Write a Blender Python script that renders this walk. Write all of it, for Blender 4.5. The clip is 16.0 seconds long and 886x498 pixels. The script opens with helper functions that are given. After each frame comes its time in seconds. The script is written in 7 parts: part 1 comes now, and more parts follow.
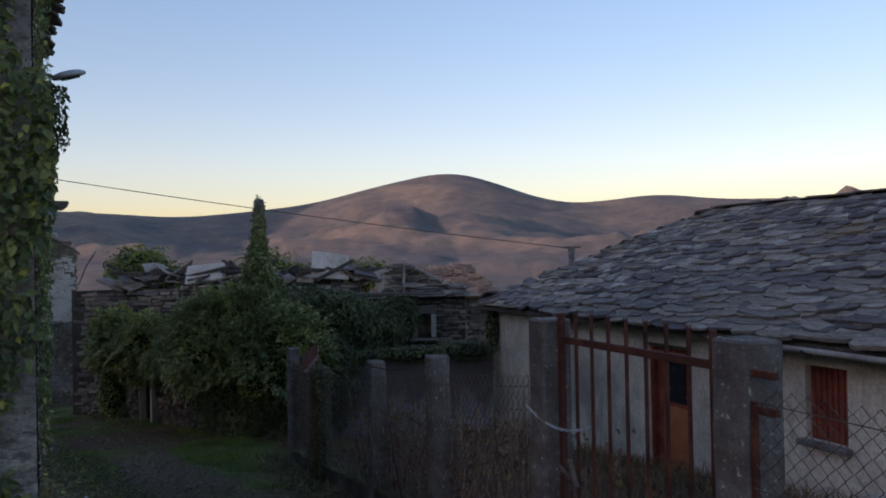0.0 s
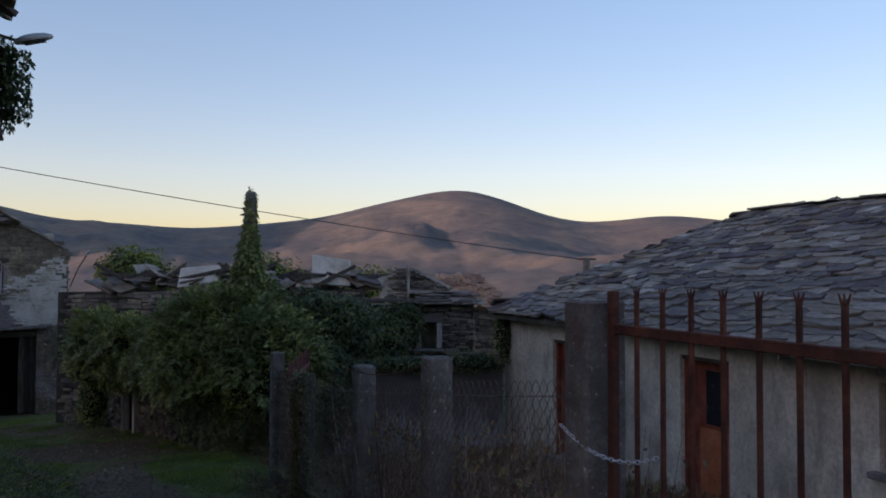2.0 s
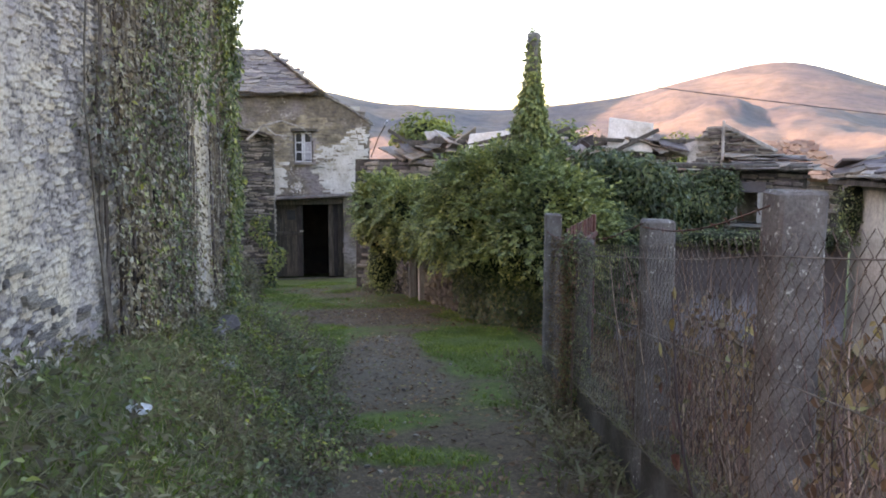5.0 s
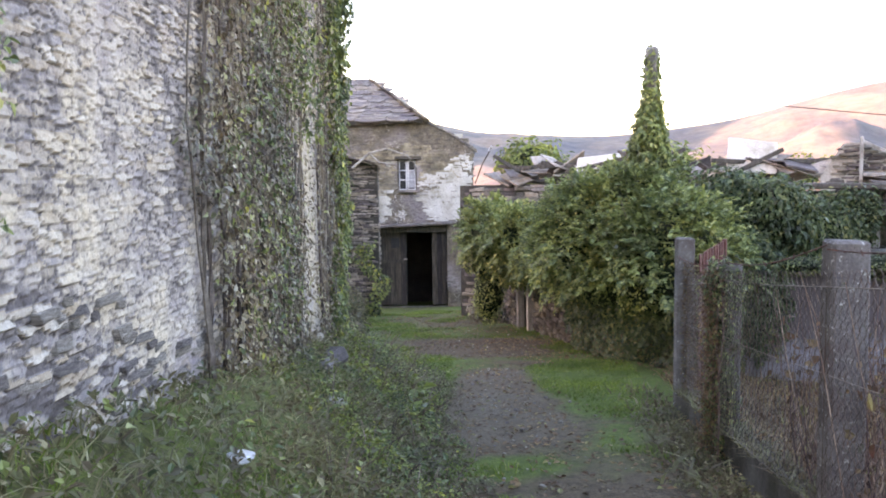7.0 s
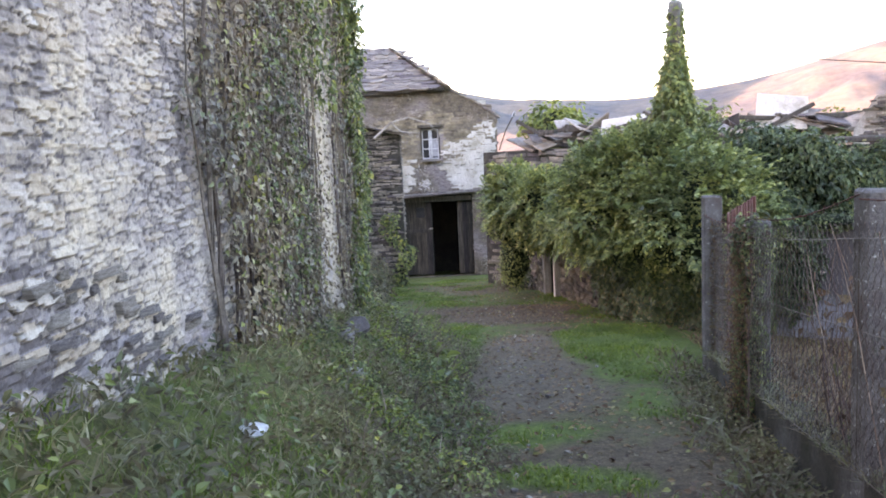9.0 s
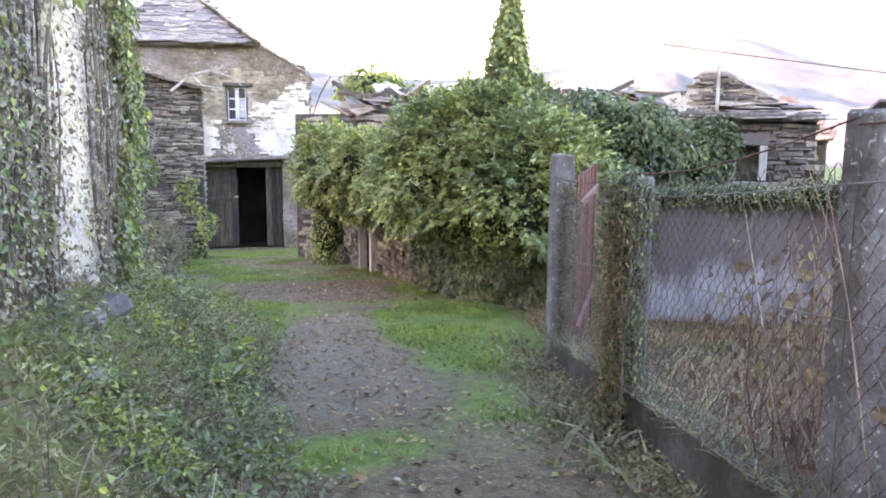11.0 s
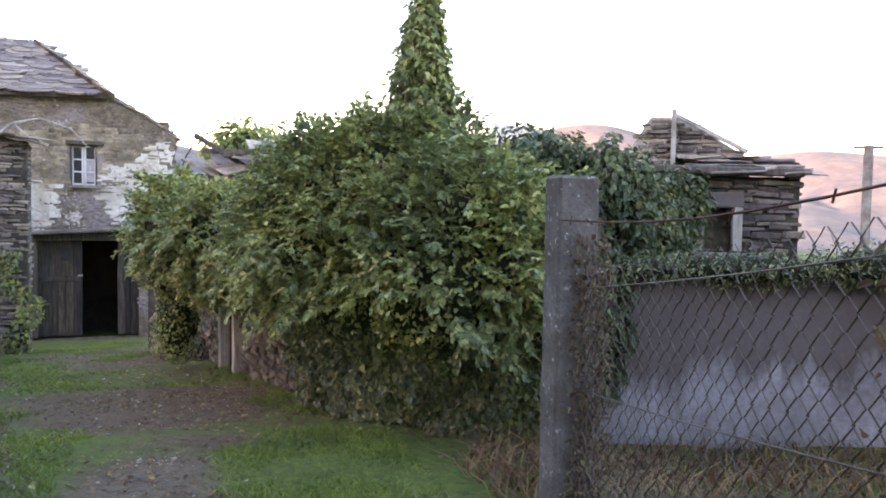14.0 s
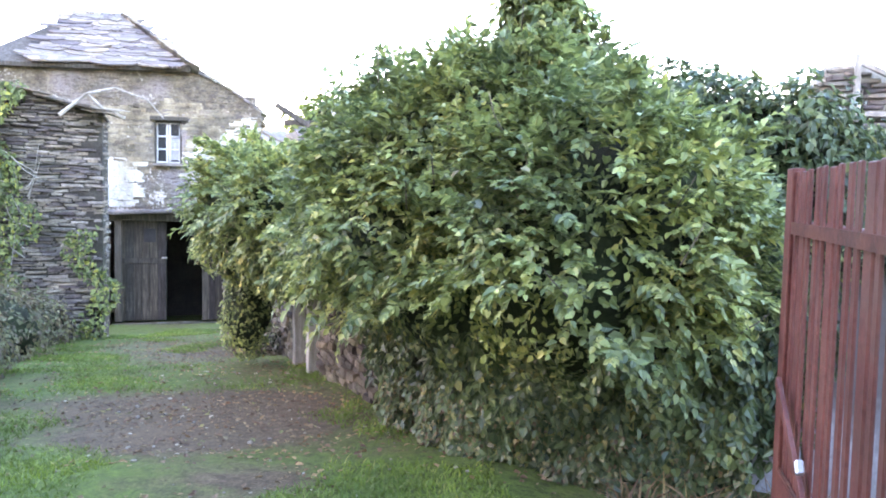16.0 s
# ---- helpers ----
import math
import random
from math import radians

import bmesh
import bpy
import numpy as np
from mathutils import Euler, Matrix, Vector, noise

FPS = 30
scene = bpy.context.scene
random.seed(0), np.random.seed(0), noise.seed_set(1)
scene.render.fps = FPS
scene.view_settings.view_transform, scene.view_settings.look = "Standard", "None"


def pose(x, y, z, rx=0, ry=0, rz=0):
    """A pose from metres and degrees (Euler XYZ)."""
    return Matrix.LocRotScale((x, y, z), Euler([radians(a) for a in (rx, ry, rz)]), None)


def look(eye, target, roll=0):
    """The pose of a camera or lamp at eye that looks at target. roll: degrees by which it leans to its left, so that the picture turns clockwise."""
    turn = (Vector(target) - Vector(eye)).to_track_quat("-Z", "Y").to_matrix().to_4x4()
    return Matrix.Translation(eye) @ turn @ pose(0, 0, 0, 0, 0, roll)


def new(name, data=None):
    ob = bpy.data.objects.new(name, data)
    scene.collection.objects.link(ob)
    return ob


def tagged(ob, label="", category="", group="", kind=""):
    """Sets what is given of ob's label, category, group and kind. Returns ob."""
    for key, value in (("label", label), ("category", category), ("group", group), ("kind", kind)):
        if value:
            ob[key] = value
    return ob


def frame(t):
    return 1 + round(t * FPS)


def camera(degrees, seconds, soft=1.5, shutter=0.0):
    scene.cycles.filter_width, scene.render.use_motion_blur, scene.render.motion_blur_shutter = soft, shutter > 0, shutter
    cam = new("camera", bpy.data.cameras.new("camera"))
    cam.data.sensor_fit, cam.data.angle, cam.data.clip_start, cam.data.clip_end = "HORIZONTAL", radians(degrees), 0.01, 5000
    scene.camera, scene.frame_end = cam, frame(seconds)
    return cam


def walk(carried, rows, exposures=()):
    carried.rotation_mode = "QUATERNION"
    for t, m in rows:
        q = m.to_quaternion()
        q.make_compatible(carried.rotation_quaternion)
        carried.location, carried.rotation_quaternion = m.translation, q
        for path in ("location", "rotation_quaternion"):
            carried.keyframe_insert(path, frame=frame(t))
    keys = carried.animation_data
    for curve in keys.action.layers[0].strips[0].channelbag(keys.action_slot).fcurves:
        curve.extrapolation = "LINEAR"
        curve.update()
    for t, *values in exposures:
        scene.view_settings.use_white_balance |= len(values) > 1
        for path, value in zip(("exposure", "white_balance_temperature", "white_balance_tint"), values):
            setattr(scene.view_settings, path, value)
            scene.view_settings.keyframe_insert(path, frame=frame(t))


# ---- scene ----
cam = camera(57.5, 16.0, soft=1.85)
PATH = [
    (0, (0.000, 0.000, 1.450), (0.010, 2.000, 1.472), -1.12),
    (0.5, (-0.006, 0.297, 1.392), (0.130, 2.292, 1.445), -0.71),
    (1, (0.038, 0.573, 1.339), (0.301, 2.555, 1.393), -0.50),
    (1.5, (0.038, 0.972, 1.287), (0.232, 2.962, 1.336), -0.12),
    (2, (0.036, 1.416, 1.184), (0.023, 3.415, 1.247), 0.14),
    (2.5, (0.081, 1.871, 1.092), (-0.107, 3.860, 1.185), -0.26),
    (3, (0.105, 2.273, 1.028), (-0.264, 4.235, 1.149), -0.09),
    (3.5, (0.087, 2.641, 0.965), (-0.457, 4.565, 0.994), 0.28),
    (4, (0.051, 3.170, 0.833), (-0.654, 5.030, 0.628), 0.06),
    (4.2, (0.038, 3.286, 0.824), (-0.719, 5.120, 0.573), 0.06),
    (6.3, (-0.448, 3.928, 0.713), (-1.126, 5.802, 0.541), 0.32),
    (6.5, (-0.459, 3.978, 0.714), (-1.194, 5.830, 0.548), 0.21),
    (7, (-0.506, 4.042, 0.714), (-1.463, 5.790, 0.553), -0.74),
    (7.5, (-0.519, 4.063, 0.712), (-1.626, 5.722, 0.561), -1.96),
    (8, (-0.517, 4.086, 0.701), (-1.625, 5.743, 0.546), -3.16),
    (8.5, (-0.527, 4.104, 0.693), (-1.655, 5.746, 0.517), -3.40),
    (9, (-0.504, 4.188, 0.671), (-1.520, 5.895, 0.437), -2.67),
    (9.5, (-0.540, 4.308, 0.615), (-1.346, 6.112, 0.307), -1.65),
    (10, (-0.737, 4.537, 0.582), (-1.378, 6.406, 0.273), -0.02),
    (10.2, (-0.814, 4.662, 0.543), (-1.448, 6.533, 0.231), 0.40),
    (12.3, (-1.729, 7.072, 0.232), (-2.135, 9.022, 0.047), 0.53),
    (12.5, (-1.803, 7.248, 0.217), (-2.175, 9.207, 0.067), 0.60),
    (13, (-1.922, 7.755, 0.114), (-2.273, 9.721, 0.002), 0.14),
    (13.5, (-2.003, 8.213, 0.080), (-2.400, 10.171, -0.010), 0.45),
    (14, (-2.143, 8.685, 0.036), (-2.473, 10.655, -0.065), 0.98),
    (14.5, (-2.241, 9.145, -0.021), (-2.566, 11.112, -0.173), 0.99),
    (15, (-2.370, 9.586, -0.058), (-2.763, 11.541, -0.217), 1.36),
    (15.5, (-2.532, 10.046, -0.134), (-2.934, 12.000, -0.277), 1.94),
    (16, (-2.679, 10.552, -0.138), (-3.234, 12.469, -0.275), 1.26),
]
EXPOSURES = [(0.0, 1.75, 7300, 42), (3.5, 1.65, 7300, 42), (3.8, 2.05, 8200, 43), (4.2, 3.45, 9000, 46), (5.2, 4.05, 9100, 47), (6.5, 4.65, 9200, 50), (8.5, 4.55, 9200, 51), (9.0, 4.6, 8900, 50), (10.0, 5.4, 8800, 49),
             (12.5, 5.25, 9000, 49), (13.2, 4.8, 9000, 49), (14.5, 4.5, 8800, 48), (15.0, 4.9, 8400, 47), (16.0, 5.7, 7900, 45)]
walk(cam, [(t, look(eye, target, roll)) for t, eye, target, roll in PATH], EXPOSURES)

# ---- world and sun ----
SUN_ELEV, SUN_AZ = radians(4.5), radians(228.0)   # azimuth clockwise from +y
world = bpy.data.worlds.new("evening_sky")
scene.world = world
world.use_nodes = True
wn, wl = world.node_tree.nodes, world.node_tree.links
sky = wn.new("ShaderNodeTexSky")
sky.sky_type, sky.sun_disc = "NISHITA", False
sky.sun_elevation, sky.sun_rotation = SUN_ELEV, SUN_AZ
sky.altitude, sky.air_density, sky.dust_density, sky.ozone_density = 700, 1.0, 1.6, 1.9
soften = wn.new("ShaderNodeGamma")               # compresses the sky's range between horizon and zenith
soften.inputs[1].default_value = 0.72
tone = wn.new("ShaderNodeHueSaturation")
tone.inputs["Saturation"].default_value = 1.35
wl.new(sky.outputs[0], soften.inputs[0])
wl.new(soften.outputs[0], tone.inputs["Color"])
wl.new(tone.outputs[0], wn["Background"].inputs[0])
wn["Background"].inputs[1].default_value = 0.15

sun = new("sun", bpy.data.lights.new("sun", "SUN"))
sun.data.energy, sun.data.angle, sun.data.color = 1.2, radians(0.5), (1.0, 0.79, 0.64)
to_sun = Vector((math.sin(SUN_AZ) * math.cos(SUN_ELEV), math.cos(SUN_AZ) * math.cos(SUN_ELEV), math.sin(SUN_ELEV)))
sun.matrix_world = look(to_sun * 50, (0, 0, 0))


# ---- materials ----
def material(name, rough=0.9, metal=0.0):
    m = bpy.data.materials.new(name)
    m.use_nodes = True
    b = m.node_tree.nodes["Principled BSDF"]
    b.inputs["Roughness"].default_value = rough
    b.inputs["Metallic"].default_value = metal
    b.inputs["Specular IOR Level"].default_value = 0.3
    return m, m.node_tree.nodes, m.node_tree.links, b


def ramp(n, stops):
    r = n.new("ShaderNodeValToRGB")
    while len(r.color_ramp.elements) < len(stops):
        r.color_ramp.elements.new(0.5)
    for e, (p, c) in zip(r.color_ramp.elements, stops):
        e.position, e.color = p, (*c, 1)
    return r


def noise_tex(n, l, scale, detail=6.0, rough=0.6, stretch=None, coords="Object"):
    tc = n.new("ShaderNodeTexCoord")
    t = n.new("ShaderNodeTexNoise")
    t.inputs["Scale"].default_value, t.inputs["Detail"].default_value, t.inputs["Roughness"].default_value = scale, detail, rough
    if stretch:
        mp = n.new("ShaderNodeMapping")
        mp.inputs["Scale"].default_value = stretch
        l.new(tc.outputs[coords], mp.inputs[0])
        l.new(mp.outputs[0], t.inputs["Vector"])
    else:
        l.new(tc.outputs[coords], t.inputs["Vector"])
    return t


def mix(n, l, a, b, fac, mode="MIX"):
    x = n.new("ShaderNodeMix")
    x.data_type, x.blend_type = "RGBA", mode
    for socket, value in ((x.inputs[0], fac), (x.inputs[6], a), (x.inputs[7], b)):
        if isinstance(value, bpy.types.NodeSocket):
            l.new(value, socket)
        elif isinstance(value, tuple):
            socket.default_value = (*value, 1)
        else:
            socket.default_value = value
    return x.outputs[2]


def add_bump(n, l, b, height, strength=0.5, dist=0.02):
    bp = n.new("ShaderNodeBump")
    bp.inputs["Strength"].default_value, bp.inputs["Distance"].default_value = strength, dist
    l.new(height, bp.inputs["Height"])
    l.new(bp.outputs[0], b.inputs["Normal"])


def two_scale(name, stops, stain, scale=4.0, fine=40.0, rough=0.9, metal=0.0, bump=0.5, dist=0.01, random_by=None, spread=0.35, stretch=None):
    """Coarse colour patches, fine grain, stains and, where asked, a shade of its own for each piece."""
    m, n, l, b = material(name, rough, metal)
    a = noise_tex(n, l, scale, 5, 0.6, stretch)
    r = ramp(n, stops)
    l.new(a.outputs[0], r.inputs[0])
    f = noise_tex(n, l, fine, 8, 0.7, stretch)
    fr = ramp(n, [(0.3, (0.55, 0.55, 0.55)), (0.7, (1.25, 1.25, 1.25))])
    l.new(f.outputs[0], fr.inputs[0])
    c = mix(n, l, r.outputs[0], fr.outputs[0], 0.8, "MULTIPLY")
    s = noise_tex(n, l, scale * 0.45, 4, 0.7)
    sr = ramp(n, [(0.5, (0, 0, 0)), (0.68, (0.8, 0.8, 0.8))])
    l.new(s.outputs[0], sr.inputs[0])
    c = mix(n, l, c, stain, sr.outputs[0])
    if random_by:
        src = n.new("ShaderNodeObjectInfo").outputs["Random"] if random_by == "object" else n.new("ShaderNodeNewGeometry").outputs["Random Per Island"]
        k = ramp(n, [(0.0, (1 - 1.15 * spread, 1 - 1.25 * spread, 1 - 1.1 * spread)), (0.3, (1 - 0.35 * spread, 1 - 0.45 * spread, 1 - 0.35 * spread)), (0.5, (1, 1, 1)), (0.72, (1 + 0.5 * spread, 1 + 0.3 * spread, 1)), (1.0, (1 + 1.5 * spread, 1 + 1.4 * spread, 1 + 1.3 * spread))])
        l.new(src, k.inputs[0])
        c = mix(n, l, c, k.outputs[0], 1.0, "MULTIPLY")
    l.new(c, b.inputs["Base Color"])
    add_bump(n, l, b, f.outputs[0], bump, dist)
    return m


def leaf_material(name, dark, mid, light, yellow, rough=0.45):
    m, n, l, b = material(name, rough)
    g = n.new("ShaderNodeNewGeometry")
    r = ramp(n, [(0.0, dark), (0.45, mid), (0.9, light), (1.0, yellow)])
    l.new(g.outputs["Random Per Island"], r.inputs[0])
    t = noise_tex(n, l, 1.1, 3)
    tr = ramp(n, [(0.36, (0.5, 0.62, 0.6)), (0.64, (1.45, 1.3, 0.95))])
    l.new(t.outputs[0], tr.inputs[0])
    c = mix(n, l, r.outputs[0], tr.outputs[0], 0.7, "MULTIPLY")
    l.new(c, b.inputs["Base Color"])
    b.inputs["Specular IOR Level"].default_value = 0.5
    tl = n.new("ShaderNodeBsdfTranslucent")
    l.new(c, tl.inputs[0])
    ms = n.new("ShaderNodeMixShader")
    ms.inputs[0].default_value = 0.3
    l.new(b.outputs[0], ms.inputs[1])
    l.new(tl.outputs[0], ms.inputs[2])
    l.new(ms.outputs[0], n["Material Output"].inputs[0])
    return m


M_STONE = two_scale("field_stone", [(0.3, (0.16, 0.14, 0.12)), (0.5, (0.28, 0.25, 0.21)), (0.7, (0.42, 0.38, 0.32))], (0.12, 0.12, 0.10), 3.0, 30, 0.92, bump=0.8, dist=0.015, random_by="island", spread=0.4)
M_STONE_PIECE = two_scale("field_stone_piece", [(0.3, (0.2, 0.18, 0.15)), (0.5, (0.32, 0.29, 0.25)), (0.7, (0.46, 0.42, 0.36))], (0.14, 0.13, 0.12), 3.0, 30, 0.92, bump=0.8, dist=0.015, random_by="object", spread=0.4)
def limewashed(name, stops, random_by, keep=0.74):
    """Rubble stone on which old limewash clings in patches."""
    m = two_scale(name, stops, (0.2, 0.17, 0.14), 5.0, 24, 0.92, bump=1.0, dist=0.03, random_by=random_by, spread=0.2)
    n, l = m.node_tree.nodes, m.node_tree.links
    b = n["Principled BSDF"]
    old = b.inputs["Base Color"].links[0].from_socket
    geo = n.new("ShaderNodeNewGeometry")
    t, f = n.new("ShaderNodeTexNoise"), n.new("ShaderNodeTexNoise")
    for tex, sc, det in ((t, 0.9, 6), (f, 14, 8)):
        tex.inputs["Scale"].default_value, tex.inputs["Detail"].default_value, tex.inputs["Roughness"].default_value = sc, det, 0.7
        l.new(geo.outputs["Position"], tex.inputs["Vector"])
    add = n.new("ShaderNodeMath")
    add.operation = "MULTIPLY_ADD"
    l.new(f.outputs[0], add.inputs[0])
    add.inputs[1].default_value = 0.7
    l.new(t.outputs[0], add.inputs[2])
    r = ramp(n, [(keep, (0, 0, 0)), (keep + 0.18, (0.9, 0.9, 0.9))])
    l.new(add.outputs[0], r.inputs[0])
    lime = ramp(n, [(0.4, (0.66, 0.56, 0.44)), (0.5, (0.77, 0.695, 0.59)), (0.6, (0.72, 0.67, 0.625))])
    l.new(t.outputs[0], lime.inputs[0])
    c = mix(n, l, old, lime.outputs[0], r.outputs[0])
    # violet-grey weathering, and crevices along the courses with their shade put into the colour
    mp, wide, cr = n.new("ShaderNodeMapping"), n.new("ShaderNodeTexNoise"), n.new("ShaderNodeTexNoise")
    mp.inputs["Scale"].default_value = (6.5, 6.5, 17)
    l.new(geo.outputs["Position"], mp.inputs[0])
    l.new(mp.outputs[0], cr.inputs["Vector"])
    cr.inputs["Scale"].default_value, cr.inputs["Detail"].default_value, cr.inputs["Roughness"].default_value = 1.0, 7, 0.72
    l.new(geo.outputs["Position"], wide.inputs["Vector"])
    wide.inputs["Scale"].default_value, wide.inputs["Detail"].default_value = 0.8, 5
    vr = ramp(n, [(0.47, (0, 0, 0)), (0.62, (0.75, 0.75, 0.75))])
    l.new(wide.outputs[0], vr.inputs[0])
    c = mix(n, l, c, (0.34, 0.3, 0.305), vr.outputs[0])
    crr = ramp(n, [(0.38, (0.8, 0.8, 0.8)), (0.5, (0, 0, 0))])
    l.new(cr.outputs[0], crr.inputs[0])
    c = mix(n, l, c, (0.15, 0.125, 0.11), crr.outputs[0])
    add_bump(n, l, b, cr.outputs[0], 1.0, 0.05)
    # dark lichen and soot specks, thicker in some stretches
    speck = n.new("ShaderNodeTexNoise")
    speck.inputs["Scale"].default_value, speck.inputs["Detail"].default_value, speck.inputs["Roughness"].default_value = 38, 5, 0.7
    l.new(geo.outputs["Position"], speck.inputs["Vector"])
    sum2 = n.new("ShaderNodeMath")
    sum2.operation = "MULTIPLY_ADD"
    l.new(t.outputs[0], sum2.inputs[0])
    sum2.inputs[1].default_value = -0.35
    l.new(speck.outputs[0], sum2.inputs[2])
    sr = ramp(n, [(0.4, (0, 0, 0)), (0.47, (0.75, 0.75, 0.75))])
    l.new(sum2.outputs[0], sr.inputs[0])
    l.new(mix(n, l, c, (0.115, 0.098, 0.1), sr.outputs[0]), b.inputs["Base Color"])
    return m


TALL_STOPS = [(0.3, (0.26, 0.22, 0.185)), (0.5, (0.42, 0.36, 0.3)), (0.7, (0.6, 0.53, 0.45))]
M_TALL_STONE = limewashed("limewashed_stone", TALL_STOPS, "island", 0.76)
M_TALL_MORTAR = limewashed("limewashed_mortar", [(0.3, (0.28, 0.235, 0.185)), (0.5, (0.5, 0.44, 0.36)), (0.7, (0.72, 0.65, 0.56))], None, 0.8)
M_SCHIST = two_scale("dark_schist", [(0.3, (0.1, 0.085, 0.075)), (0.5, (0.19, 0.165, 0.145)), (0.7, (0.3, 0.265, 0.23))], (0.1, 0.095, 0.075), 3.0, 30, 0.92, bump=0.9, dist=0.02, random_by="island", spread=0.45)
M_TAN_STONE = limewashed("tan_plastered_stone", [(0.3, (0.12, 0.098, 0.076)), (0.5, (0.22, 0.185, 0.142)), (0.7, (0.33, 0.285, 0.22))], "island", 0.96)
M_TAN_MORTAR = limewashed("tan_earth_mortar", [(0.3, (0.13, 0.107, 0.08)), (0.5, (0.24, 0.2, 0.152)), (0.7, (0.36, 0.31, 0.24))], None, 0.93)
FOOT_STOPS = [(0.3, (0.18, 0.16, 0.145)), (0.5, (0.34, 0.305, 0.275)), (0.7, (0.54, 0.49, 0.43))]
M_FOOT_PIECE = two_scale("foot_schist_piece", FOOT_STOPS, (0.16, 0.135, 0.115), 4.0, 30, 0.92, bump=1.0, dist=0.02, random_by="object", spread=0.3)
M_MOSSY = two_scale("mossy_brown_stone", [(0.3, (0.05, 0.043, 0.033)), (0.5, (0.1, 0.086, 0.066)), (0.7, (0.23, 0.212, 0.18))], (0.045, 0.052, 0.024), 4.0, 30, 0.95, bump=0.9, dist=0.02, random_by="island", spread=0.5)
M_SLATE = two_scale("roof_slate", [(0.3, (0.12, 0.102, 0.09)), (0.5, (0.225, 0.198, 0.178)), (0.72, (0.39, 0.355, 0.325))], (0.17, 0.12, 0.075), 2.5, 22, 0.9, bump=0.8, dist=0.014, random_by="island", spread=0.5)
M_SLATE_PIECE = two_scale("roof_slate_piece", [(0.3, (0.12, 0.102, 0.09)), (0.5, (0.225, 0.198, 0.178)), (0.72, (0.35, 0.32, 0.295))], (0.17, 0.12, 0.075), 2.5, 22, 0.9, bump=0.8, dist=0.014, random_by="object", spread=0.42)
M_MORTAR = two_scale("lime_mortar", [(0.3, (0.22, 0.19, 0.16)), (0.5, (0.45, 0.41, 0.35)), (0.7, (0.62, 0.58, 0.5))], (0.2, 0.18, 0.15), 1.6, 35, 0.95, bump=0.8, dist=0.02)
M_LIME = two_scale("flaking_limewash", [(0.3, (0.42, 0.38, 0.31)), (0.45, (0.6, 0.57, 0.51)), (0.7, (0.72, 0.7, 0.66))], (0.3, 0.26, 0.21), 1.8, 30, 0.92, bump=0.7, dist=0.015)
M_OCHRE = two_scale("thin_ochre_plaster", [(0.3, (0.14, 0.115, 0.082)), (0.5, (0.28, 0.238, 0.175)), (0.7, (0.43, 0.385, 0.3))], (0.11, 0.092, 0.066), 2.4, 26, 0.95, bump=0.9, dist=0.02, random_by="island", spread=0.25)
M_RENDER = two_scale("old_cream_render", [(0.3, (0.42, 0.37, 0.3)), (0.5, (0.66, 0.6, 0.5)), (0.7, (0.76, 0.71, 0.61))], (0.22, 0.2, 0.18), 0.9, 20, 0.92, bump=0.4, dist=0.01)
M_GREYWALL = two_scale("grey_cement_render", [(0.3, (0.19, 0.18, 0.19)), (0.5, (0.30, 0.29, 0.31)), (0.7, (0.4, 0.39, 0.42))], (0.15, 0.14, 0.13), 1.1, 18, 0.92, bump=0.4, dist=0.01)


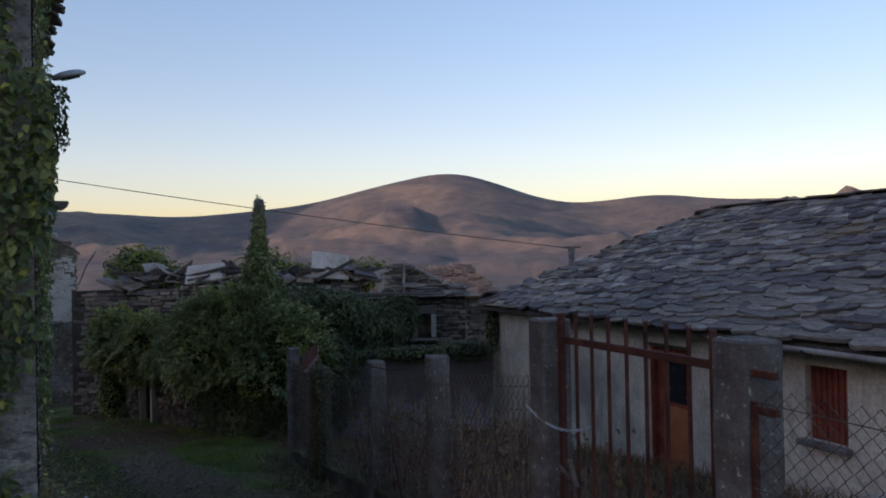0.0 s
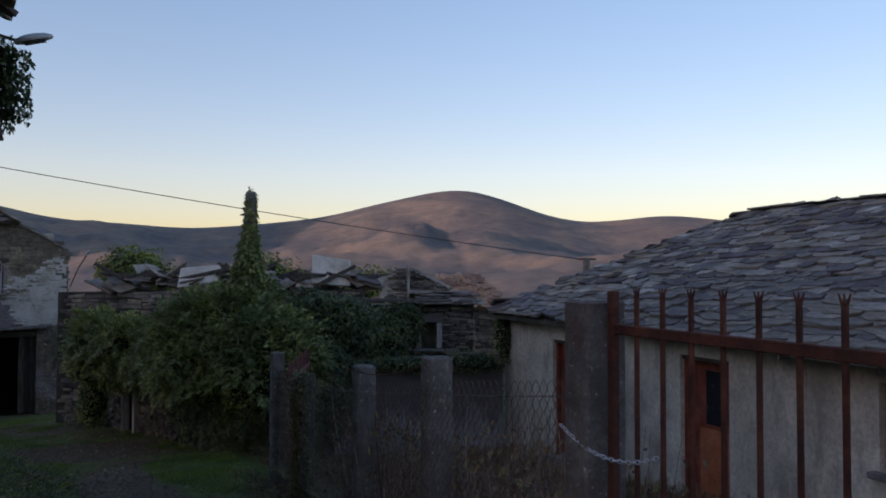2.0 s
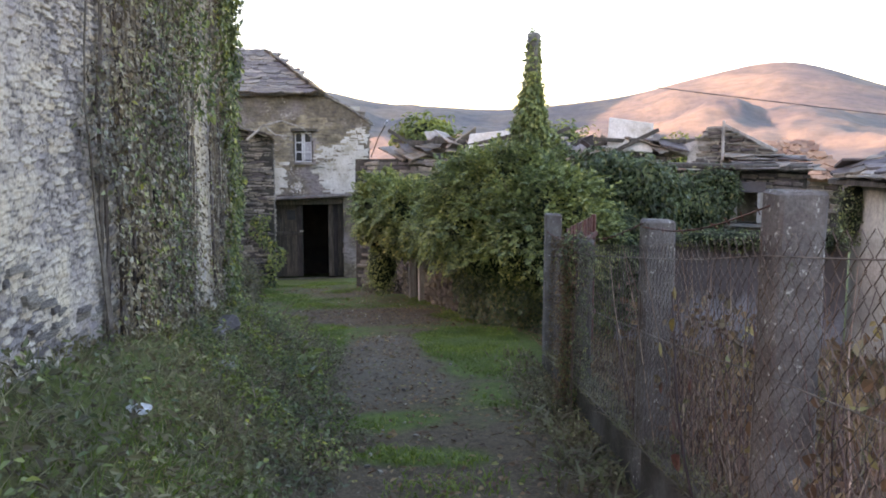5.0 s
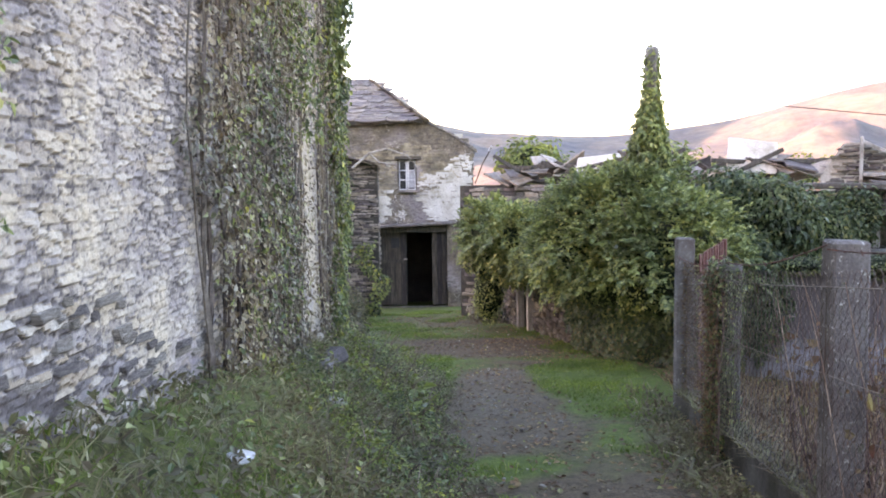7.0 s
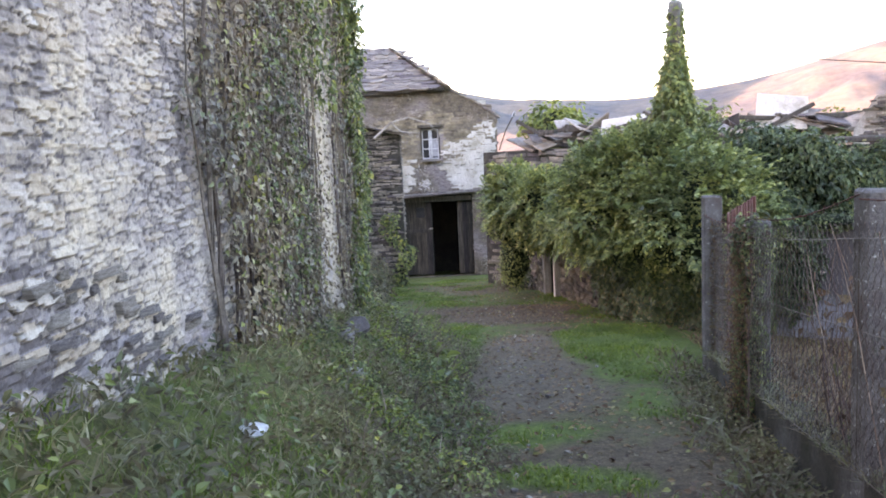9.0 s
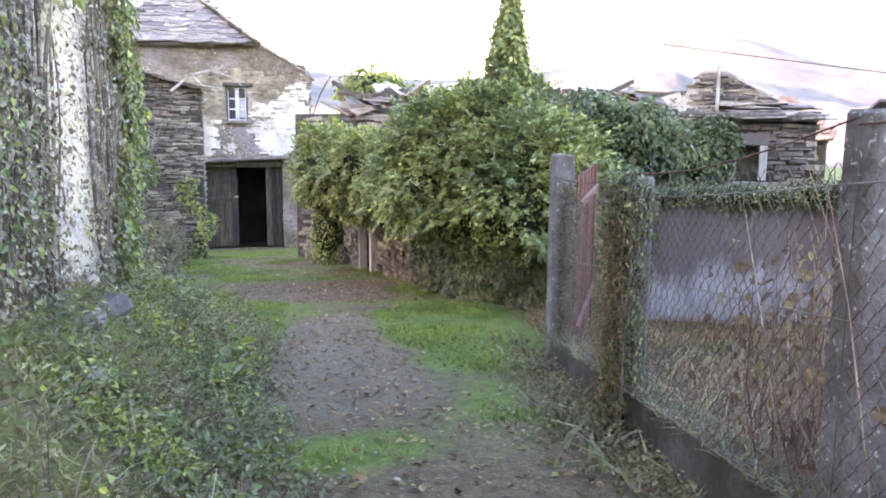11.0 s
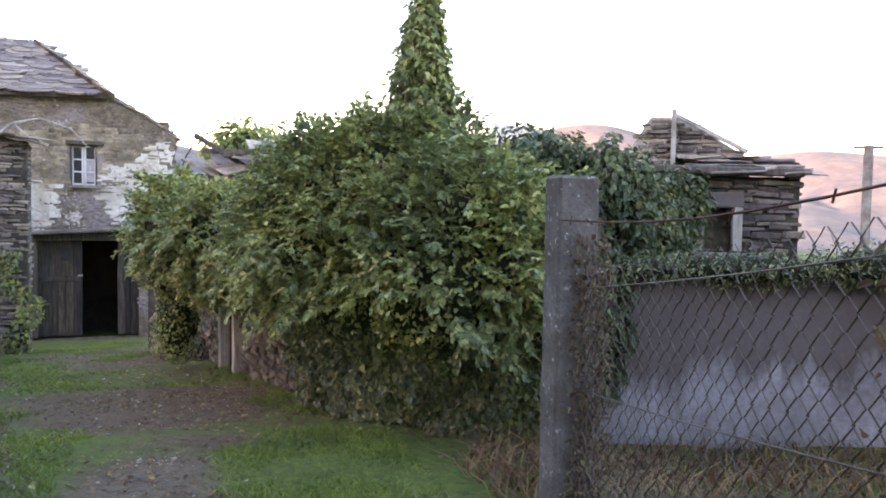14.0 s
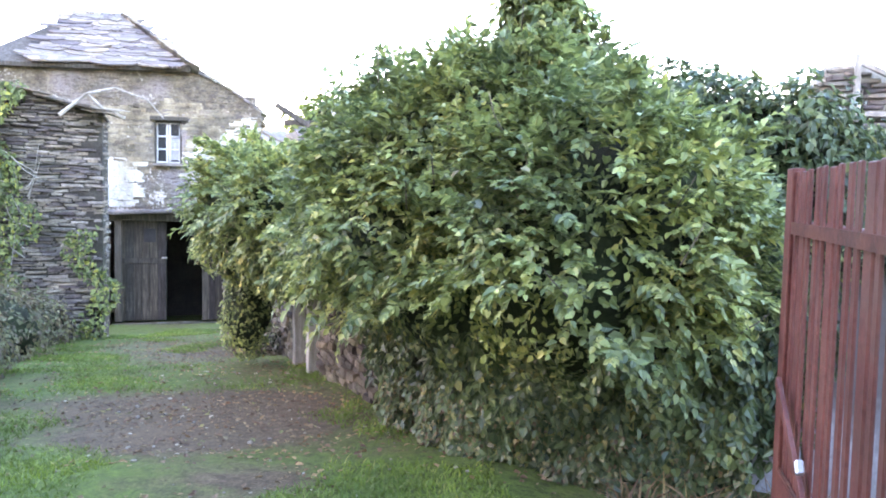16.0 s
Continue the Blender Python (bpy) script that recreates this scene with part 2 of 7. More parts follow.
def wall_skin_material():
    """Rubble wall: each stone has its shade, earth shows in the joints, limewash clings over both where it has not been washed off."""
    m, n, l, b = material("old_limewashed_rubble", 0.93)
    attr = {}
    for key in ("joint", "shade", "bare"):
        a = n.new("ShaderNodeAttribute")
        a.attribute_name = key
        attr[key] = a.outputs["Fac"]
    fine, mid, big = noise_tex(n, l, 60, 8, 0.75), noise_tex(n, l, 9, 7, 0.7), noise_tex(n, l, 1.1, 5, 0.6)
    stone = ramp(n, [(0.0, (0.09, 0.075, 0.075)), (0.3, (0.19, 0.162, 0.155)), (0.55, (0.29, 0.26, 0.255)), (0.75, (0.37, 0.28, 0.195)), (1.0, (0.52, 0.47, 0.41))])
    l.new(attr["shade"], stone.inputs[0])
    grain = ramp(n, [(0.3, (0.55, 0.55, 0.56)), (0.7, (1.3, 1.28, 1.25))])
    l.new(fine.outputs[0], grain.inputs[0])
    c = mix(n, l, stone.outputs[0], grain.outputs[0], 0.8, "MULTIPLY")
    c = mix(n, l, c, (0.075, 0.06, 0.05), attr["joint"])
    lime = ramp(n, [(0.34, (0.27, 0.225, 0.235)), (0.44, (0.5, 0.425, 0.355)), (0.54, (0.6, 0.49, 0.36)), (0.62, (0.53, 0.455, 0.39)), (0.7, (0.32, 0.272, 0.28))])
    l.new(big.outputs[0], lime.inputs[0])
    lc = mix(n, l, lime.outputs[0], grain.outputs[0], 0.45, "MULTIPLY")
    # how much lime is left: less where bare, less in the joints, broken up at two scales
    left = n.new("ShaderNodeMath")
    left.operation = "MULTIPLY_ADD"
    l.new(attr["joint"], left.inputs[0])
    left.inputs[1].default_value = -0.42
    l.new(mid.outputs[0], left.inputs[2])
    less = n.new("ShaderNodeMath")
    less.operation = "MULTIPLY_ADD"
    l.new(attr["bare"], less.inputs[0])
    less.inputs[1].default_value = -0.4
    l.new(left.outputs[0], less.inputs[2])
    k = ramp(n, [(0.12, (0, 0, 0)), (0.42, (0.95, 0.95, 0.95))])
    l.new(less.outputs[0], k.inputs[0])
    c = mix(n, l, c, lc, k.outputs[0])
    speck = noise_tex(n, l, 30, 6, 0.75)
    sr = ramp(n, [(0.56, (0, 0, 0)), (0.64, (0.7, 0.7, 0.7))])
    l.new(speck.outputs[0], sr.inputs[0])
    c = mix(n, l, c, (0.12, 0.1, 0.1), sr.outputs[0])
    l.new(c, b.inputs["Base Color"])
    add_bump(n, l, b, mid.outputs[0], 0.7, 0.02)
    return m


M_SKIN = wall_skin_material()


def streaked(m, colour, lo, hi, stretch):
    """Damp streaks that run down a render, over its base colour."""
    n, l = m.node_tree.nodes, m.node_tree.links
    b = n["Principled BSDF"]
    c = b.inputs["Base Color"].links[0].from_socket
    t = noise_tex(n, l, 1.0, 6, 0.65, stretch)
    r = ramp(n, [(lo, (0, 0, 0)), (hi, (0.9, 0.9, 0.9))])
    l.new(t.outputs[0], r.inputs[0])
    l.new(mix(n, l, c, colour, r.outputs[0]), b.inputs["Base Color"])


def coping_stain(m, colour, top, depth):
    """Dirt washed down from the top of a wall, with a ragged lower edge."""
    n, l = m.node_tree.nodes, m.node_tree.links
    b = n["Principled BSDF"]
    c = b.inputs["Base Color"].links[0].from_socket
    sep = n.new("ShaderNodeSeparateXYZ")
    l.new(n.new("ShaderNodeNewGeometry").outputs["Position"], sep.inputs[0])
    t = noise_tex(n, l, 1.0, 6, 0.7, (2.4, 2.4, 0.8))
    add = n.new("ShaderNodeMath")
    add.operation = "MULTIPLY_ADD"
    l.new(t.outputs[0], add.inputs[0])
    add.inputs[1].default_value = 2.6 * depth
    l.new(sep.outputs["Z"], add.inputs[2])
    mr = n.new("ShaderNodeMapRange")
    mr.inputs["From Min"].default_value, mr.inputs["From Max"].default_value = top + 0.35 * depth, top + 0.85 * depth
    mr.inputs["To Max"].default_value = 0.85
    l.new(add.outputs[0], mr.inputs["Value"])
    l.new(mix(n, l, c, colour, mr.outputs[0]), b.inputs["Base Color"])


streaked(M_GREYWALL, (0.17, 0.15, 0.15), 0.5, 0.7, (2.2, 2.2, 0.7))
coping_stain(M_GREYWALL, (0.1, 0.078, 0.072), -1.08, 0.6)
streaked(M_RENDER, (0.24, 0.2, 0.17), 0.54, 0.7, (2.6, 2.6, 0.6))
M_CONCRETE = two_scale("weathered_concrete", [(0.3, (0.11, 0.1, 0.092)), (0.5, (0.2, 0.19, 0.178)), (0.7, (0.29, 0.28, 0.265))], (0.12, 0.075, 0.055), 4.0, 60, 0.95, bump=0.8, dist=0.008)


def lichen_concrete():
    """Concrete with pale lichen spots, moss in the pores and rain streaks."""
    m = two_scale("lichened_concrete", [(0.3, (0.085, 0.072, 0.066)), (0.5, (0.165, 0.148, 0.138)), (0.7, (0.26, 0.24, 0.225))], (0.1, 0.06, 0.048), 4.0, 60, 0.95, bump=1.0, dist=0.01)
    n, l = m.node_tree.nodes, m.node_tree.links
    b = n["Principled BSDF"]
    c = b.inputs["Base Color"].links[0].from_socket
    for scale, lo, hi, colour in ((32, 0.62, 0.68, (0.55, 0.56, 0.5)), (13, 0.6, 0.68, (0.1, 0.105, 0.06)), (70, 0.62, 0.7, (0.07, 0.06, 0.05))):
        t = noise_tex(n, l, scale, 4, 0.65)
        r = ramp(n, [(lo, (0, 0, 0)), (hi, (0.85, 0.85, 0.85))])
        l.new(t.outputs[0], r.inputs[0])
        c = mix(n, l, c, colour, r.outputs[0])
    l.new(c, b.inputs["Base Color"])
    return m


M_LICHEN = lichen_concrete()
M_JOINT = two_scale("dark_earth_joint", [(0.3, (0.03, 0.026, 0.022)), (0.5, (0.06, 0.052, 0.044)), (0.7, (0.1, 0.088, 0.074))], (0.04, 0.045, 0.025), 3, 30, 0.95, bump=0.8, dist=0.02)
M_RUST = two_scale("rusty_red_iron", [(0.3, (0.05, 0.02, 0.015)), (0.5, (0.13, 0.04, 0.028)), (0.7, (0.2, 0.07, 0.04))], (0.07, 0.035, 0.025), 6, 50, 0.75, 0.2, bump=0.5, dist=0.004)
M_BROWN = two_scale("red_brown_sheet", [(0.3, (0.11, 0.03, 0.024)), (0.5, (0.165, 0.046, 0.036)), (0.7, (0.21, 0.07, 0.052))], (0.14, 0.065, 0.05), 3, 40, 0.6, 0.1, bump=0.3, dist=0.004)
M_REDPAINT = two_scale("faded_red_paint", [(0.3, (0.16, 0.03, 0.02)), (0.5, (0.28, 0.06, 0.035)), (0.7, (0.36, 0.1, 0.055))], (0.12, 0.05, 0.04), 4, 40, 0.7, bump=0.3, dist=0.004)
M_ORANGE = two_scale("orange_red_panel", [(0.3, (0.38, 0.1, 0.04)), (0.5, (0.48, 0.14, 0.06)), (0.7, (0.52, 0.18, 0.09))], (0.3, 0.1, 0.06), 4, 40, 0.7, bump=0.2, dist=0.004)
M_WOOD = two_scale("grey_weathered_wood", [(0.3, (0.048, 0.04, 0.033)), (0.5, (0.09, 0.077, 0.065)), (0.7, (0.145, 0.128, 0.108))], (0.06, 0.05, 0.04), 3, 30, 0.9, bump=0.6, dist=0.006, stretch=(6, 6, 0.6))
M_DARKWOOD = two_scale("dark_old_boards", [(0.3, (0.03, 0.026, 0.022)), (0.5, (0.06, 0.052, 0.045)), (0.7, (0.11, 0.098, 0.085))], (0.035, 0.03, 0.025), 3, 30, 0.9, bump=0.7, dist=0.008, random_by="object", spread=0.4, stretch=(6, 6, 0.6))
M_PALEWOOD = two_scale("bleached_wood", [(0.3, (0.25, 0.23, 0.2)), (0.5, (0.4, 0.37, 0.33)), (0.7, (0.5, 0.48, 0.44))], (0.16, 0.14, 0.12), 3, 30, 0.9, bump=0.5, dist=0.006, stretch=(6, 6, 0.6))
M_WHITEFRAME = two_scale("white_window_paint", [(0.3, (0.5, 0.5, 0.5)), (0.5, (0.62, 0.63, 0.65)), (0.7, (0.7, 0.7, 0.72))], (0.35, 0.33, 0.3), 6, 60, 0.6, bump=0.2, dist=0.003)
M_CURTAIN = two_scale("grey_curtain", [(0.3, (0.3, 0.3, 0.31)), (0.5, (0.4, 0.4, 0.42)), (0.7, (0.5, 0.5, 0.52))], (0.25, 0.24, 0.23), 4, 30, 0.95, bump=0.2)
M_GALV = two_scale("galvanised_wire", [(0.3, (0.08, 0.058, 0.045)), (0.5, (0.145, 0.112, 0.092)), (0.7, (0.21, 0.175, 0.15))], (0.12, 0.06, 0.035), 8, 60, 0.55, 0.4, bump=0.2, dist=0.002)
M_CHAIN = two_scale("zinc_chain", [(0.3, (0.45, 0.45, 0.46)), (0.5, (0.6, 0.6, 0.62)), (0.7, (0.7, 0.7, 0.72))], (0.4, 0.38, 0.36), 8, 60, 0.35, 0.7, bump=0.1, dist=0.002)
M_WIRE = two_scale("black_cable", [(0.3, (0.02, 0.02, 0.022)), (0.5, (0.03, 0.03, 0.032)), (0.7, (0.04, 0.04, 0.042))], (0.03, 0.03, 0.03), 6, 40, 0.6, bump=0.1, dist=0.002)
M_LAMP = two_scale("lamp_casing", [(0.3, (0.4, 0.41, 0.44)), (0.5, (0.5, 0.51, 0.54)), (0.7, (0.58, 0.59, 0.62))], (0.3, 0.3, 0.3), 6, 40, 0.45, 0.2, bump=0.1, dist=0.002)
M_GUTTER = two_scale("grey_gutter", [(0.3, (0.42, 0.42, 0.43)), (0.5, (0.52, 0.52, 0.53)), (0.7, (0.6, 0.6, 0.6))], (0.3, 0.29, 0.28), 4, 40, 0.5, bump=0.1, dist=0.002)
M_BARK = two_scale("ivy_stem_bark", [(0.3, (0.1, 0.078, 0.06)), (0.5, (0.19, 0.155, 0.125)), (0.7, (0.3, 0.255, 0.21))], (0.05, 0.04, 0.03), 5, 40, 0.95, bump=0.8, dist=0.006, random_by="island", spread=0.4)
M_DRYSTEM = two_scale("dry_stalk", [(0.3, (0.13, 0.08, 0.07)), (0.5, (0.23, 0.155, 0.13)), (0.7, (0.42, 0.34, 0.28))], (0.12, 0.07, 0.06), 5, 40, 0.95, bump=0.3, dist=0.004, random_by="island", spread=0.5)
M_PLASTIC = two_scale("dirty_white_litter", [(0.3, (0.55, 0.55, 0.56)), (0.5, (0.68, 0.68, 0.7)), (0.7, (0.75, 0.75, 0.76))], (0.4, 0.38, 0.35), 9, 40, 0.5, bump=0.3, dist=0.004)
# near-black: the darkness of unlit insides is put into the colour
M_DARKIN = two_scale("interior_shade", [(0.3, (0.03, 0.027, 0.025)), (0.5, (0.05, 0.045, 0.04)), (0.7, (0.07, 0.06, 0.055))], (0.03, 0.03, 0.03), 2, 20, 0.95, bump=0.3)
M_TILE = two_scale("terracotta_roof_tile", [(0.3, (0.26, 0.13, 0.08)), (0.5, (0.36, 0.2, 0.13)), (0.7, (0.42, 0.26, 0.18))], (0.2, 0.16, 0.12), 3, 30, 0.9, bump=0.5, dist=0.01, random_by="island", spread=0.3)
M_LEAF = leaf_material("bush_leaf", (0.085, 0.125, 0.055), (0.19, 0.245, 0.1), (0.33, 0.38, 0.15), (0.5, 0.47, 0.19), 0.34)
M_IVY = leaf_material("ivy_leaf", (0.06, 0.09, 0.045), (0.13, 0.18, 0.075), (0.25, 0.3, 0.105), (0.42, 0.4, 0.09))
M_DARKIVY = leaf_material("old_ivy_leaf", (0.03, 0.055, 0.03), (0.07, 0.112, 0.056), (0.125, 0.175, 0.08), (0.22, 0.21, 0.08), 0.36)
M_POSTIVY = leaf_material("post_ivy_leaf", (0.075, 0.06, 0.04), (0.085, 0.12, 0.06), (0.2, 0.26, 0.12), (0.4, 0.42, 0.16), 0.32)
M_DEADLEAF = leaf_material("withered_ivy_leaf", (0.09, 0.06, 0.05), (0.2, 0.15, 0.11), (0.4, 0.36, 0.3), (0.3, 0.36, 0.14), 0.38)
M_GRASS = leaf_material("grass_blade", (0.068, 0.118, 0.016), (0.105, 0.178, 0.024), (0.15, 0.23, 0.036), (0.26, 0.25, 0.09), 0.6)
M_WEED = leaf_material("bank_weed", (0.12, 0.085, 0.06), (0.16, 0.135, 0.085), (0.17, 0.185, 0.095), (0.36, 0.32, 0.22), 0.7)
M_STRAW = leaf_material("straw_grass", (0.16, 0.125, 0.075), (0.26, 0.22, 0.14), (0.3, 0.29, 0.17), (0.5, 0.46, 0.34), 0.75)
M_BRAMBLE = leaf_material("bramble_leaf", (0.1, 0.05, 0.035), (0.2, 0.11, 0.07), (0.3, 0.2, 0.12), (0.24, 0.24, 0.09), 0.7)
M_CANE = two_scale("dark_bramble_cane", [(0.3, (0.03, 0.018, 0.018)), (0.5, (0.055, 0.034, 0.034)), (0.7, (0.09, 0.06, 0.055))], (0.04, 0.03, 0.02), 8, 50, 0.7, bump=0.3, dist=0.003)
M_REDLEAF = two_scale("red_autumn_leaf", [(0.3, (0.09, 0.03, 0.026)), (0.5, (0.14, 0.05, 0.04)), (0.7, (0.2, 0.095, 0.06))], (0.1, 0.07, 0.03), 14, 60, 0.5, bump=0.3, dist=0.003)
M_YELLOWLEAF = two_scale("yellow_brown_leaf", [(0.3, (0.18, 0.11, 0.04)), (0.5, (0.27, 0.19, 0.06)), (0.7, (0.32, 0.26, 0.09))], (0.15, 0.08, 0.03), 14, 60, 0.5, bump=0.3, dist=0.003)
M_TREE = leaf_material("shrub_leaf", (0.096, 0.128, 0.032), (0.176, 0.224, 0.048), (0.272, 0.32, 0.072), (0.384, 0.352, 0.08))
# near-black green: shade between the leaves is put into this colour
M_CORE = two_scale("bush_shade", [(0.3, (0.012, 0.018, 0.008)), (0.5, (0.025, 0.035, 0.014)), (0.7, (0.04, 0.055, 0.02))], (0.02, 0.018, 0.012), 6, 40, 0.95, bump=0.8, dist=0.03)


def glass_material():
    m, n, l, b = material("dusty_window_glass", 0.12)
    b.inputs["Base Color"].default_value = (0.02, 0.024, 0.03, 1)
    b.inputs["Specular IOR Level"].default_value = 0.5
    d = noise_tex(n, l, 9, 4)
    r = ramp(n, [(0.4, (0.08, 0.08, 0.08)), (0.7, (0.35, 0.35, 0.35))])
    l.new(d.outputs[0], r.inputs[0])
    l.new(r.outputs[0], b.inputs["Roughness"])
    return m


M_GLASS = glass_material()
M_PLINTH = two_scale("mossy_plinth", [(0.3, (0.05, 0.04, 0.032)), (0.5, (0.1, 0.085, 0.07)), (0.7, (0.2, 0.185, 0.175))], (0.055, 0.048, 0.026), 2.2, 40, 0.95, bump=1.0, dist=0.02)


def ground_material():
    """Earth, leaf litter and gravel in the wheel track, moss and grass to either side."""
    m, n, l, b = material("lane_ground", 0.95)
    geo = n.new("ShaderNodeNewGeometry")
    fine = noise_tex(n, l, 45, 8, 0.75)
    mid = noise_tex(n, l, 5, 6, 0.65)
    big = noise_tex(n, l, 0.55, 4, 0.6)
    earth = ramp(n, [(0.3, (0.05, 0.033, 0.019)), (0.5, (0.104, 0.07, 0.042)), (0.7, (0.2, 0.143, 0.092))])
    l.new(fine.outputs[0], earth.inputs[0])
    moss = ramp(n, [(0.3, (0.034, 0.05, 0.012)), (0.5, (0.07, 0.11, 0.02)), (0.7, (0.114, 0.168, 0.032))])
    l.new(fine.outputs[0], moss.inputs[0])
    sel = n.new("ShaderNodeMath")
    sel.operation = "MULTIPLY_ADD"
    l.new(big.outputs[0], sel.inputs[0])
    sel.inputs[1].default_value = 1.4
    mid2 = n.new("ShaderNodeMath")
    mid2.operation = "MULTIPLY_ADD"
    l.new(mid.outputs[0], mid2.inputs[0])
    mid2.inputs[1].default_value, mid2.inputs[2].default_value = 0.7, -0.56
    l.new(mid2.outputs[0], sel.inputs[2])
    green = n.new("ShaderNodeAttribute")
    green.attribute_name = "moss"
    both = n.new("ShaderNodeMath")
    both.operation = "MULTIPLY_ADD"
    l.new(sel.outputs[0], both.inputs[0])
    both.inputs[1].default_value = 0.8
    l.new(green.outputs["Fac"], both.inputs[2])
    sr = ramp(n, [(0.6, (0, 0, 0)), (1.0, (1, 1, 1))])
    l.new(both.outputs[0], sr.inputs[0])
    c = mix(n, l, earth.outputs[0], moss.outputs[0], sr.outputs[0])
    grey = ramp(n, [(0.35, (0.095, 0.073, 0.054)), (0.6, (0.28, 0.236, 0.19))])
    l.new(fine.outputs[0], grey.inputs[0])
    at = n.new("ShaderNodeAttribute")
    at.attribute_name = "track"
    c = mix(n, l, c, grey.outputs[0], at.outputs["Fac"])
    clod = noise_tex(n, l, 11, 6, 0.8)
    cr = ramp(n, [(0.38, (0.55, 0.52, 0.5)), (0.5, (1, 1, 1)), (0.66, (1.4, 1.38, 1.3))])
    l.new(clod.outputs[0], cr.inputs[0])
    c = mix(n, l, c, cr.outputs[0], 0.9, "MULTIPLY")
    l.new(c, b.inputs["Base Color"])
    add_bump(n, l, b, fine.outputs[0], 0.8, 0.02)
    return m


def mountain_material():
    m, n, l, b = material("hazy_heath_mountain", 1.0)
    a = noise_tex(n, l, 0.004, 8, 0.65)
    # heath colours paled and blued: distance haze is put into the base colour
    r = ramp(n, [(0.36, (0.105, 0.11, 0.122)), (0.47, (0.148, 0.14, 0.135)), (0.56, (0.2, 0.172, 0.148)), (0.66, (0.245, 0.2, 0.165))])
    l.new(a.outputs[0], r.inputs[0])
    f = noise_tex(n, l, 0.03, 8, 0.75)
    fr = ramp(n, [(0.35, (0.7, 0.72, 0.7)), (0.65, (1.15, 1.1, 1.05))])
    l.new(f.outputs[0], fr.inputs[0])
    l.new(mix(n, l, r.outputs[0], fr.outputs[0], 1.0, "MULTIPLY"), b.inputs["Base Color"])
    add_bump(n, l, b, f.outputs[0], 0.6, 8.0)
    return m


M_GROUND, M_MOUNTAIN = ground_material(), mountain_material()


# ---- mesh helpers ----
rng = np.random.default_rng(7)


def mesh_of(name, verts, faces, mat, smooth=False):
    me = bpy.data.meshes.new(name)
    me.from_pydata(verts if isinstance(verts, list) else verts.tolist(), [], faces if isinstance(faces, list) else faces.tolist())
    me.materials.append(mat)
    if smooth:
        me.polygons.foreach_set("use_smooth", np.ones(len(me.polygons), bool))
    me.update()
    return me


def bm_mesh(name, bm, mat, smooth=False):
    me = bpy.data.meshes.new(name)
    bm.to_mesh(me)
    bm.free()
    me.materials.append(mat)
    if smooth:
        me.polygons.foreach_set("use_smooth", np.ones(len(me.polygons), bool))
    return me


def thing(name, place, label, category, group="", kind=""):
    """An empty at the base of a thing, to hold its parts."""
    e = new(name)
    e.location = place
    return tagged(e, label, category, group, kind)


def part(name, data, mat, parent, label="", smooth=False):
    """Links a bmesh or mesh, given in world places, as one mesh object under its parent."""
    me = bm_mesh(name, data, mat, smooth) if isinstance(data, bmesh.types.BMesh) else data
    ob = new(name, me)
    if parent is not None:
        ob.parent = parent
        top = Matrix.Identity(4)
        p = parent
        while p is not None:
            top = p.matrix_basis @ top
            p = p.parent
        ob.matrix_basis = top.inverted()
    return tagged(ob, label)


def add_box(bm, centre, size, rot=None, bevel=0.0, jitter=0.0):
    """A bevelled box; rot is a 3x3 or 4x4 matrix; jitter makes its corners uneven."""
    r = bmesh.ops.create_cube(bm, size=1.0)
    vs = r["verts"]
    for v in vs:
        v.co = Vector((v.co.x * size[0], v.co.y * size[1], v.co.z * size[2]))
        if jitter:
            v.co += Vector(rng.uniform(-jitter, jitter, 3).tolist())
    if bevel:
        es = list({e for v in vs for e in v.link_edges})
        vs = list({v for f in bmesh.ops.bevel(bm, geom=es, offset=bevel, segments=1, affect="EDGES")["faces"] for v in f.verts} | {v for v in vs if v.is_valid})
    m = Matrix.Translation(centre) @ (rot.to_4x4() if rot else Matrix.Identity(4))
    for v in vs:
        v.co = m @ v.co
    return vs


def box(centre, size, rot=None, bevel=0.0, jitter=0.0):
    bm = bmesh.new()
    add_box(bm, centre, size, rot, bevel, jitter)
    return bm


def tube(bm, points, radius, sides=6, taper=None):
    """A round bar through the points."""
    rings = []
    pts = [Vector(p) for p in points]
    for i, p in enumerate(pts):
        d = (pts[min(i + 1, len(pts) - 1)] - pts[max(i - 1, 0)]).normalized()
        q = d.to_track_quat("Z", "Y")
        rad = radius if taper is None else radius + (taper - radius) * i / (len(pts) - 1)
        rings.append([bm.verts.new(p + q @ Vector((math.cos(2 * math.pi * k / sides) * rad, math.sin(2 * math.pi * k / sides) * rad, 0))) for k in range(sides)])
    for a, b in zip(rings, rings[1:]):
        for k in range(sides):
            bm.faces.new((a[k], a[(k + 1) % sides], b[(k + 1) % sides], b[k]))
    bm.faces.new(rings[0][::-1])
    bm.faces.new(rings[-1])


def tube_of(points, radius, sides=6, taper=None):
    bm = bmesh.new()
    tube(bm, points, radius, sides, taper)
    return bm


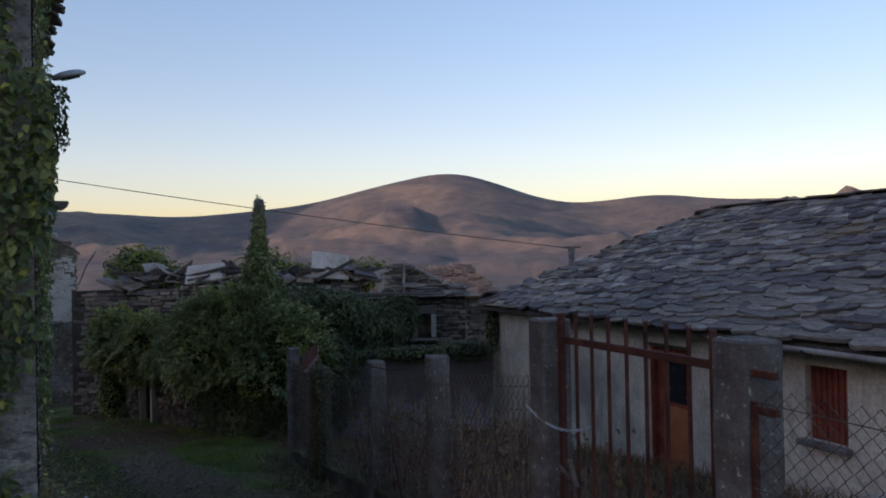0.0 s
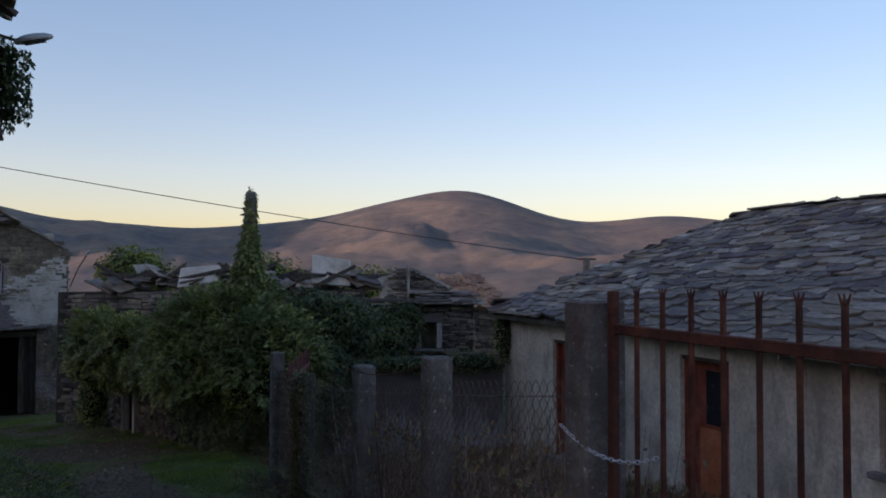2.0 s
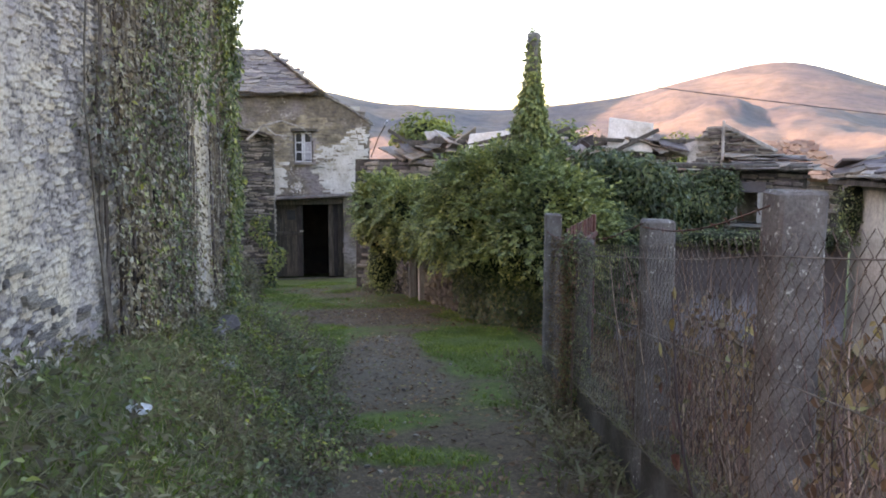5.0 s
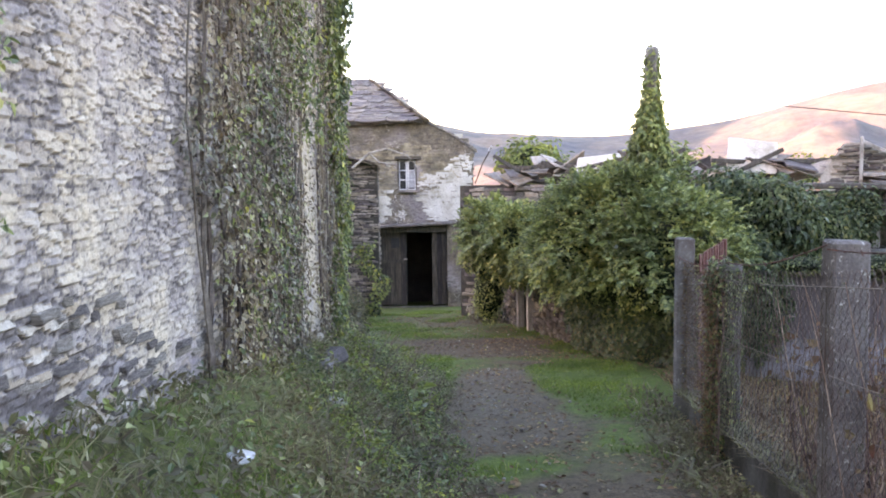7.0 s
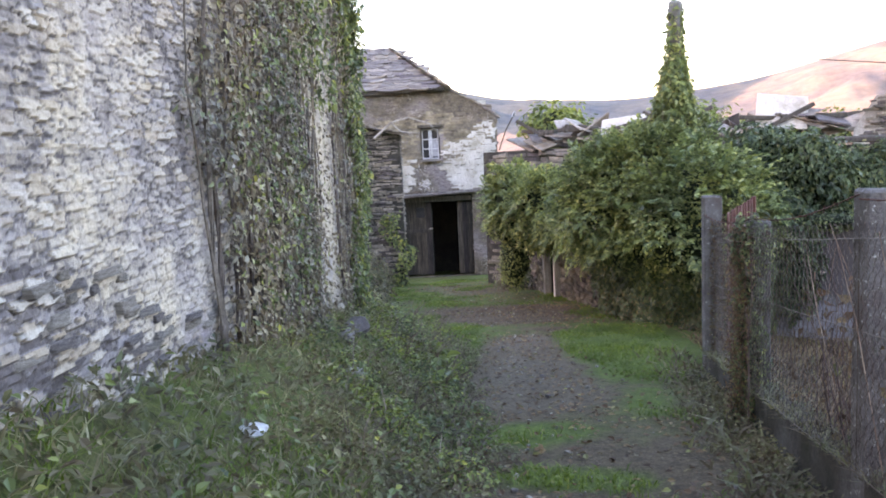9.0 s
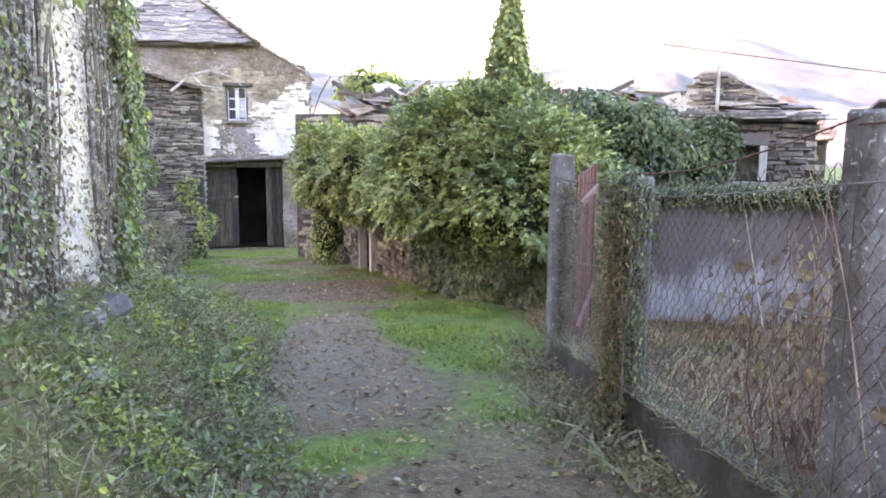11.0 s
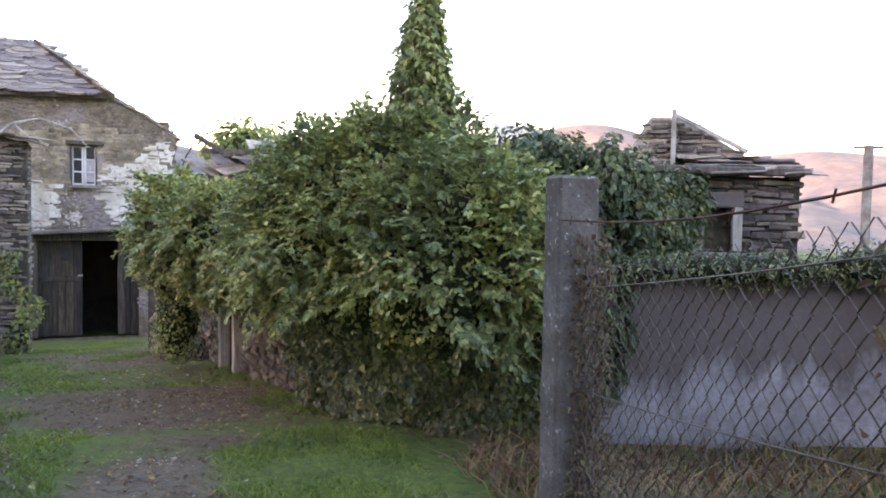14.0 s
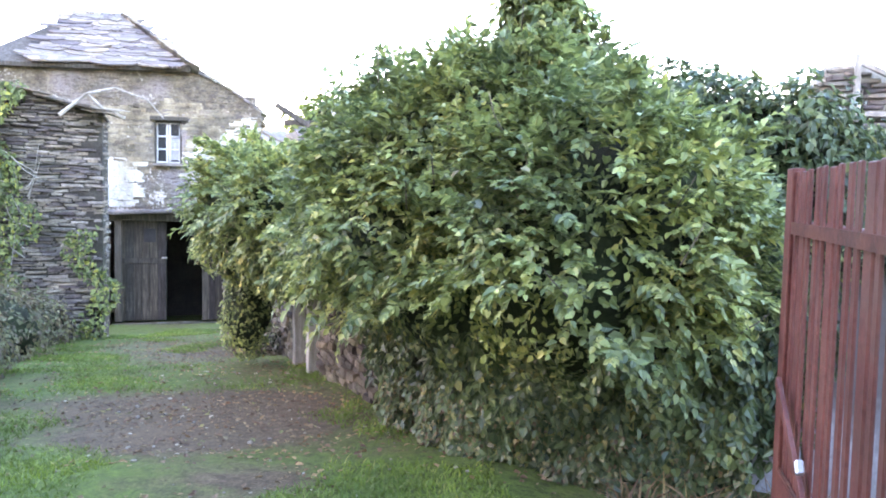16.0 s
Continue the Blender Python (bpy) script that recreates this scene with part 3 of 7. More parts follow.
def leaves_mesh(name, pts, nrm, size, mat, droop=0.6, width=0.62, tilt=0.5):
    """Many folded, pointed leaves at the points, facing along the normals and hanging."""
    n = len(pts)
    size = np.asarray(size) * np.ones(n)
    nn = nrm + rng.normal(0, tilt, (n, 3))
    nn /= np.linalg.norm(nn, axis=1)[:, None]
    down = np.tile((0, 0, -droop), (n, 1)) + rng.normal(0, 0.55, (n, 3))
    t = down - (down * nn).sum(1)[:, None] * nn
    t /= np.linalg.norm(t, axis=1)[:, None] + 1e-6
    s = np.cross(nn, t)
    L, W = size[:, None], (size * width * rng.uniform(0.8, 1.2, n) * 0.5)[:, None]
    fold = 0.12 * L
    v = np.stack([pts, pts + t * L * 0.3 + s * W + nn * fold, pts + t * L * 0.68 + s * W * 0.7 + nn * fold * 0.6, pts + t * L - nn * fold * 0.6,
                  pts + t * L * 0.68 - s * W * 0.7 + nn * fold * 0.6, pts + t * L * 0.3 - s * W + nn * fold], 1).reshape(-1, 3)
    b = np.arange(n)[:, None] * 6
    f = np.concatenate([b + np.array([[0, 1, 2, 3]]), b + np.array([[0, 3, 4, 5]])], 0)
    return mesh_of(name, v, f, mat)


def sprays_mesh(name, pts, nrm, size, mat, leaves=11, reach=0.24, droop=0.5, seed=1, width=0.64):
    """Leafy shoots: at each point a twig bends outwards and down and carries its leaves in pairs, each a folded oval."""
    r = np.random.default_rng(seed)
    n = len(pts)
    d = nrm + r.normal(0, 0.42, (n, 3)) + (0, 0, -0.15)
    d /= np.linalg.norm(d, axis=1)[:, None]
    side = np.cross(d, (0, 0, 1.0)) + r.normal(0, 0.25, (n, 3))
    side /= np.linalg.norm(side, axis=1)[:, None] + 1e-6
    up = np.cross(side, d)
    up *= np.sign(up[:, 2:3] + 1e-9)
    length = reach * r.uniform(0.6, 1.35, n)
    V = []
    for k in range(leaves):
        u = (k + 0.6) / leaves
        base = pts + d * (length * u)[:, None] - np.stack([np.zeros(n)] * 2 + [droop * length * u * u], 1)
        s = (1 if k % 2 else -1) * (1 - 0.55 * u)
        t = d * (0.35 + 0.7 * u) + side * s + r.normal(0, 0.28, (n, 3)) + (0, 0, -droop * 0.9)
        t /= np.linalg.norm(t, axis=1)[:, None]
        nn = up + 0.45 * nrm + r.normal(0, 0.3, (n, 3))
        nn -= (nn * t).sum(1)[:, None] * t
        nn /= np.linalg.norm(nn, axis=1)[:, None] + 1e-6
        w = np.cross(nn, t)
        L = (size * r.uniform(0.75, 1.4, n) * (1.08 - 0.35 * u))[:, None]
        W = L * width * 0.5
        V.append(np.stack([base, base + t * L * 0.28 + w * W + nn * L * 0.1, base + t * L * 0.66 + w * W * 0.8 + nn * L * 0.05, base + t * L - nn * L * 0.12,
                           base + t * L * 0.66 - w * W * 0.8 + nn * L * 0.05, base + t * L * 0.28 - w * W + nn * L * 0.1], 1))
    v = np.concatenate(V, 0).reshape(-1, 3)
    b = np.arange(n * leaves)[:, None] * 6
    f = np.concatenate([b + np.array([[0, 1, 2, 3]]), b + np.array([[0, 3, 4, 5]])], 0)
    return mesh_of(name, v, f, mat)


def blades_mesh(name, pts, height, mat, lean=0.35, width=0.012):
    n = len(pts)
    h = np.asarray(height) * np.ones(n) * rng.uniform(0.5, 1.3, n)
    a = rng.uniform(0, 2 * np.pi, n)
    s = np.stack([np.cos(a), np.sin(a), np.zeros(n)], 1) * (width * rng.uniform(0.6, 1.4, n))[:, None]
    d = np.stack([rng.normal(0, lean, n), rng.normal(0, lean, n), np.ones(n)], 1)
    d2 = d * np.array([1.9, 1.9, 0.9])
    H = h[:, None]
    v = np.stack([pts - s, pts + s, pts + d * H * 0.55 + s * 0.8, pts + d * H * 0.55 - s * 0.8, pts + d2 * H], 1).reshape(-1, 3)
    b = np.arange(n)[:, None] * 5
    f = (b + np.array([[0, 1, 2, 3]])).tolist() + (b + np.array([[3, 2, 4]])).tolist()
    return mesh_of(name, v, f, mat)


# ---- ground ----
S_KEYS = [-60, -20, 0, 1.2, 2.7, 3.8, 7, 10.3, 17, 21.4, 32.8, 50, 90]
Z_KEYS = [3.5, 1.8, 0, -0.24, -0.6, -0.75, -1.1, -1.45, -2.15, -2.52, -3.77, -5.4, -9]
WALL_A, WALL_B = np.array((-2.45, 4.9)), np.array((-6.0, 11.6))      # lane face of the tall stone house
WALL_D = (WALL_B - WALL_A) / np.linalg.norm(WALL_B - WALL_A)
WALL_N = np.array((WALL_D[1], -WALL_D[0]))                            # towards the lane
FENCE_A, FENCE_B = np.array((0.55, 4.74)), np.array((-2.27, 11.87))
FENCE_D = (FENCE_B - FENCE_A) / np.linalg.norm(FENCE_B - FENCE_A)
FENCE_N = np.array((FENCE_D[1], -FENCE_D[0]))                         # into the yard


def lane_z(x, y):
    return np.interp(-0.56 * x + 0.83 * y, S_KEYS, Z_KEYS)


def ground_z(x, y):
    x, y = np.asarray(x, float), np.asarray(y, float)
    z = lane_z(x, y)
    # bank at the foot of the tall house
    q = (x - WALL_A[0]) * WALL_N[0] + (y - WALL_A[1]) * WALL_N[1]
    a = (x - WALL_A[0]) * WALL_D[0] + (y - WALL_A[1]) * WALL_D[1]
    base = np.interp(a, [-4, 0, 8, 10], [0.7, 0.05, -1.05, -1.4])
    k = np.clip(1 - (q - 0.05) / 1.15, 0, 1) ** 1.3 * np.clip((9.6 - a) / 1.8, 0, 1) * np.clip((a + 3.2) / 2.0, 0, 1) * (q > -6)
    z = z + np.maximum(base - z, 0) * k
    # the yard lies lower than the lane
    p = (x - FENCE_A[0]) * FENCE_N[0] + (y - FENCE_A[1]) * FENCE_N[1]
    z = z - 0.4 * np.clip(p / 2.2, 0, 1) * np.clip((8 - p) / 3, 0, 1) * np.clip((y - 2) / 3, 0, 1) * np.clip((18 - y) / 2, 0, 1)
    # far off: the valley, and an unseen rise added behind to shade the village
    r = np.hypot(x, y)
    z = z + np.clip((r - 60) / 400, 0, 1) * np.where(y > 0, -28, 0) + np.clip((-0.743 * x - 0.669 * y - 45) / 260, 0, 1) ** 1.2 * 80
    return z


def track_at(x, y):
    mid_x = np.interp(y, [-5, 2, 5, 9.5, 14, 18, 29], [-0.9, -0.9, -1.2, -3.0, -5.2, -7.4, -15.2])
    return np.exp(-((x - mid_x) / 0.68) ** 2)


def band(x, y, p, q, half, soft=2.0):
    """1 inside a strip from p to q of that half width, fading past its edge."""
    px, py = q[0] - p[0], q[1] - p[1]
    u = np.clip(((x - p[0]) * px + (y - p[1]) * py) / (px * px + py * py), 0, 1)
    return np.exp(-(np.hypot(x - p[0] - u * px, y - p[1] - u * py) / half) ** (2 * soft))


def gravel_at(x, y):
    """Grey gravel in the worn middle of the lane."""
    return np.clip(band(x, y, (-3.5, 10.5), (-4.0, 11.7), 0.62) + 0.75 * band(x, y, (-4.1, 11.9), (-5.2, 14.0), 0.5) + 0.5 * band(x, y, (-9.6, 21.2), (-11.6, 23.0), 0.9), 0, 1)


def green_at(x, y):
    """Where moss and grass grow: in tongues beside the gravel, not under the litter nor on the bare brown patch further down."""
    x, y = np.asarray(x, float), np.asarray(y, float)
    g = np.interp(y, [6, 9.5, 12.5, 14.2, 17, 30], [0.12, 0.16, 0.26, 0.46, 0.5, 0.55])
    g = g + 0.55 * band(x, y, (-3.2, 9.05), (-2.75, 9.35), 0.34) + 0.5 * band(x, y, (-2.45, 8.35), (-1.95, 8.47), 0.26)
    g = g + 0.5 * band(x, y, (-2.85, 12.1), (-4.2, 14.9), 0.82) + 0.38 * band(x, y, (-4.25, 9.9), (-5.9, 13.2), 0.4) + 0.35 * band(x, y, (-5.9, 13.2), (-7.6, 16.0), 0.55)
    q = (x - WALL_A[0]) * WALL_N[0] + (y - WALL_A[1]) * WALL_N[1]
    g = g + 0.3 * np.clip((1.4 - q) / 0.5, 0, 1) * (y < 13.5) + 0.3 * band(x, y, (-2.25, 10.2), (-2.5, 10.9), 0.22)
    u, v = -0.45 * (x + 6.85) + 0.893 * (y - 16.8), 0.893 * (x + 6.85) + 0.45 * (y - 16.8)
    bare = np.exp(-(u / 1.45) ** 4 - (v / 1.3) ** 4)
    worn = 0.5 * np.exp(-((x + 5.0) / 0.45) ** 2 - ((y - 15.1) / 0.3) ** 2)
    return np.clip(g - 0.62 * bare - worn - 0.5 * gravel_at(x, y), 0, 1)


def build_ground():
    k = np.linspace(-1, 1, 331)
    w = np.sinh(k * 6.2)
    w = w / w[-1] * 900
    gx, gy = np.meshgrid(w - 3.0, w + 9.0, indexing="ij")
    z = ground_z(gx, gy)
    near = np.exp(-np.hypot(gx + 3, gy - 9) / 25)
    bump = np.array([noise.noise(Vector((x * 0.9, y * 0.9, 0))) * 0.05 + noise.noise(Vector((x * 3.1, y * 3.1, 5))) * 0.03 for x, y in zip(gx.ravel(), gy.ravel())]).reshape(z.shape)
    z = z + bump * near
    n = len(k)
    i = np.arange(n * n).reshape(n, n)
    f = np.stack([i[:-1, :-1], i[1:, :-1], i[1:, 1:], i[:-1, 1:]], -1).reshape(-1, 4)
    me = mesh_of("ground", np.stack([gx, gy, z], -1).reshape(-1, 3), f, M_GROUND, True)
    tr = 0.28 * gravel_at(gx, gy) + 0.3 * track_at(gx, gy) * np.clip((7.0 - gy) / 2.0, 0, 1)
    ripple = np.array([noise.noise(Vector((x * 1.3, y * 1.3, 9))) for x, y in zip(gx.ravel(), gy.ravel())]).reshape(z.shape)
    tr = np.clip(tr * (0.75 + 1.2 * ripple), 0, 1) * (np.hypot(gx + 3, gy - 9) < 40)
    me.attributes.new("track", "FLOAT", "POINT").data.foreach_set("value", tr.ravel().astype(np.float32))
    me.attributes.new("moss", "FLOAT", "POINT").data.foreach_set("value", green_at(gx, gy).ravel().astype(np.float32))
    tagged(new("ground", me), "mossy earth lane with a gravelly wheel track and leaf litter", "ground", kind="structure")


build_ground()


def build_mountains():
    """Heath-covered mountains across the valley."""
    th_keys = [-70, -50, -35, -25, -18.8, -15.5, -11.3, -8.4, -5, -2.2, -0.4, 2.2, 5, 8.6, 13.2, 18, 21.9, 26.1, 30, 40, 55, 70]
    el_keys = [0.05, 0.06, 0.055, 0.06, 0.0633, 0.0731, 0.0648, 0.0643, 0.0855, 0.1035, 0.1076, 0.0979, 0.0874, 0.0699, 0.0602, 0.0532, 0.0584, 0.0605, 0.078, 0.09, 0.07, 0.06]
    th = np.radians(np.linspace(-70, 70, 420))
    el = np.interp(np.degrees(th), th_keys, el_keys)
    el = np.convolve(np.pad(el, 6, mode="edge"), np.ones(13) / 13, "valid")
    rr = np.linspace(500, 3300, 90)
    ridge = 2700.0
    T, R = np.meshgrid(th, rr, indexing="ij")
    E = el[:, None]
    u = (R - 500) / (ridge - 500)
    up = np.where(u < 1, np.clip(u, 0, 1) ** 1.7, np.clip(1 - (u - 1) * 1.2, 0.4, 1))
    x, y = -R * np.sin(T), R * np.cos(T)
    nz = np.array([noise.multi_fractal(Vector((a * 0.0016, b * 0.0016, 3.0)), 0.9, 2.1, 6) + 1.3 * abs(noise.noise(Vector((a * 0.0022, b * 0.0011, 8.0)))) for a, b in zip(x.ravel(), y.ravel())]).reshape(x.shape)
    nz = nz - nz.mean()
    z = -60 + (E * ridge + 61) * up + nz * 115 * np.clip(u, 0, 1) * np.clip(np.abs(1 - u) * 3.0, 0.0, 1)
    n, k = x.shape
    i = np.arange(n * k).reshape(n, k)
    f = np.stack([i[:-1, :-1], i[:-1, 1:], i[1:, 1:], i[1:, :-1]], -1).reshape(-1, 4)
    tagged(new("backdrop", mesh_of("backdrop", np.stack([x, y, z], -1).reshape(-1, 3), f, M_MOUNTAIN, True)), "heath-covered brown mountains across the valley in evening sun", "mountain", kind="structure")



def build_shadow_hill():
    """An unseen high hill added to the west, so that its shadow lies over the village and the near ridge."""
    k = np.linspace(-1, 1, 60)
    gx, gy = np.meshgrid(k * 1500 - 3150, k * 1300 + 1000, indexing="ij")
    q = np.hypot((gx + 3150) / 1500, (gy - 1000) / 1300)
    z = -60 + 640 * np.clip(1 - q ** 2, 0, 1) ** 1.2
    i = np.arange(3600).reshape(60, 60)
    f = np.stack([i[:-1, :-1], i[1:, :-1], i[1:, 1:], i[:-1, 1:]], -1).reshape(-1, 4)
    tagged(new("backdrop", mesh_of("backdrop", np.stack([gx, gy, z], -1).reshape(-1, 3), f, M_MOUNTAIN, True)), "unseen hill added west of the village to cast shadow", "hill", kind="structure")


build_mountains()
build_shadow_hill()


# ---- walls of stone ----
class Face:
    """A vertical plane: a metres along it, d metres out of it, z up."""

    def __init__(self, origin, direction, out=None):
        self.o = Vector((origin[0], origin[1], 0))
        self.d = Vector((direction[0], direction[1], 0)).normalized()
        self.n = Vector((self.d.y, -self.d.x, 0))
        if out is not None and self.n.dot(Vector((out[0], out[1], 0))) < 0:
            self.n = -self.n
        self.rot = Matrix((self.d, self.n, Vector((0, 0, 1)))).transposed()

    def __call__(self, a, d, z):
        return self.o + self.d * a + self.n * d + Vector((0, 0, z))

    def many(self, a, d, z):
        return np.array(self.o)[None] + np.outer(a, self.d) + np.outer(d, self.n) + np.outer(z, (0, 0, 1))


def slab(face, outline, d0, d1):
    """A wall of that outline (a, z), between the depths d0 and d1."""
    bm = bmesh.new()
    f = [bm.verts.new(face(a, d1, z)) for a, z in outline]
    b = [bm.verts.new(face(a, d0, z)) for a, z in outline]
    bm.faces.new(f)
    bm.faces.new(b[::-1])
    for i in range(len(f)):
        j = (i + 1) % len(f)
        bm.faces.new((f[i], b[i], b[j], f[j]))
    bmesh.ops.triangulate(bm, faces=bm.faces[:2])
    bmesh.ops.recalc_face_normals(bm, faces=bm.faces[:])
    return bm


def wall_with_holes(face, outline, holes, d0, d1):
    """A wall cut by rectangular openings (a0, a1, z0, z1) that go through it: built in columns between their edges."""
    cuts = sorted({a for a, _ in outline} | {h[0] for h in holes} | {h[1] for h in holes})
    lo, hi = min(a for a, _ in outline), max(a for a, _ in outline)
    top = [p for p in outline if p[1] > sum(q[1] for q in outline) / len(outline)]
    top.sort()
    bot = sorted(p for p in outline if p not in top)
    zt = lambda a: float(np.interp(a, [p[0] for p in top], [p[1] for p in top]))
    zb = lambda a: float(np.interp(a, [p[0] for p in bot], [p[1] for p in bot]))
    bm = bmesh.new()
    for a0, a1 in zip(cuts, cuts[1:]):
        inside = sorted([h for h in holes if h[0] <= a0 + 1e-6 and h[1] >= a1 - 1e-6], key=lambda h: h[2])
        spans, low = [], None
        for h in inside:
            spans.append((low, h[2]))
            low = h[3]
        spans.append((low, None))
        for b, t in spans:
            q = [(a0, zb(a0) if b is None else b), (a1, zb(a1) if b is None else b), (a1, zt(a1) if t is None else t), (a0, zt(a0) if t is None else t)]
            if q[2][1] - q[1][1] < 0.01:
                continue
            f = [bm.verts.new(face(a, d1, z)) for a, z in q]
            k = [bm.verts.new(face(a, d0, z)) for a, z in q]
            bm.faces.new(f)
            bm.faces.new(k[::-1])
            for i in range(4):
                j = (i + 1) % 4
                bm.faces.new((f[i], k[i], k[j], f[j]))
    bmesh.ops.remove_doubles(bm, verts=bm.verts[:], dist=0.0005)
    bmesh.ops.recalc_face_normals(bm, faces=bm.faces[:])
    return bm


def stone_shape():
    """A rough, chamfered block of unit size: 12 vertices out front, flat at the back."""
    out = []
    for d, s in ((-0.5, 1.0), (0.25, 1.0), (0.5, 0.78)):
        for cx, cz in ((-0.5, -0.5), (0.5, -0.5), (0.5, 0.5), (-0.5, 0.5)):
            out.append((cx * s, d, cz * s))
    faces = [(0, 1, 5, 4), (1, 2, 6, 5), (2, 3, 7, 6), (3, 0, 4, 7), (4, 5, 9, 8), (5, 6, 10, 9), (6, 7, 11, 10), (7, 4, 8, 11), (8, 9, 10, 11)]
    return np.array(out), faces


STONE_V, STONE_F = stone_shape()


def courses(a0, a1, z0, z1, h, length, skip=None, seed=1):
    """Places of stones laid in uneven courses: (a, z, length, height)."""
    r = np.random.default_rng(seed)
    out, z = [], z0
    while z < z1:
        hh = h * r.uniform(0.6, 1.5)
        a = a0 - r.uniform(0, length)
        while a < a1:
            ll = length * r.uniform(0.45, 1.7)
            c = (a + ll / 2, z + hh / 2)
            if a0 - 0.02 <= a and a + ll <= a1 + 0.06 and not (skip and skip(*c)):
                out.append((c[0], c[1] + r.normal(0, 0.012), ll, hh))
            a += ll + r.uniform(0.004, 0.02)
        z += hh + r.uniform(0.003, 0.014)
    return out


def stones_mesh(name, face, stones, mat, proud=(0.015, 0.06), depth=0.12, seed=2, turn=0.04):
    r = np.random.default_rng(seed)
    V, F = [], []
    for i, (a, z, ll, hh) in enumerate(stones):
        v = STONE_V * np.array((ll, depth, hh)) + r.normal(0, 1, STONE_V.shape) * np.array((min(0.014, 0.1 * ll), 0.003, min(0.008, 0.14 * hh)))
        t = r.normal(0, turn)
        v = np.stack([v[:, 0] * math.cos(t) - v[:, 2] * math.sin(t), v[:, 1], v[:, 0] * math.sin(t) + v[:, 2] * math.cos(t)], 1)
        d = r.uniform(*proud) - depth / 2
        V.append(face.many(a + v[:, 0], d + v[:, 1], z + v[:, 2]))
        F += [tuple(k + i * 12 for k in f) for f in STONE_F]
    return mesh_of(name, np.concatenate(V), F, mat)


def stone_pieces(name, face, stones, mat, parent, proud=(0.015, 0.06), depth=0.12, seed=3, kinds=10):
    """Stones as objects of their own, sharing a few meshes."""
    r = np.random.default_rng(seed)
    base = []
    for _ in range(kinds):
        v = STONE_V * np.array((1, depth, 1)) + r.normal(0, 1, STONE_V.shape) * np.array((0.06, 0.008, 0.09))
        base.append(mesh_of(name, v, STONE_F, mat))
    inv = parent.matrix_basis.inverted()
    for a, z, ll, hh in stones:
        ob = new(name, base[r.integers(kinds)])
        ob.parent = parent
        ob.matrix_basis = inv @ Matrix.Translation(face(a, r.uniform(*proud) - depth / 2, z)) @ face.rot.to_4x4() @ Matrix.Rotation(r.normal(0, 0.035), 4, "Y") @ Matrix.Diagonal((ll, 1, hh, 1))


# ---- roofs of slate ----
class Slope:
    """A roof plane from its eave: a along the eave, b up the slope, h out of it."""

    def __init__(self, origin, along, up):
        self.o, self.a = Vector(origin), Vector(along).normalized()
        up = Vector(up)
        self.b = (up - self.a * up.dot(self.a)).normalized()
        self.n = self.a.cross(self.b)
        if self.n.z < 0:
            self.n = -self.n
        self.rot = Matrix((self.a, self.b, self.n)).transposed()

    def __call__(self, a, b, h):
        return self.o + self.a * a + self.b * b + self.n * h


def slate_mesh(name, mat, r):
    """One ragged slate of unit width and length with a chipped lower edge."""
    k = 7
    xs = np.linspace(-0.5, 0.5, k)
    low = -0.5 + r.uniform(-0.07, 0.1, k) + r.uniform(0.05, 0.4) * np.abs(np.linspace(-1, 1, k)) ** r.uniform(1.5, 5)
    low[0] += r.uniform(0, 0.25)
    low[-1] += r.uniform(0, 0.25)
    v, f = [], []
    for h in (0, 1):
        v += [(x, y, h) for x, y in zip(xs, low)] + [(0.5, 0.5, h), (-0.5, 0.5, h)]
    m = k + 2
    f.append(tuple(range(m, 2 * m)))
    f.append(tuple(range(m))[::-1])
    f += [(i, (i + 1) % m, m + (i + 1) % m, m + i) for i in range(m)]
    return v, f


def slate_roof(slope, length, height, inside, parent, mat_piece, mat_rest, pick, seed=5, w=0.34, step=0.17, limit=300, label=""):
    """Overlapping slates in wavering courses; those that pick() takes are objects, the rest is one mesh."""
    r = np.random.default_rng(seed)
    kinds = [slate_mesh("slate", mat_piece, r) for _ in range(12)]
    shared = [mesh_of("slate", v, f, mat_piece) for v, f in kinds]
    inv = parent.matrix_basis.inverted()
    V, F, count, b, row, off = [], [], 0, 0.0, 0, 0
    while b < height:
        a = r.uniform(-w, 0)
        scale = 1.15 - 0.4 * b / height
        while a < length:
            ww = w * (0.45 + 1.5 * r.uniform() ** 1.6) * scale
            ac = a + ww / 2
            bc = b + 0.03 * math.sin(ac * 0.9 + row * 0.4) + r.normal(0, 0.034)
            a += ww * 0.97
            if not inside(ac, bc):
                continue
            ll = step * r.uniform(1.7, 2.4)
            th = r.uniform(0.018, 0.06)
            m = Matrix.Translation(slope(ac, bc, 0.03 + r.uniform(0, 0.018))) @ slope.rot.to_4x4() @ Matrix.Rotation(-0.075 + r.normal(0, 0.022), 4, "X") @ Matrix.Rotation(r.normal(0, 0.025), 4, "Y") @ Matrix.Rotation(r.normal(0, 0.14), 4, "Z") @ Matrix.Diagonal((ww, ll, th, 1))
            j = int(r.integers(12))
            if pick(ac, bc) and count < limit:
                ob = new("slate", shared[j])
                ob.parent = parent
                ob.matrix_basis = inv @ m
                count += 1
            else:
                v, f = kinds[j]
                V += [tuple(m @ Vector(p)) for p in v]
                F += [tuple(i + off for i in q) for q in f]
                off += len(v)
        b += step * scale * r.uniform(0.85, 1.15)
        row += 1
    if V:
        tagged(part("slates", mesh_of("slates", V, F, mat_rest), None, parent, label), kind="stuff")


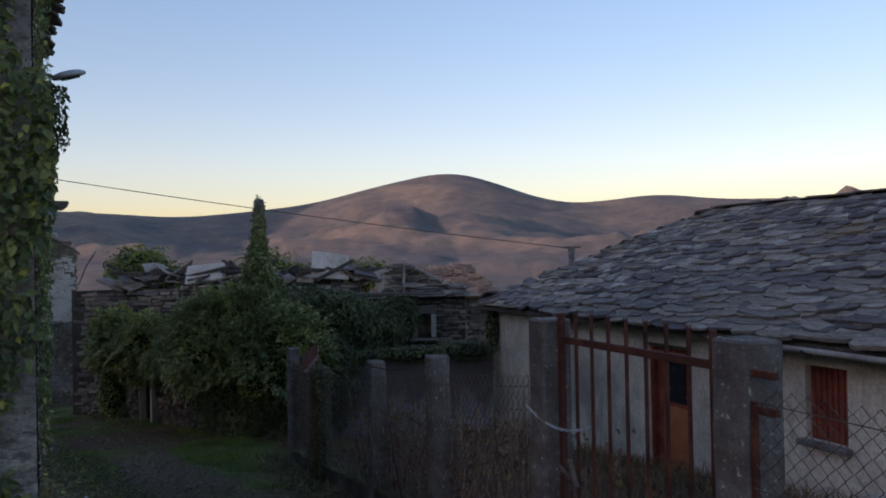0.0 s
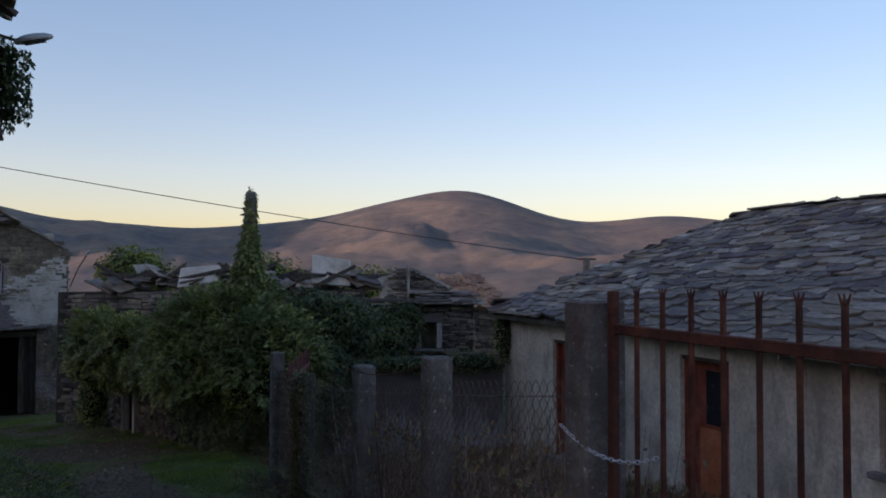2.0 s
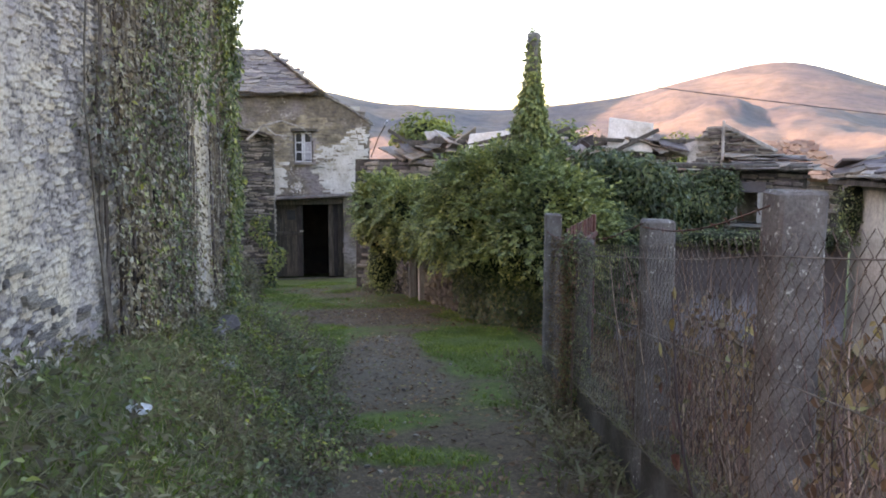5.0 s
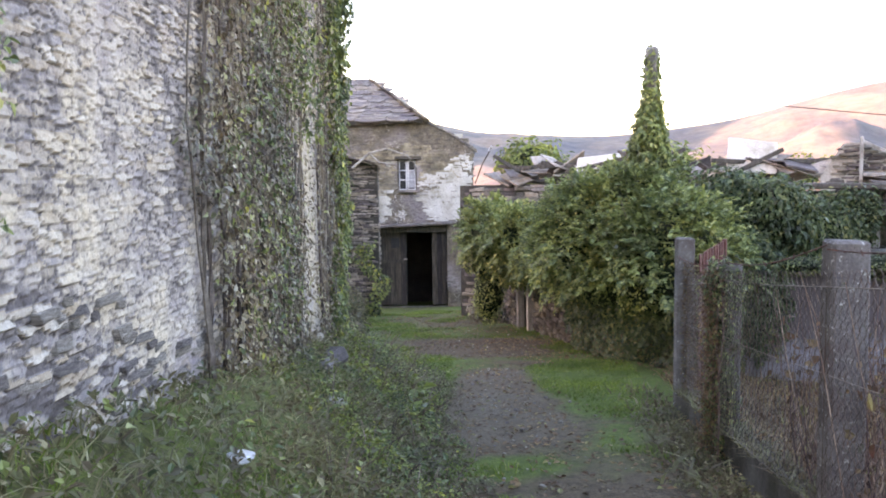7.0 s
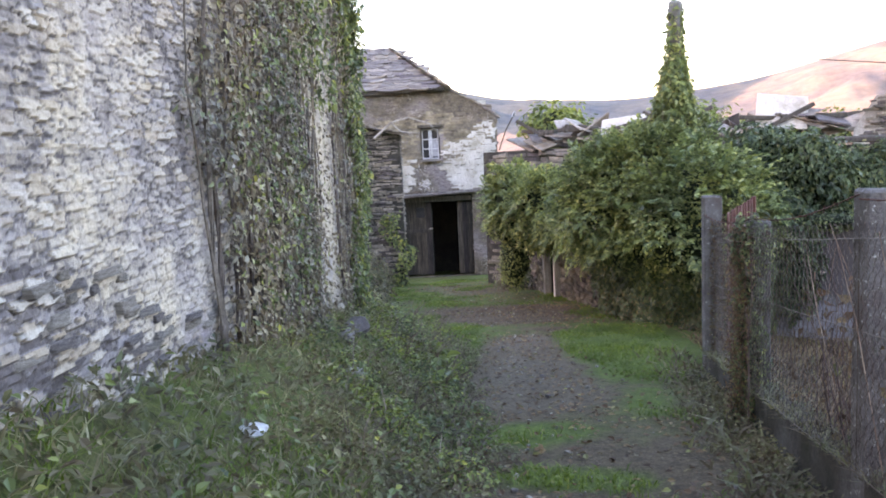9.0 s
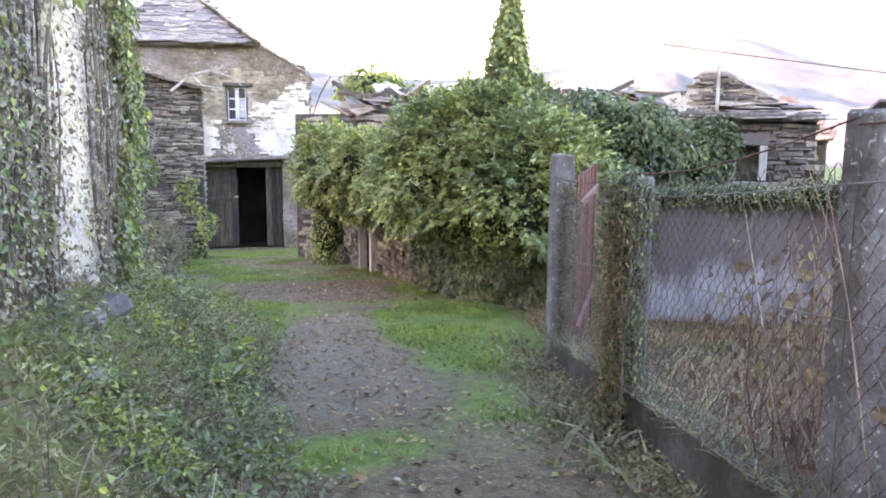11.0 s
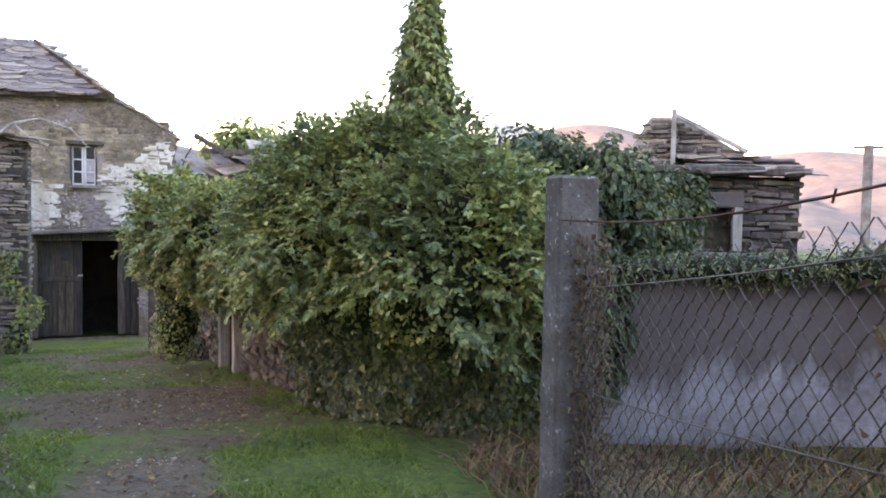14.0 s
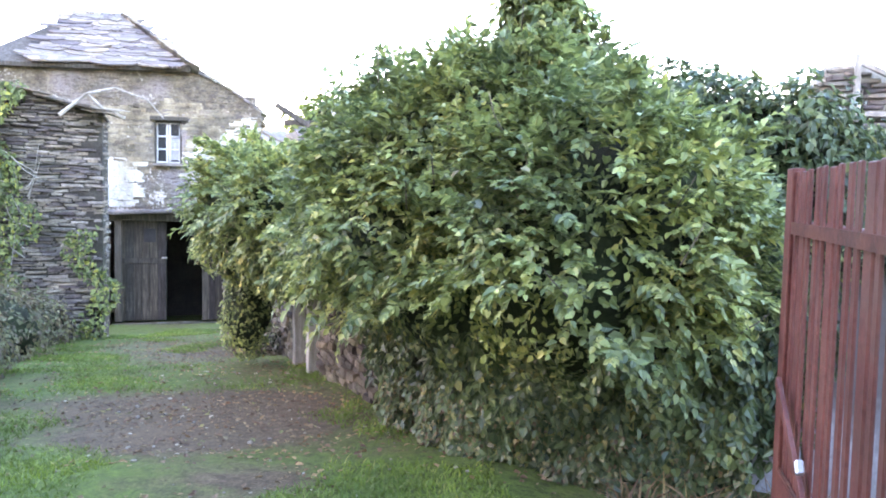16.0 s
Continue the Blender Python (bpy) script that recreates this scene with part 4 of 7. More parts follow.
# ---- tall stone house on the lane ----
def ivy_on(face, parent, patches, name, size=0.07, seed=11, mat=None, label="", lo=-99.0, hi=99.0):
    """Leaves over patches of a wall: (a0, a1, z0, z1, count, depth)."""
    r = np.random.default_rng(seed)
    P = []
    for a0, a1, z0, z1, count, depth in patches:
        a, z = r.uniform(a0, a1, count), r.uniform(z0, z1, count)
        wob = 0.22 * np.sin(z * 2.3 + a0) + 0.12 * np.sin(z * 5.1)
        P.append(face.many(np.clip(a + wob, lo + 0.06 * r.uniform(0, 1, count), hi), 0.03 + depth * r.uniform(0, 1, count) ** 1.3, z))
    P = np.concatenate(P)
    nrm = np.tile(np.array(face.n) + (0, 0, 0.25), (len(P), 1))
    ob = part(name, leaves_mesh(name, P, nrm, size * r.uniform(0.5, 1.3, len(P)), mat or M_IVY), None, parent, label)
    return tagged(ob, kind="stuff")


def wall_skin(face, length, hole, ground_line):
    """The uneven face of the rubble wall: flat, irregular stones standing out of their joints, flatter where lime still fills them."""
    A, Z = np.meshgrid(np.concatenate([np.arange(0.0, 2.6, 0.0125), np.arange(2.6, length, 0.025)]), np.arange(-1.6, 4.5, 0.0105), indexing="ij")
    joint, shade, out, bare = (np.zeros(A.size) for _ in range(4))
    for i, (a, z) in enumerate(zip(A.ravel().tolist(), Z.ravel().tolist())):
        w = noise.noise(Vector((a * 2.2, z * 2.2, 3.0)))
        dist, pts = noise.voronoi(Vector(((a + 0.05 * w) * 8.0, (z + 0.03 * w) * 33.0, 0.5)))
        foot = 0.32 - 0.142 * a + 0.12 * math.sin(a * 2.1) + 0.3 * noise.noise(Vector((a * 1.6, z * 4, 1)))
        low = min(max((foot - z) / 0.25 + 0.5, 0.0), 1.0)
        rain = min(max(0.6 + 1.5 * noise.noise(Vector((a * 1.5, z * 0.35, 12))) + 0.22 * (z - 0.9), 0.0), 1.0)
        # less lime and darker stone along the stretch behind the ivy
        behind_ivy = 0.85 if 2.45 + 0.06 * w < a < 4.9 + 0.2 * w else 0.0
        k = max(low, 0.75 * rain, behind_ivy)
        edge = min(max((dist[1] - dist[0]) / (0.1 + 0.08 * w), 0.0), 1.0)
        p = pts[0]
        shade[i] = (math.sin(p[0] * 127.1 + p[1] * 311.7 + p[2] * 74.7) * 43758.5453) % 1.0
        joint[i] = (1.0 - edge) * (0.35 + 0.65 * k)
        bare[i] = k
        tilt = (z + 0.03 * w) * 33.0 - p[1]
        out[i] = 0.004 + (0.003 + 0.007 * k) * edge * (0.4 + 1.1 * shade[i] - 0.7 * tilt) + 0.006 * w + 0.005 * noise.noise(Vector((a * 26, z * 48, 2))) + 0.003 * noise.noise(Vector((a * 60, z * 75, 5)))
    n, m = A.shape
    idx = np.arange(n * m).reshape(n, m)
    f = np.stack([idx[:-1, :-1], idx[1:, :-1], idx[1:, 1:], idx[:-1, 1:]], -1).reshape(-1, 4)
    ca, cz = (0.5 * (A[:-1, :-1] + A[1:, 1:])).ravel(), (0.5 * (Z[:-1, :-1] + Z[1:, 1:])).ravel()
    keep = ~((ca > hole[0]) & (ca < hole[1]) & (cz > hole[2]) & (cz < hole[3])) & (cz > np.interp(ca, [0, 8], [ground_line(0.0), ground_line(8.0)]))
    me = mesh_of("stonework", face.many(A.ravel(), np.maximum(out, 0.002), Z.ravel()), f[keep], M_SKIN)
    for key, value in (("joint", joint), ("shade", shade), ("bare", bare)):
        me.attributes.new(key, "FLOAT", "POINT").data.foreach_set("value", value.astype(np.float32))
    return me


def build_tall_house():
    face = Face(WALL_A, WALL_D, WALL_N)
    L = float(np.linalg.norm(WALL_B - WALL_A))
    house = thing("stone_house", face(L / 2, -2.5, -1.2), "tall rubble-stone house with flaking limewash, overgrown with ivy", "house")
    holes = [(4.2, 4.8, 2.75, 3.6)]
    part("wall", wall_with_holes(face, [(0, -2.6), (L, -2.6), (L, 4.55), (0, 4.55)], holes, -0.6, 0), M_TALL_MORTAR, house, "lane wall with patchy lime mortar")
    end = Face(WALL_B, -WALL_N, WALL_D)
    part("wall", slab(end, [(0.602, -3), (6, -3), (6, 4.55), (0.602, 4.55)], -0.6, 0), M_TALL_MORTAR, house)
    near = Face(WALL_A, -WALL_N, -WALL_D)
    part("wall", slab(near, [(0.602, -2), (6, -2), (6, 4.55), (0.602, 4.55)], -0.6, 0), M_TALL_MORTAR, house)
    part("wall", slab(Face(WALL_A - 6 * WALL_N, WALL_D, -WALL_N), [(0.0, -2.6), (L, -2.6), (L, 4.55), (0.0, 4.55)], -0.6, -0.004), M_TALL_MORTAR, house)
    # dark window recess with its frame and projecting slate sill
    win = part("window", box(face(4.5, -0.35, 3.17), (0.59, 0.03, 0.84), face.rot), M_GLASS, house, "dark empty window")
    for a in (4.23, 4.5, 4.77):
        part("window_frame", box(face(a, -0.12, 3.17), (0.055, 0.06, 0.84), face.rot, 0.006), M_WOOD, win)
    for a, z, w in ((4.45, 2.66, 0.75), (6.3, 2.78, 0.5), (2.9, 2.0, 0.3)):
        part("ledge_stone", box(face(a, 0.1, z), (w, 0.5, 0.09), face.rot, 0.02, 0.02), M_SLATE_PIECE, house, "projecting dark slate slab")
    # roof: two slopes with the eave over the lane
    for (o, up) in ((face(-0.4, 0.25, 4.5), -face.n * 3.5 + Vector((0, 0, 1.9))), (face(-0.4, -6.5, 4.45), face.n * 3.5 + Vector((0, 0, 1.9)))):
        sl = Slope(o, face.d, up)
        bm = bmesh.new()
        q = [sl(0, 0, -0.06), sl(L + 0.45, 0, -0.06), sl(L + 0.45, 4.0, -0.06), sl(0, 4.0, -0.06)]
        lo = [bm.verts.new(p) for p in q]
        hi = [bm.verts.new(p + sl.n * 0.06) for p in q]
        bm.faces.new(hi)
        bm.faces.new(lo[::-1])
        for i in range(4):
            bm.faces.new((lo[i], lo[(i + 1) % 4], hi[(i + 1) % 4], hi[i]))
        part("roof", bm, M_WOOD, house, "dark timber roof boards")
        slate_roof(sl, L + 0.5, 4.0, lambda a, b: True, house, M_SLATE_PIECE, M_SLATE, lambda a, b: False, seed=21)
    for g in (end, near):
        part("gable", slab(g, [(-0.02, 4.56), (6.1, 4.56), (3.1, 6.18)], -0.5, -0.02), M_TALL_MORTAR, house)
    # stones: the stretch that the lane passes nearest are pieces
    shown = lambda a, z: holes[0][0] - 0.1 < a < holes[0][1] + 0.1 and holes[0][2] - 0.1 < z < holes[0][3] + 0.1
    ground_line = lambda a: float(np.interp(a, [0, 8], [0.0, -1.15])) - 0.25
    low = lambda s: s[1] < float(np.interp(s[0], [0, 8], [0.36, -0.78])) + 0.12 * math.sin(s[0] * 2.1) + 0.32 * noise.noise(Vector((s[0] * 2.5, s[1] * 6, 1)))
    r = np.random.default_rng(8)
    foot = [(s[0], s[1], s[2] * r.uniform(1.0, 1.35), s[3] * r.uniform(1.0, 1.5)) for s in courses(0.05, L - 0.02, -1.6, 1.0, 0.03, 0.12, shown, 32) if low(s) and s[1] > ground_line(s[0])]
    close = [q for q in foot if 0.3 < q[0] < 3.2 and r.uniform() < 0.45][:280]
    stone_pieces("stone", face, close, M_FOOT_PIECE, house, (0.012, 0.03))
    tagged(part("stonework", wall_skin(face, L, holes[0], ground_line), None, house, "rubble stones under patchy, washed-out limewash"), kind="stuff")
    corner = courses(0.0, 5.6, -2.0, 4.4, 0.1, 0.3, None, 33)
    tagged(part("stonework", stones_mesh("stonework", end, corner, M_TALL_STONE, (0.008, 0.035)), None, house), kind="stuff")
    # ivy: living at the corner and in streaks, withered between
    ivy = thing("wall_ivy", face(5, 0.1, -1.0), "half-withered ivy climbing the limewashed stone wall", "ivy")
    ivy_on(face, ivy, [(6.6, 7.35, -1.1, 4.5, 6500, 0.13), (7.0, 7.35, 1.6, 4.15, 2100, 0.2), (4.95, 5.25, 1.1, 4.4, 900, 0.2)], "ivy_leaves", 0.065)
    ivy_on(face, ivy, [(3.0, 4.6, -0.4, 4.2, 2600, 0.14), (4.2, 4.6, 1.3, 3.6, 800, 0.18)], "ivy_leaves", 0.045, 16)
    ivy_on(face, ivy, [(2.45, 4.8, -0.8, 2.6, 9000, 0.12), (2.4, 3.6, 2.4, 3.6, 1300, 0.1), (4.7, 6.3, -0.9, 2.5, 1500, 0.1), (5.9, 6.9, -1.0, 4.4, 2000, 0.15)], "withered_leaves", 0.045, 12, M_DEADLEAF, "brown withered leaves")
    ivy_on(face, ivy, [(-0.1, 0.1, 0.3, 0.75, 190, 0.06), (0.1, 0.35, 0.6, 1.1, 300, 0.07), (0.32, 0.6, 0.95, 1.5, 420, 0.07), (0.4, 0.75, 1.4, 4.3, 2000, 0.1), (-0.05, 0.1, 0.8, 4.3, 500, 0.06)], "ivy_leaves", 0.038, 13, M_LEAF, "young yellow-green ivy leaves", -0.02)
    ivy_on(near, ivy, [(-0.05, 1.6, -0.1, 4.3, 9000, 0.12)], "ivy_leaves", 0.07, 14, lo=-0.08)
    ivy_on(face, ivy, [(7.05, 7.7, 3.05, 4.15, 1700, 0.4), (7.2, 7.75, 3.2, 4.05, 1400, 0.6)], "ivy_leaves", 0.085, 15, M_DARKIVY, "dark ivy bulging out at the corner below the lamp")
    bm = bmesh.new()
    for k in range(70):
        a = rng.choice([rng.uniform(2.4, 5.0), rng.uniform(2.4, 5.0), rng.uniform(6.0, 7.5)])
        pts, z = [], float(np.interp(a, [0, 8], [-0.1, -1.25]))
        while z < rng.uniform(2.0, 4.4):
            pts.append(face(min(a, L - 0.02), 0.045, z))
            a += rng.normal(0, 0.06)
            z += 0.3
        if len(pts) > 2:
            tube(bm, pts, rng.uniform(0.008, 0.022), 5, 0.004)
    tagged(part("bare_growth", bm, M_BARK, ivy, "bare brown climbing stems"), kind="stuff")
    return face


TALL = build_tall_house()


# ---- fence along the lane ----
FENCE = Face(FENCE_A, FENCE_D, FENCE_N)          # out is the yard side
FENCE_L = float(np.linalg.norm(FENCE_B - FENCE_A))


def concrete_post(name, a, d, top, size, label, lean=0.0, group="concrete fence posts"):
    foot = FENCE(a, d, 0)
    zb = float(ground_z(foot.x, foot.y)) - 0.25
    bm = bmesh.new()
    add_box(bm, (0, 0, (top - zb) / 2), (size, size, top - zb), None, 0.012)
    bmesh.ops.subdivide_edges(bm, edges=[e for e in bm.edges if abs(e.verts[0].co.z - e.verts[1].co.z) > 0.5], cuts=8)
    for v in bm.verts:
        v.co += Vector(noise.noise_vector(v.co * 7 + Vector((a, 0, 0)))) * 0.006
    me = bm_mesh(name, bm, M_LICHEN)
    ob = tagged(new(name, me), label, "fence post", group)
    ob.matrix_basis = Matrix.Translation((foot.x, foot.y, zb)) @ FENCE.rot.to_4x4() @ Matrix.Rotation(lean, 4, "X")
    return ob


POSTS = [(-1.62, 1.1, 0.2), (0.0, 1.08, 0.19), (1.84, 0.67, 0.16), (3.52, 0.44, 0.16), (7.655, 0.17, 0.165)]
for a, top, size in POSTS:
    gate = a < 0.5
    concrete_post("gate_post" if gate else "fence_post", a, 0.1 if not gate else 0.1, top, size,
                  "thick weathered concrete gate post beside the rusty gate" if gate else "weathered square concrete fence post on the lane")


def chain_link(a0, a1, top0, top1, bot0, bot1, label, cell=0.074, d1=0.008):
    """Diamond mesh of bent wires between two strands."""
    f = thing("chain_link_fence", FENCE((a0 + a1) / 2, 0.1, min(bot0, bot1)), label, "fence", "chain-link panels")
    n = int((a1 - a0) / cell)
    h = (top0 - bot0 + top1 - bot1) / 2
    rows = int(h / (cell * 0.47))
    bm = bmesh.new()
    for i in range(n + 1):
        for sgn in (1, -1):
            pts = []
            for j in range(rows + 1):
                off = (j % 2) * cell / 2 * sgn
                a = min(max(a0 + i * cell + off, a0), a1)
                k = (a - a0) / (a1 - a0)
                b, t = bot0 + (bot1 - bot0) * k, top0 + (top1 - top0) * k
                sag = 0.012 * math.sin(a * 2.1)
                pts.append(FENCE(a, 0.008 + (d1 - 0.008) * k + sag + 0.003 * sgn, b + (t - b) * j / rows))
            tube(bm, pts, 0.0021, 3)
    part("mesh", bm, M_GALV, f, "rusting diamond wire mesh")
    for k in (0.06, 0.42, 1.0):
        pts = []
        for j in range(11):
            u = j / 10
            t, b = top0 + (top1 - top0) * u, bot0 + (bot1 - bot0) * u
            pts.append(FENCE(a0 + (a1 - a0) * u, 0.004 + (d1 - 0.008) * u, t + (b - t) * k - 0.012 * math.sin(math.pi * u)))
        part("strand", tube_of(pts, 0.0026, 5), M_GALV, f, "tension wire")
    return f


def fence_ground(a):
    p = FENCE(a, 0.1, 0)
    return float(ground_z(p.x, p.y))


chain_link(3.5, 5.6, 0.3, 0.08, -0.79, -1.02, "rusty chain-link panel between concrete posts above a plinth")
chain_link(5.6, 7.59, 0.08, -0.2, -1.02, -1.28, "sagging chain-link panel beside the ivy-grown post", d1=0.11)
chain_link(1.84, 3.5, 0.52, 0.3, -0.58, -0.79, "chain-link panel tangled with dry brambles")
chain_link(0.1, 1.84, 0.74, 0.52, -0.36, -0.58, "chain-link panel next to the concrete gate post")
chain_link(-4.6, -1.75, 0.95, 0.93, -0.1, 0.0, "chain-link panel in front of the slate-roofed house")

# concrete plinth under the mesh
bm = bmesh.new()
for a0, a1 in ((0.0, 1.84), (1.84, 3.52), (3.52, 5.57), (5.57, 7.6)):
    m0, m1 = float(np.interp(a0, [0, 3.5, 7.6], [-0.36, -0.8, -1.3])), float(np.interp(a1, [0, 3.5, 7.6], [-0.36, -0.8, -1.3]))
    q = [(a0, fence_ground(a0) - 0.4), (a1, fence_ground(a1) - 0.4), (a1, m1), (a0, m0)]
    f = [bm.verts.new(FENCE(a, 0.03, z)) for a, z in q]
    k = [bm.verts.new(FENCE(a, 0.17, z)) for a, z in q]
    bm.faces.new(f), bm.faces.new(k[::-1])
    for i in range(4):
        bm.faces.new((f[i], k[i], k[(i + 1) % 4], f[(i + 1) % 4]))
bmesh.ops.remove_doubles(bm, verts=bm.verts[:], dist=0.001)
bmesh.ops.recalc_face_normals(bm, faces=bm.faces[:])
tagged(part("plinth", bm, M_PLINTH, None), "low stained concrete plinth below the wire fence", "wall", kind="structure")


# ---- right house with the slate roof ----
RH = Face((1.1, 16.75), (0.36, -0.93), (-0.93, -0.36))      # out is towards the lane


def build_right_house():
    house = thing("slate_roofed_house", RH(6.5, -3.5, -1.8), "low cream-rendered house under a large grey slate roof", "house")
    holes = [(1.91, 2.78, -2.6, 0.11), (5.29, 6.2, -2.6, 0.17), (8.25, 8.82, -0.65, 0.18)]
    part("wall", wall_with_holes(RH, [(0.0, -2.6), (13.5, -2.6), (13.5, 0.47), (0.0, 0.47)], holes, -0.5, 0), M_RENDER, house, "stained cream render")
    left = Face(RH(0, 0, 0)[:2], (-RH.n)[:2], (-RH.d)[:2])
    part("wall", slab(left, [(0.502, -3), (6.8, -3), (6.8, 0.47), (0.502, 0.47)], -0.5, 0), M_RENDER, house)
    right = Face(RH(13.5, 0, 0)[:2], (-RH.n)[:2], RH.d[:2])
    part("wall", slab(right, [(0.502, -3), (6.8, -3), (6.8, 0.47), (0.502, 0.47)], -0.5, 0), M_RENDER, house)
    part("wall", slab(Face(RH(0, -6.8, 0)[:2], RH.d[:2], (-RH.n)[:2]), [(0, -3), (13.5, -3), (13.5, 0.47), (0, 0.47)], -0.5, -0.004), M_RENDER, house)
    for k, (a0, a1, z0, z1) in enumerate(holes[:2]):
        z0 = -1.78 if k == 0 else -1.72
        door = part("door", box(RH((a0 + a1) / 2, -0.16, (z0 + z1) / 2), (a1 - a0 - 0.1, 0.05, z1 - z0 - 0.06), RH.rot, 0.006), M_REDPAINT, house, "faded red wooden door")
        for a in (a0 + 0.03, a1 - 0.03):
            part("door_frame", box(RH(a, -0.12, (z0 + z1) / 2), (0.06, 0.12, z1 - z0), RH.rot, 0.006), M_REDPAINT, door)
        part("lintel", box(RH((a0 + a1) / 2, -0.1, z1 - 0.02), (a1 - a0, 0.14, 0.07), RH.rot, 0.006), M_WOOD, door)
        if k:
            part("pane", box(RH((a0 + a1) / 2 + 0.08, -0.125, z1 - 0.5), (0.36, 0.02, 0.66), RH.rot, 0.004), M_GLASS, door, "dark glazed upper panel")
            part("panel", box(RH((a0 + a1) / 2 + 0.06, -0.125, z0 + 0.55), (0.56, 0.02, 0.9), RH.rot, 0.004), M_ORANGE, door, "bright orange-red lower panel")
        part("threshold", box(RH((a0 + a1) / 2, -0.1, z0 - 0.3), (a1 - a0 + 0.2, 0.5, 0.6), RH.rot, 0.015), M_CONCRETE, house)
    a0, a1, z0, z1 = holes[2]
    sh = part("shutter", box(RH((a0 + a1) / 2, -0.1, (z0 + z1) / 2), (a1 - a0, 0.03, z1 - z0), RH.rot, 0.004), M_REDPAINT, house, "closed red slatted shutter")
    for i in range(7):
        part("slat", box(RH(a0 + 0.05 + i * 0.078, -0.075, (z0 + z1) / 2), (0.055, 0.03, z1 - z0 - 0.04), RH.rot, 0.006), M_REDPAINT, sh)
    part("window_sill", box(RH((a0 + a1) / 2, 0.03, z0 - 0.03), (a1 - a0 + 0.12, 0.16, 0.06), RH.rot, 0.01), M_CONCRETE, house)
    # hipped roof: front slope and the hip over the far end
    eave = RH(-0.22, 0.28, 0.47)
    ridge_z, depth, hip = 2.29, 3.75, 3.15
    up = -RH.n * depth + Vector((0, 0, ridge_z - 0.47))
    front = Slope(eave, RH.d, up)
    H = up.length
    inside = lambda a, b: a > hip * b / H + 0.05 and b < H - 0.2
    back = RH(-0.22, 0.28 - 2 * depth, 0.47)
    corners = {"e0": eave, "e1": eave + RH.d * 14.2, "r0": eave + RH.d * hip + up, "r1": eave + RH.d * 14.2 + up, "b0": back, "b1": back + RH.d * 14.2}
    bm = bmesh.new()
    v = {k: bm.verts.new(p - Vector((0, 0, 0.03))) for k, p in corners.items()}
    w = {k: bm.verts.new(p - Vector((0, 0, 0.10))) for k, p in corners.items()}
    for f in (("e0", "e1", "r1", "r0"), ("b0", "e0", "r0"), ("b1", "b0", "r0", "r1"), ("e1", "b1", "r1")):
        bm.faces.new([v[k] for k in f])
        bm.faces.new([w[k] for k in f][::-1])
    for p, q in (("e0", "e1"), ("e1", "b1"), ("b1", "b0"), ("b0", "e0")):
        bm.faces.new((v[p], w[p], w[q], v[q]))
    bmesh.ops.recalc_face_normals(bm, faces=bm.faces[:])
    part("roof", bm, M_WOOD, house, "roof boarding under the slates")
    slate_roof(front, 14.2, H + 0.1, inside, house, M_SLATE_PIECE, M_SLATE, lambda a, b: 4.5 < a < 11.5 and b < 2.6, seed=41, w=0.38, step=0.086, label="ragged grey slates")
    hipup = RH.d * hip + Vector((0, 0, ridge_z - 0.47))
    hs = Slope(back, RH.n, hipup + RH.n * 0)
    hh = hipup.length
    slate_roof(hs, 2 * depth, hh, lambda a, b: depth * b / hh + 0.05 < a < 2 * depth - depth * b / hh - 0.05 and b < hh - 0.2, house, M_SLATE_PIECE, M_SLATE, lambda a, b: False, seed=43, w=0.36, step=0.17)
    bs = Slope(back, RH.d, RH.n * depth + Vector((0, 0, ridge_z - 0.47)))
    slate_roof(bs, 14.2, H + 0.05, inside, house, M_SLATE_PIECE, M_SLATE, lambda a, b: False, seed=45, w=0.5, step=0.25)
    # ridge slabs
    for i in range(24):
        part("ridge_slab", box(eave + RH.d * (hip + 0.2 + i * 0.46) + up + Vector((0, 0, 0.03)), (0.52, 0.5, 0.03), RH.rot, 0.008, 0.012), M_SLATE_PIECE, house)
    # gutter
    bm = bmesh.new()
    n = 9
    prof = [(0.055 * math.cos(math.pi * (1 + k / (n - 1))), 0.055 * math.sin(math.pi * (1 + k / (n - 1)))) for k in range(n)]
    rows = []
    for a, z in ((7.1, 0.42), (13.4, 0.38)):
        rows.append([bm.verts.new(RH(a, 0.34 + p[0], z + p[1])) for p in prof] + [bm.verts.new(RH(a, 0.34 + p[0] * 0.9, z + p[1] * 0.9)) for p in prof[::-1]])
    for i in range(2 * n):
        bm.faces.new((rows[0][i], rows[0][(i + 1) % (2 * n)], rows[1][(i + 1) % (2 * n)], rows[1][i]))
    bm.faces.new(rows[0][::-1]), bm.faces.new(rows[1])
    part("gutter", bm, M_GUTTER, house, "pale half-round gutter")
    for a in (7.4, 8.6, 9.9, 11.2, 12.5):
        part("gutter_bracket", box(RH(a, 0.33, 0.36), (0.025, 0.15, 0.07), RH.rot, 0.004), M_GALV, house)


build_right_house()


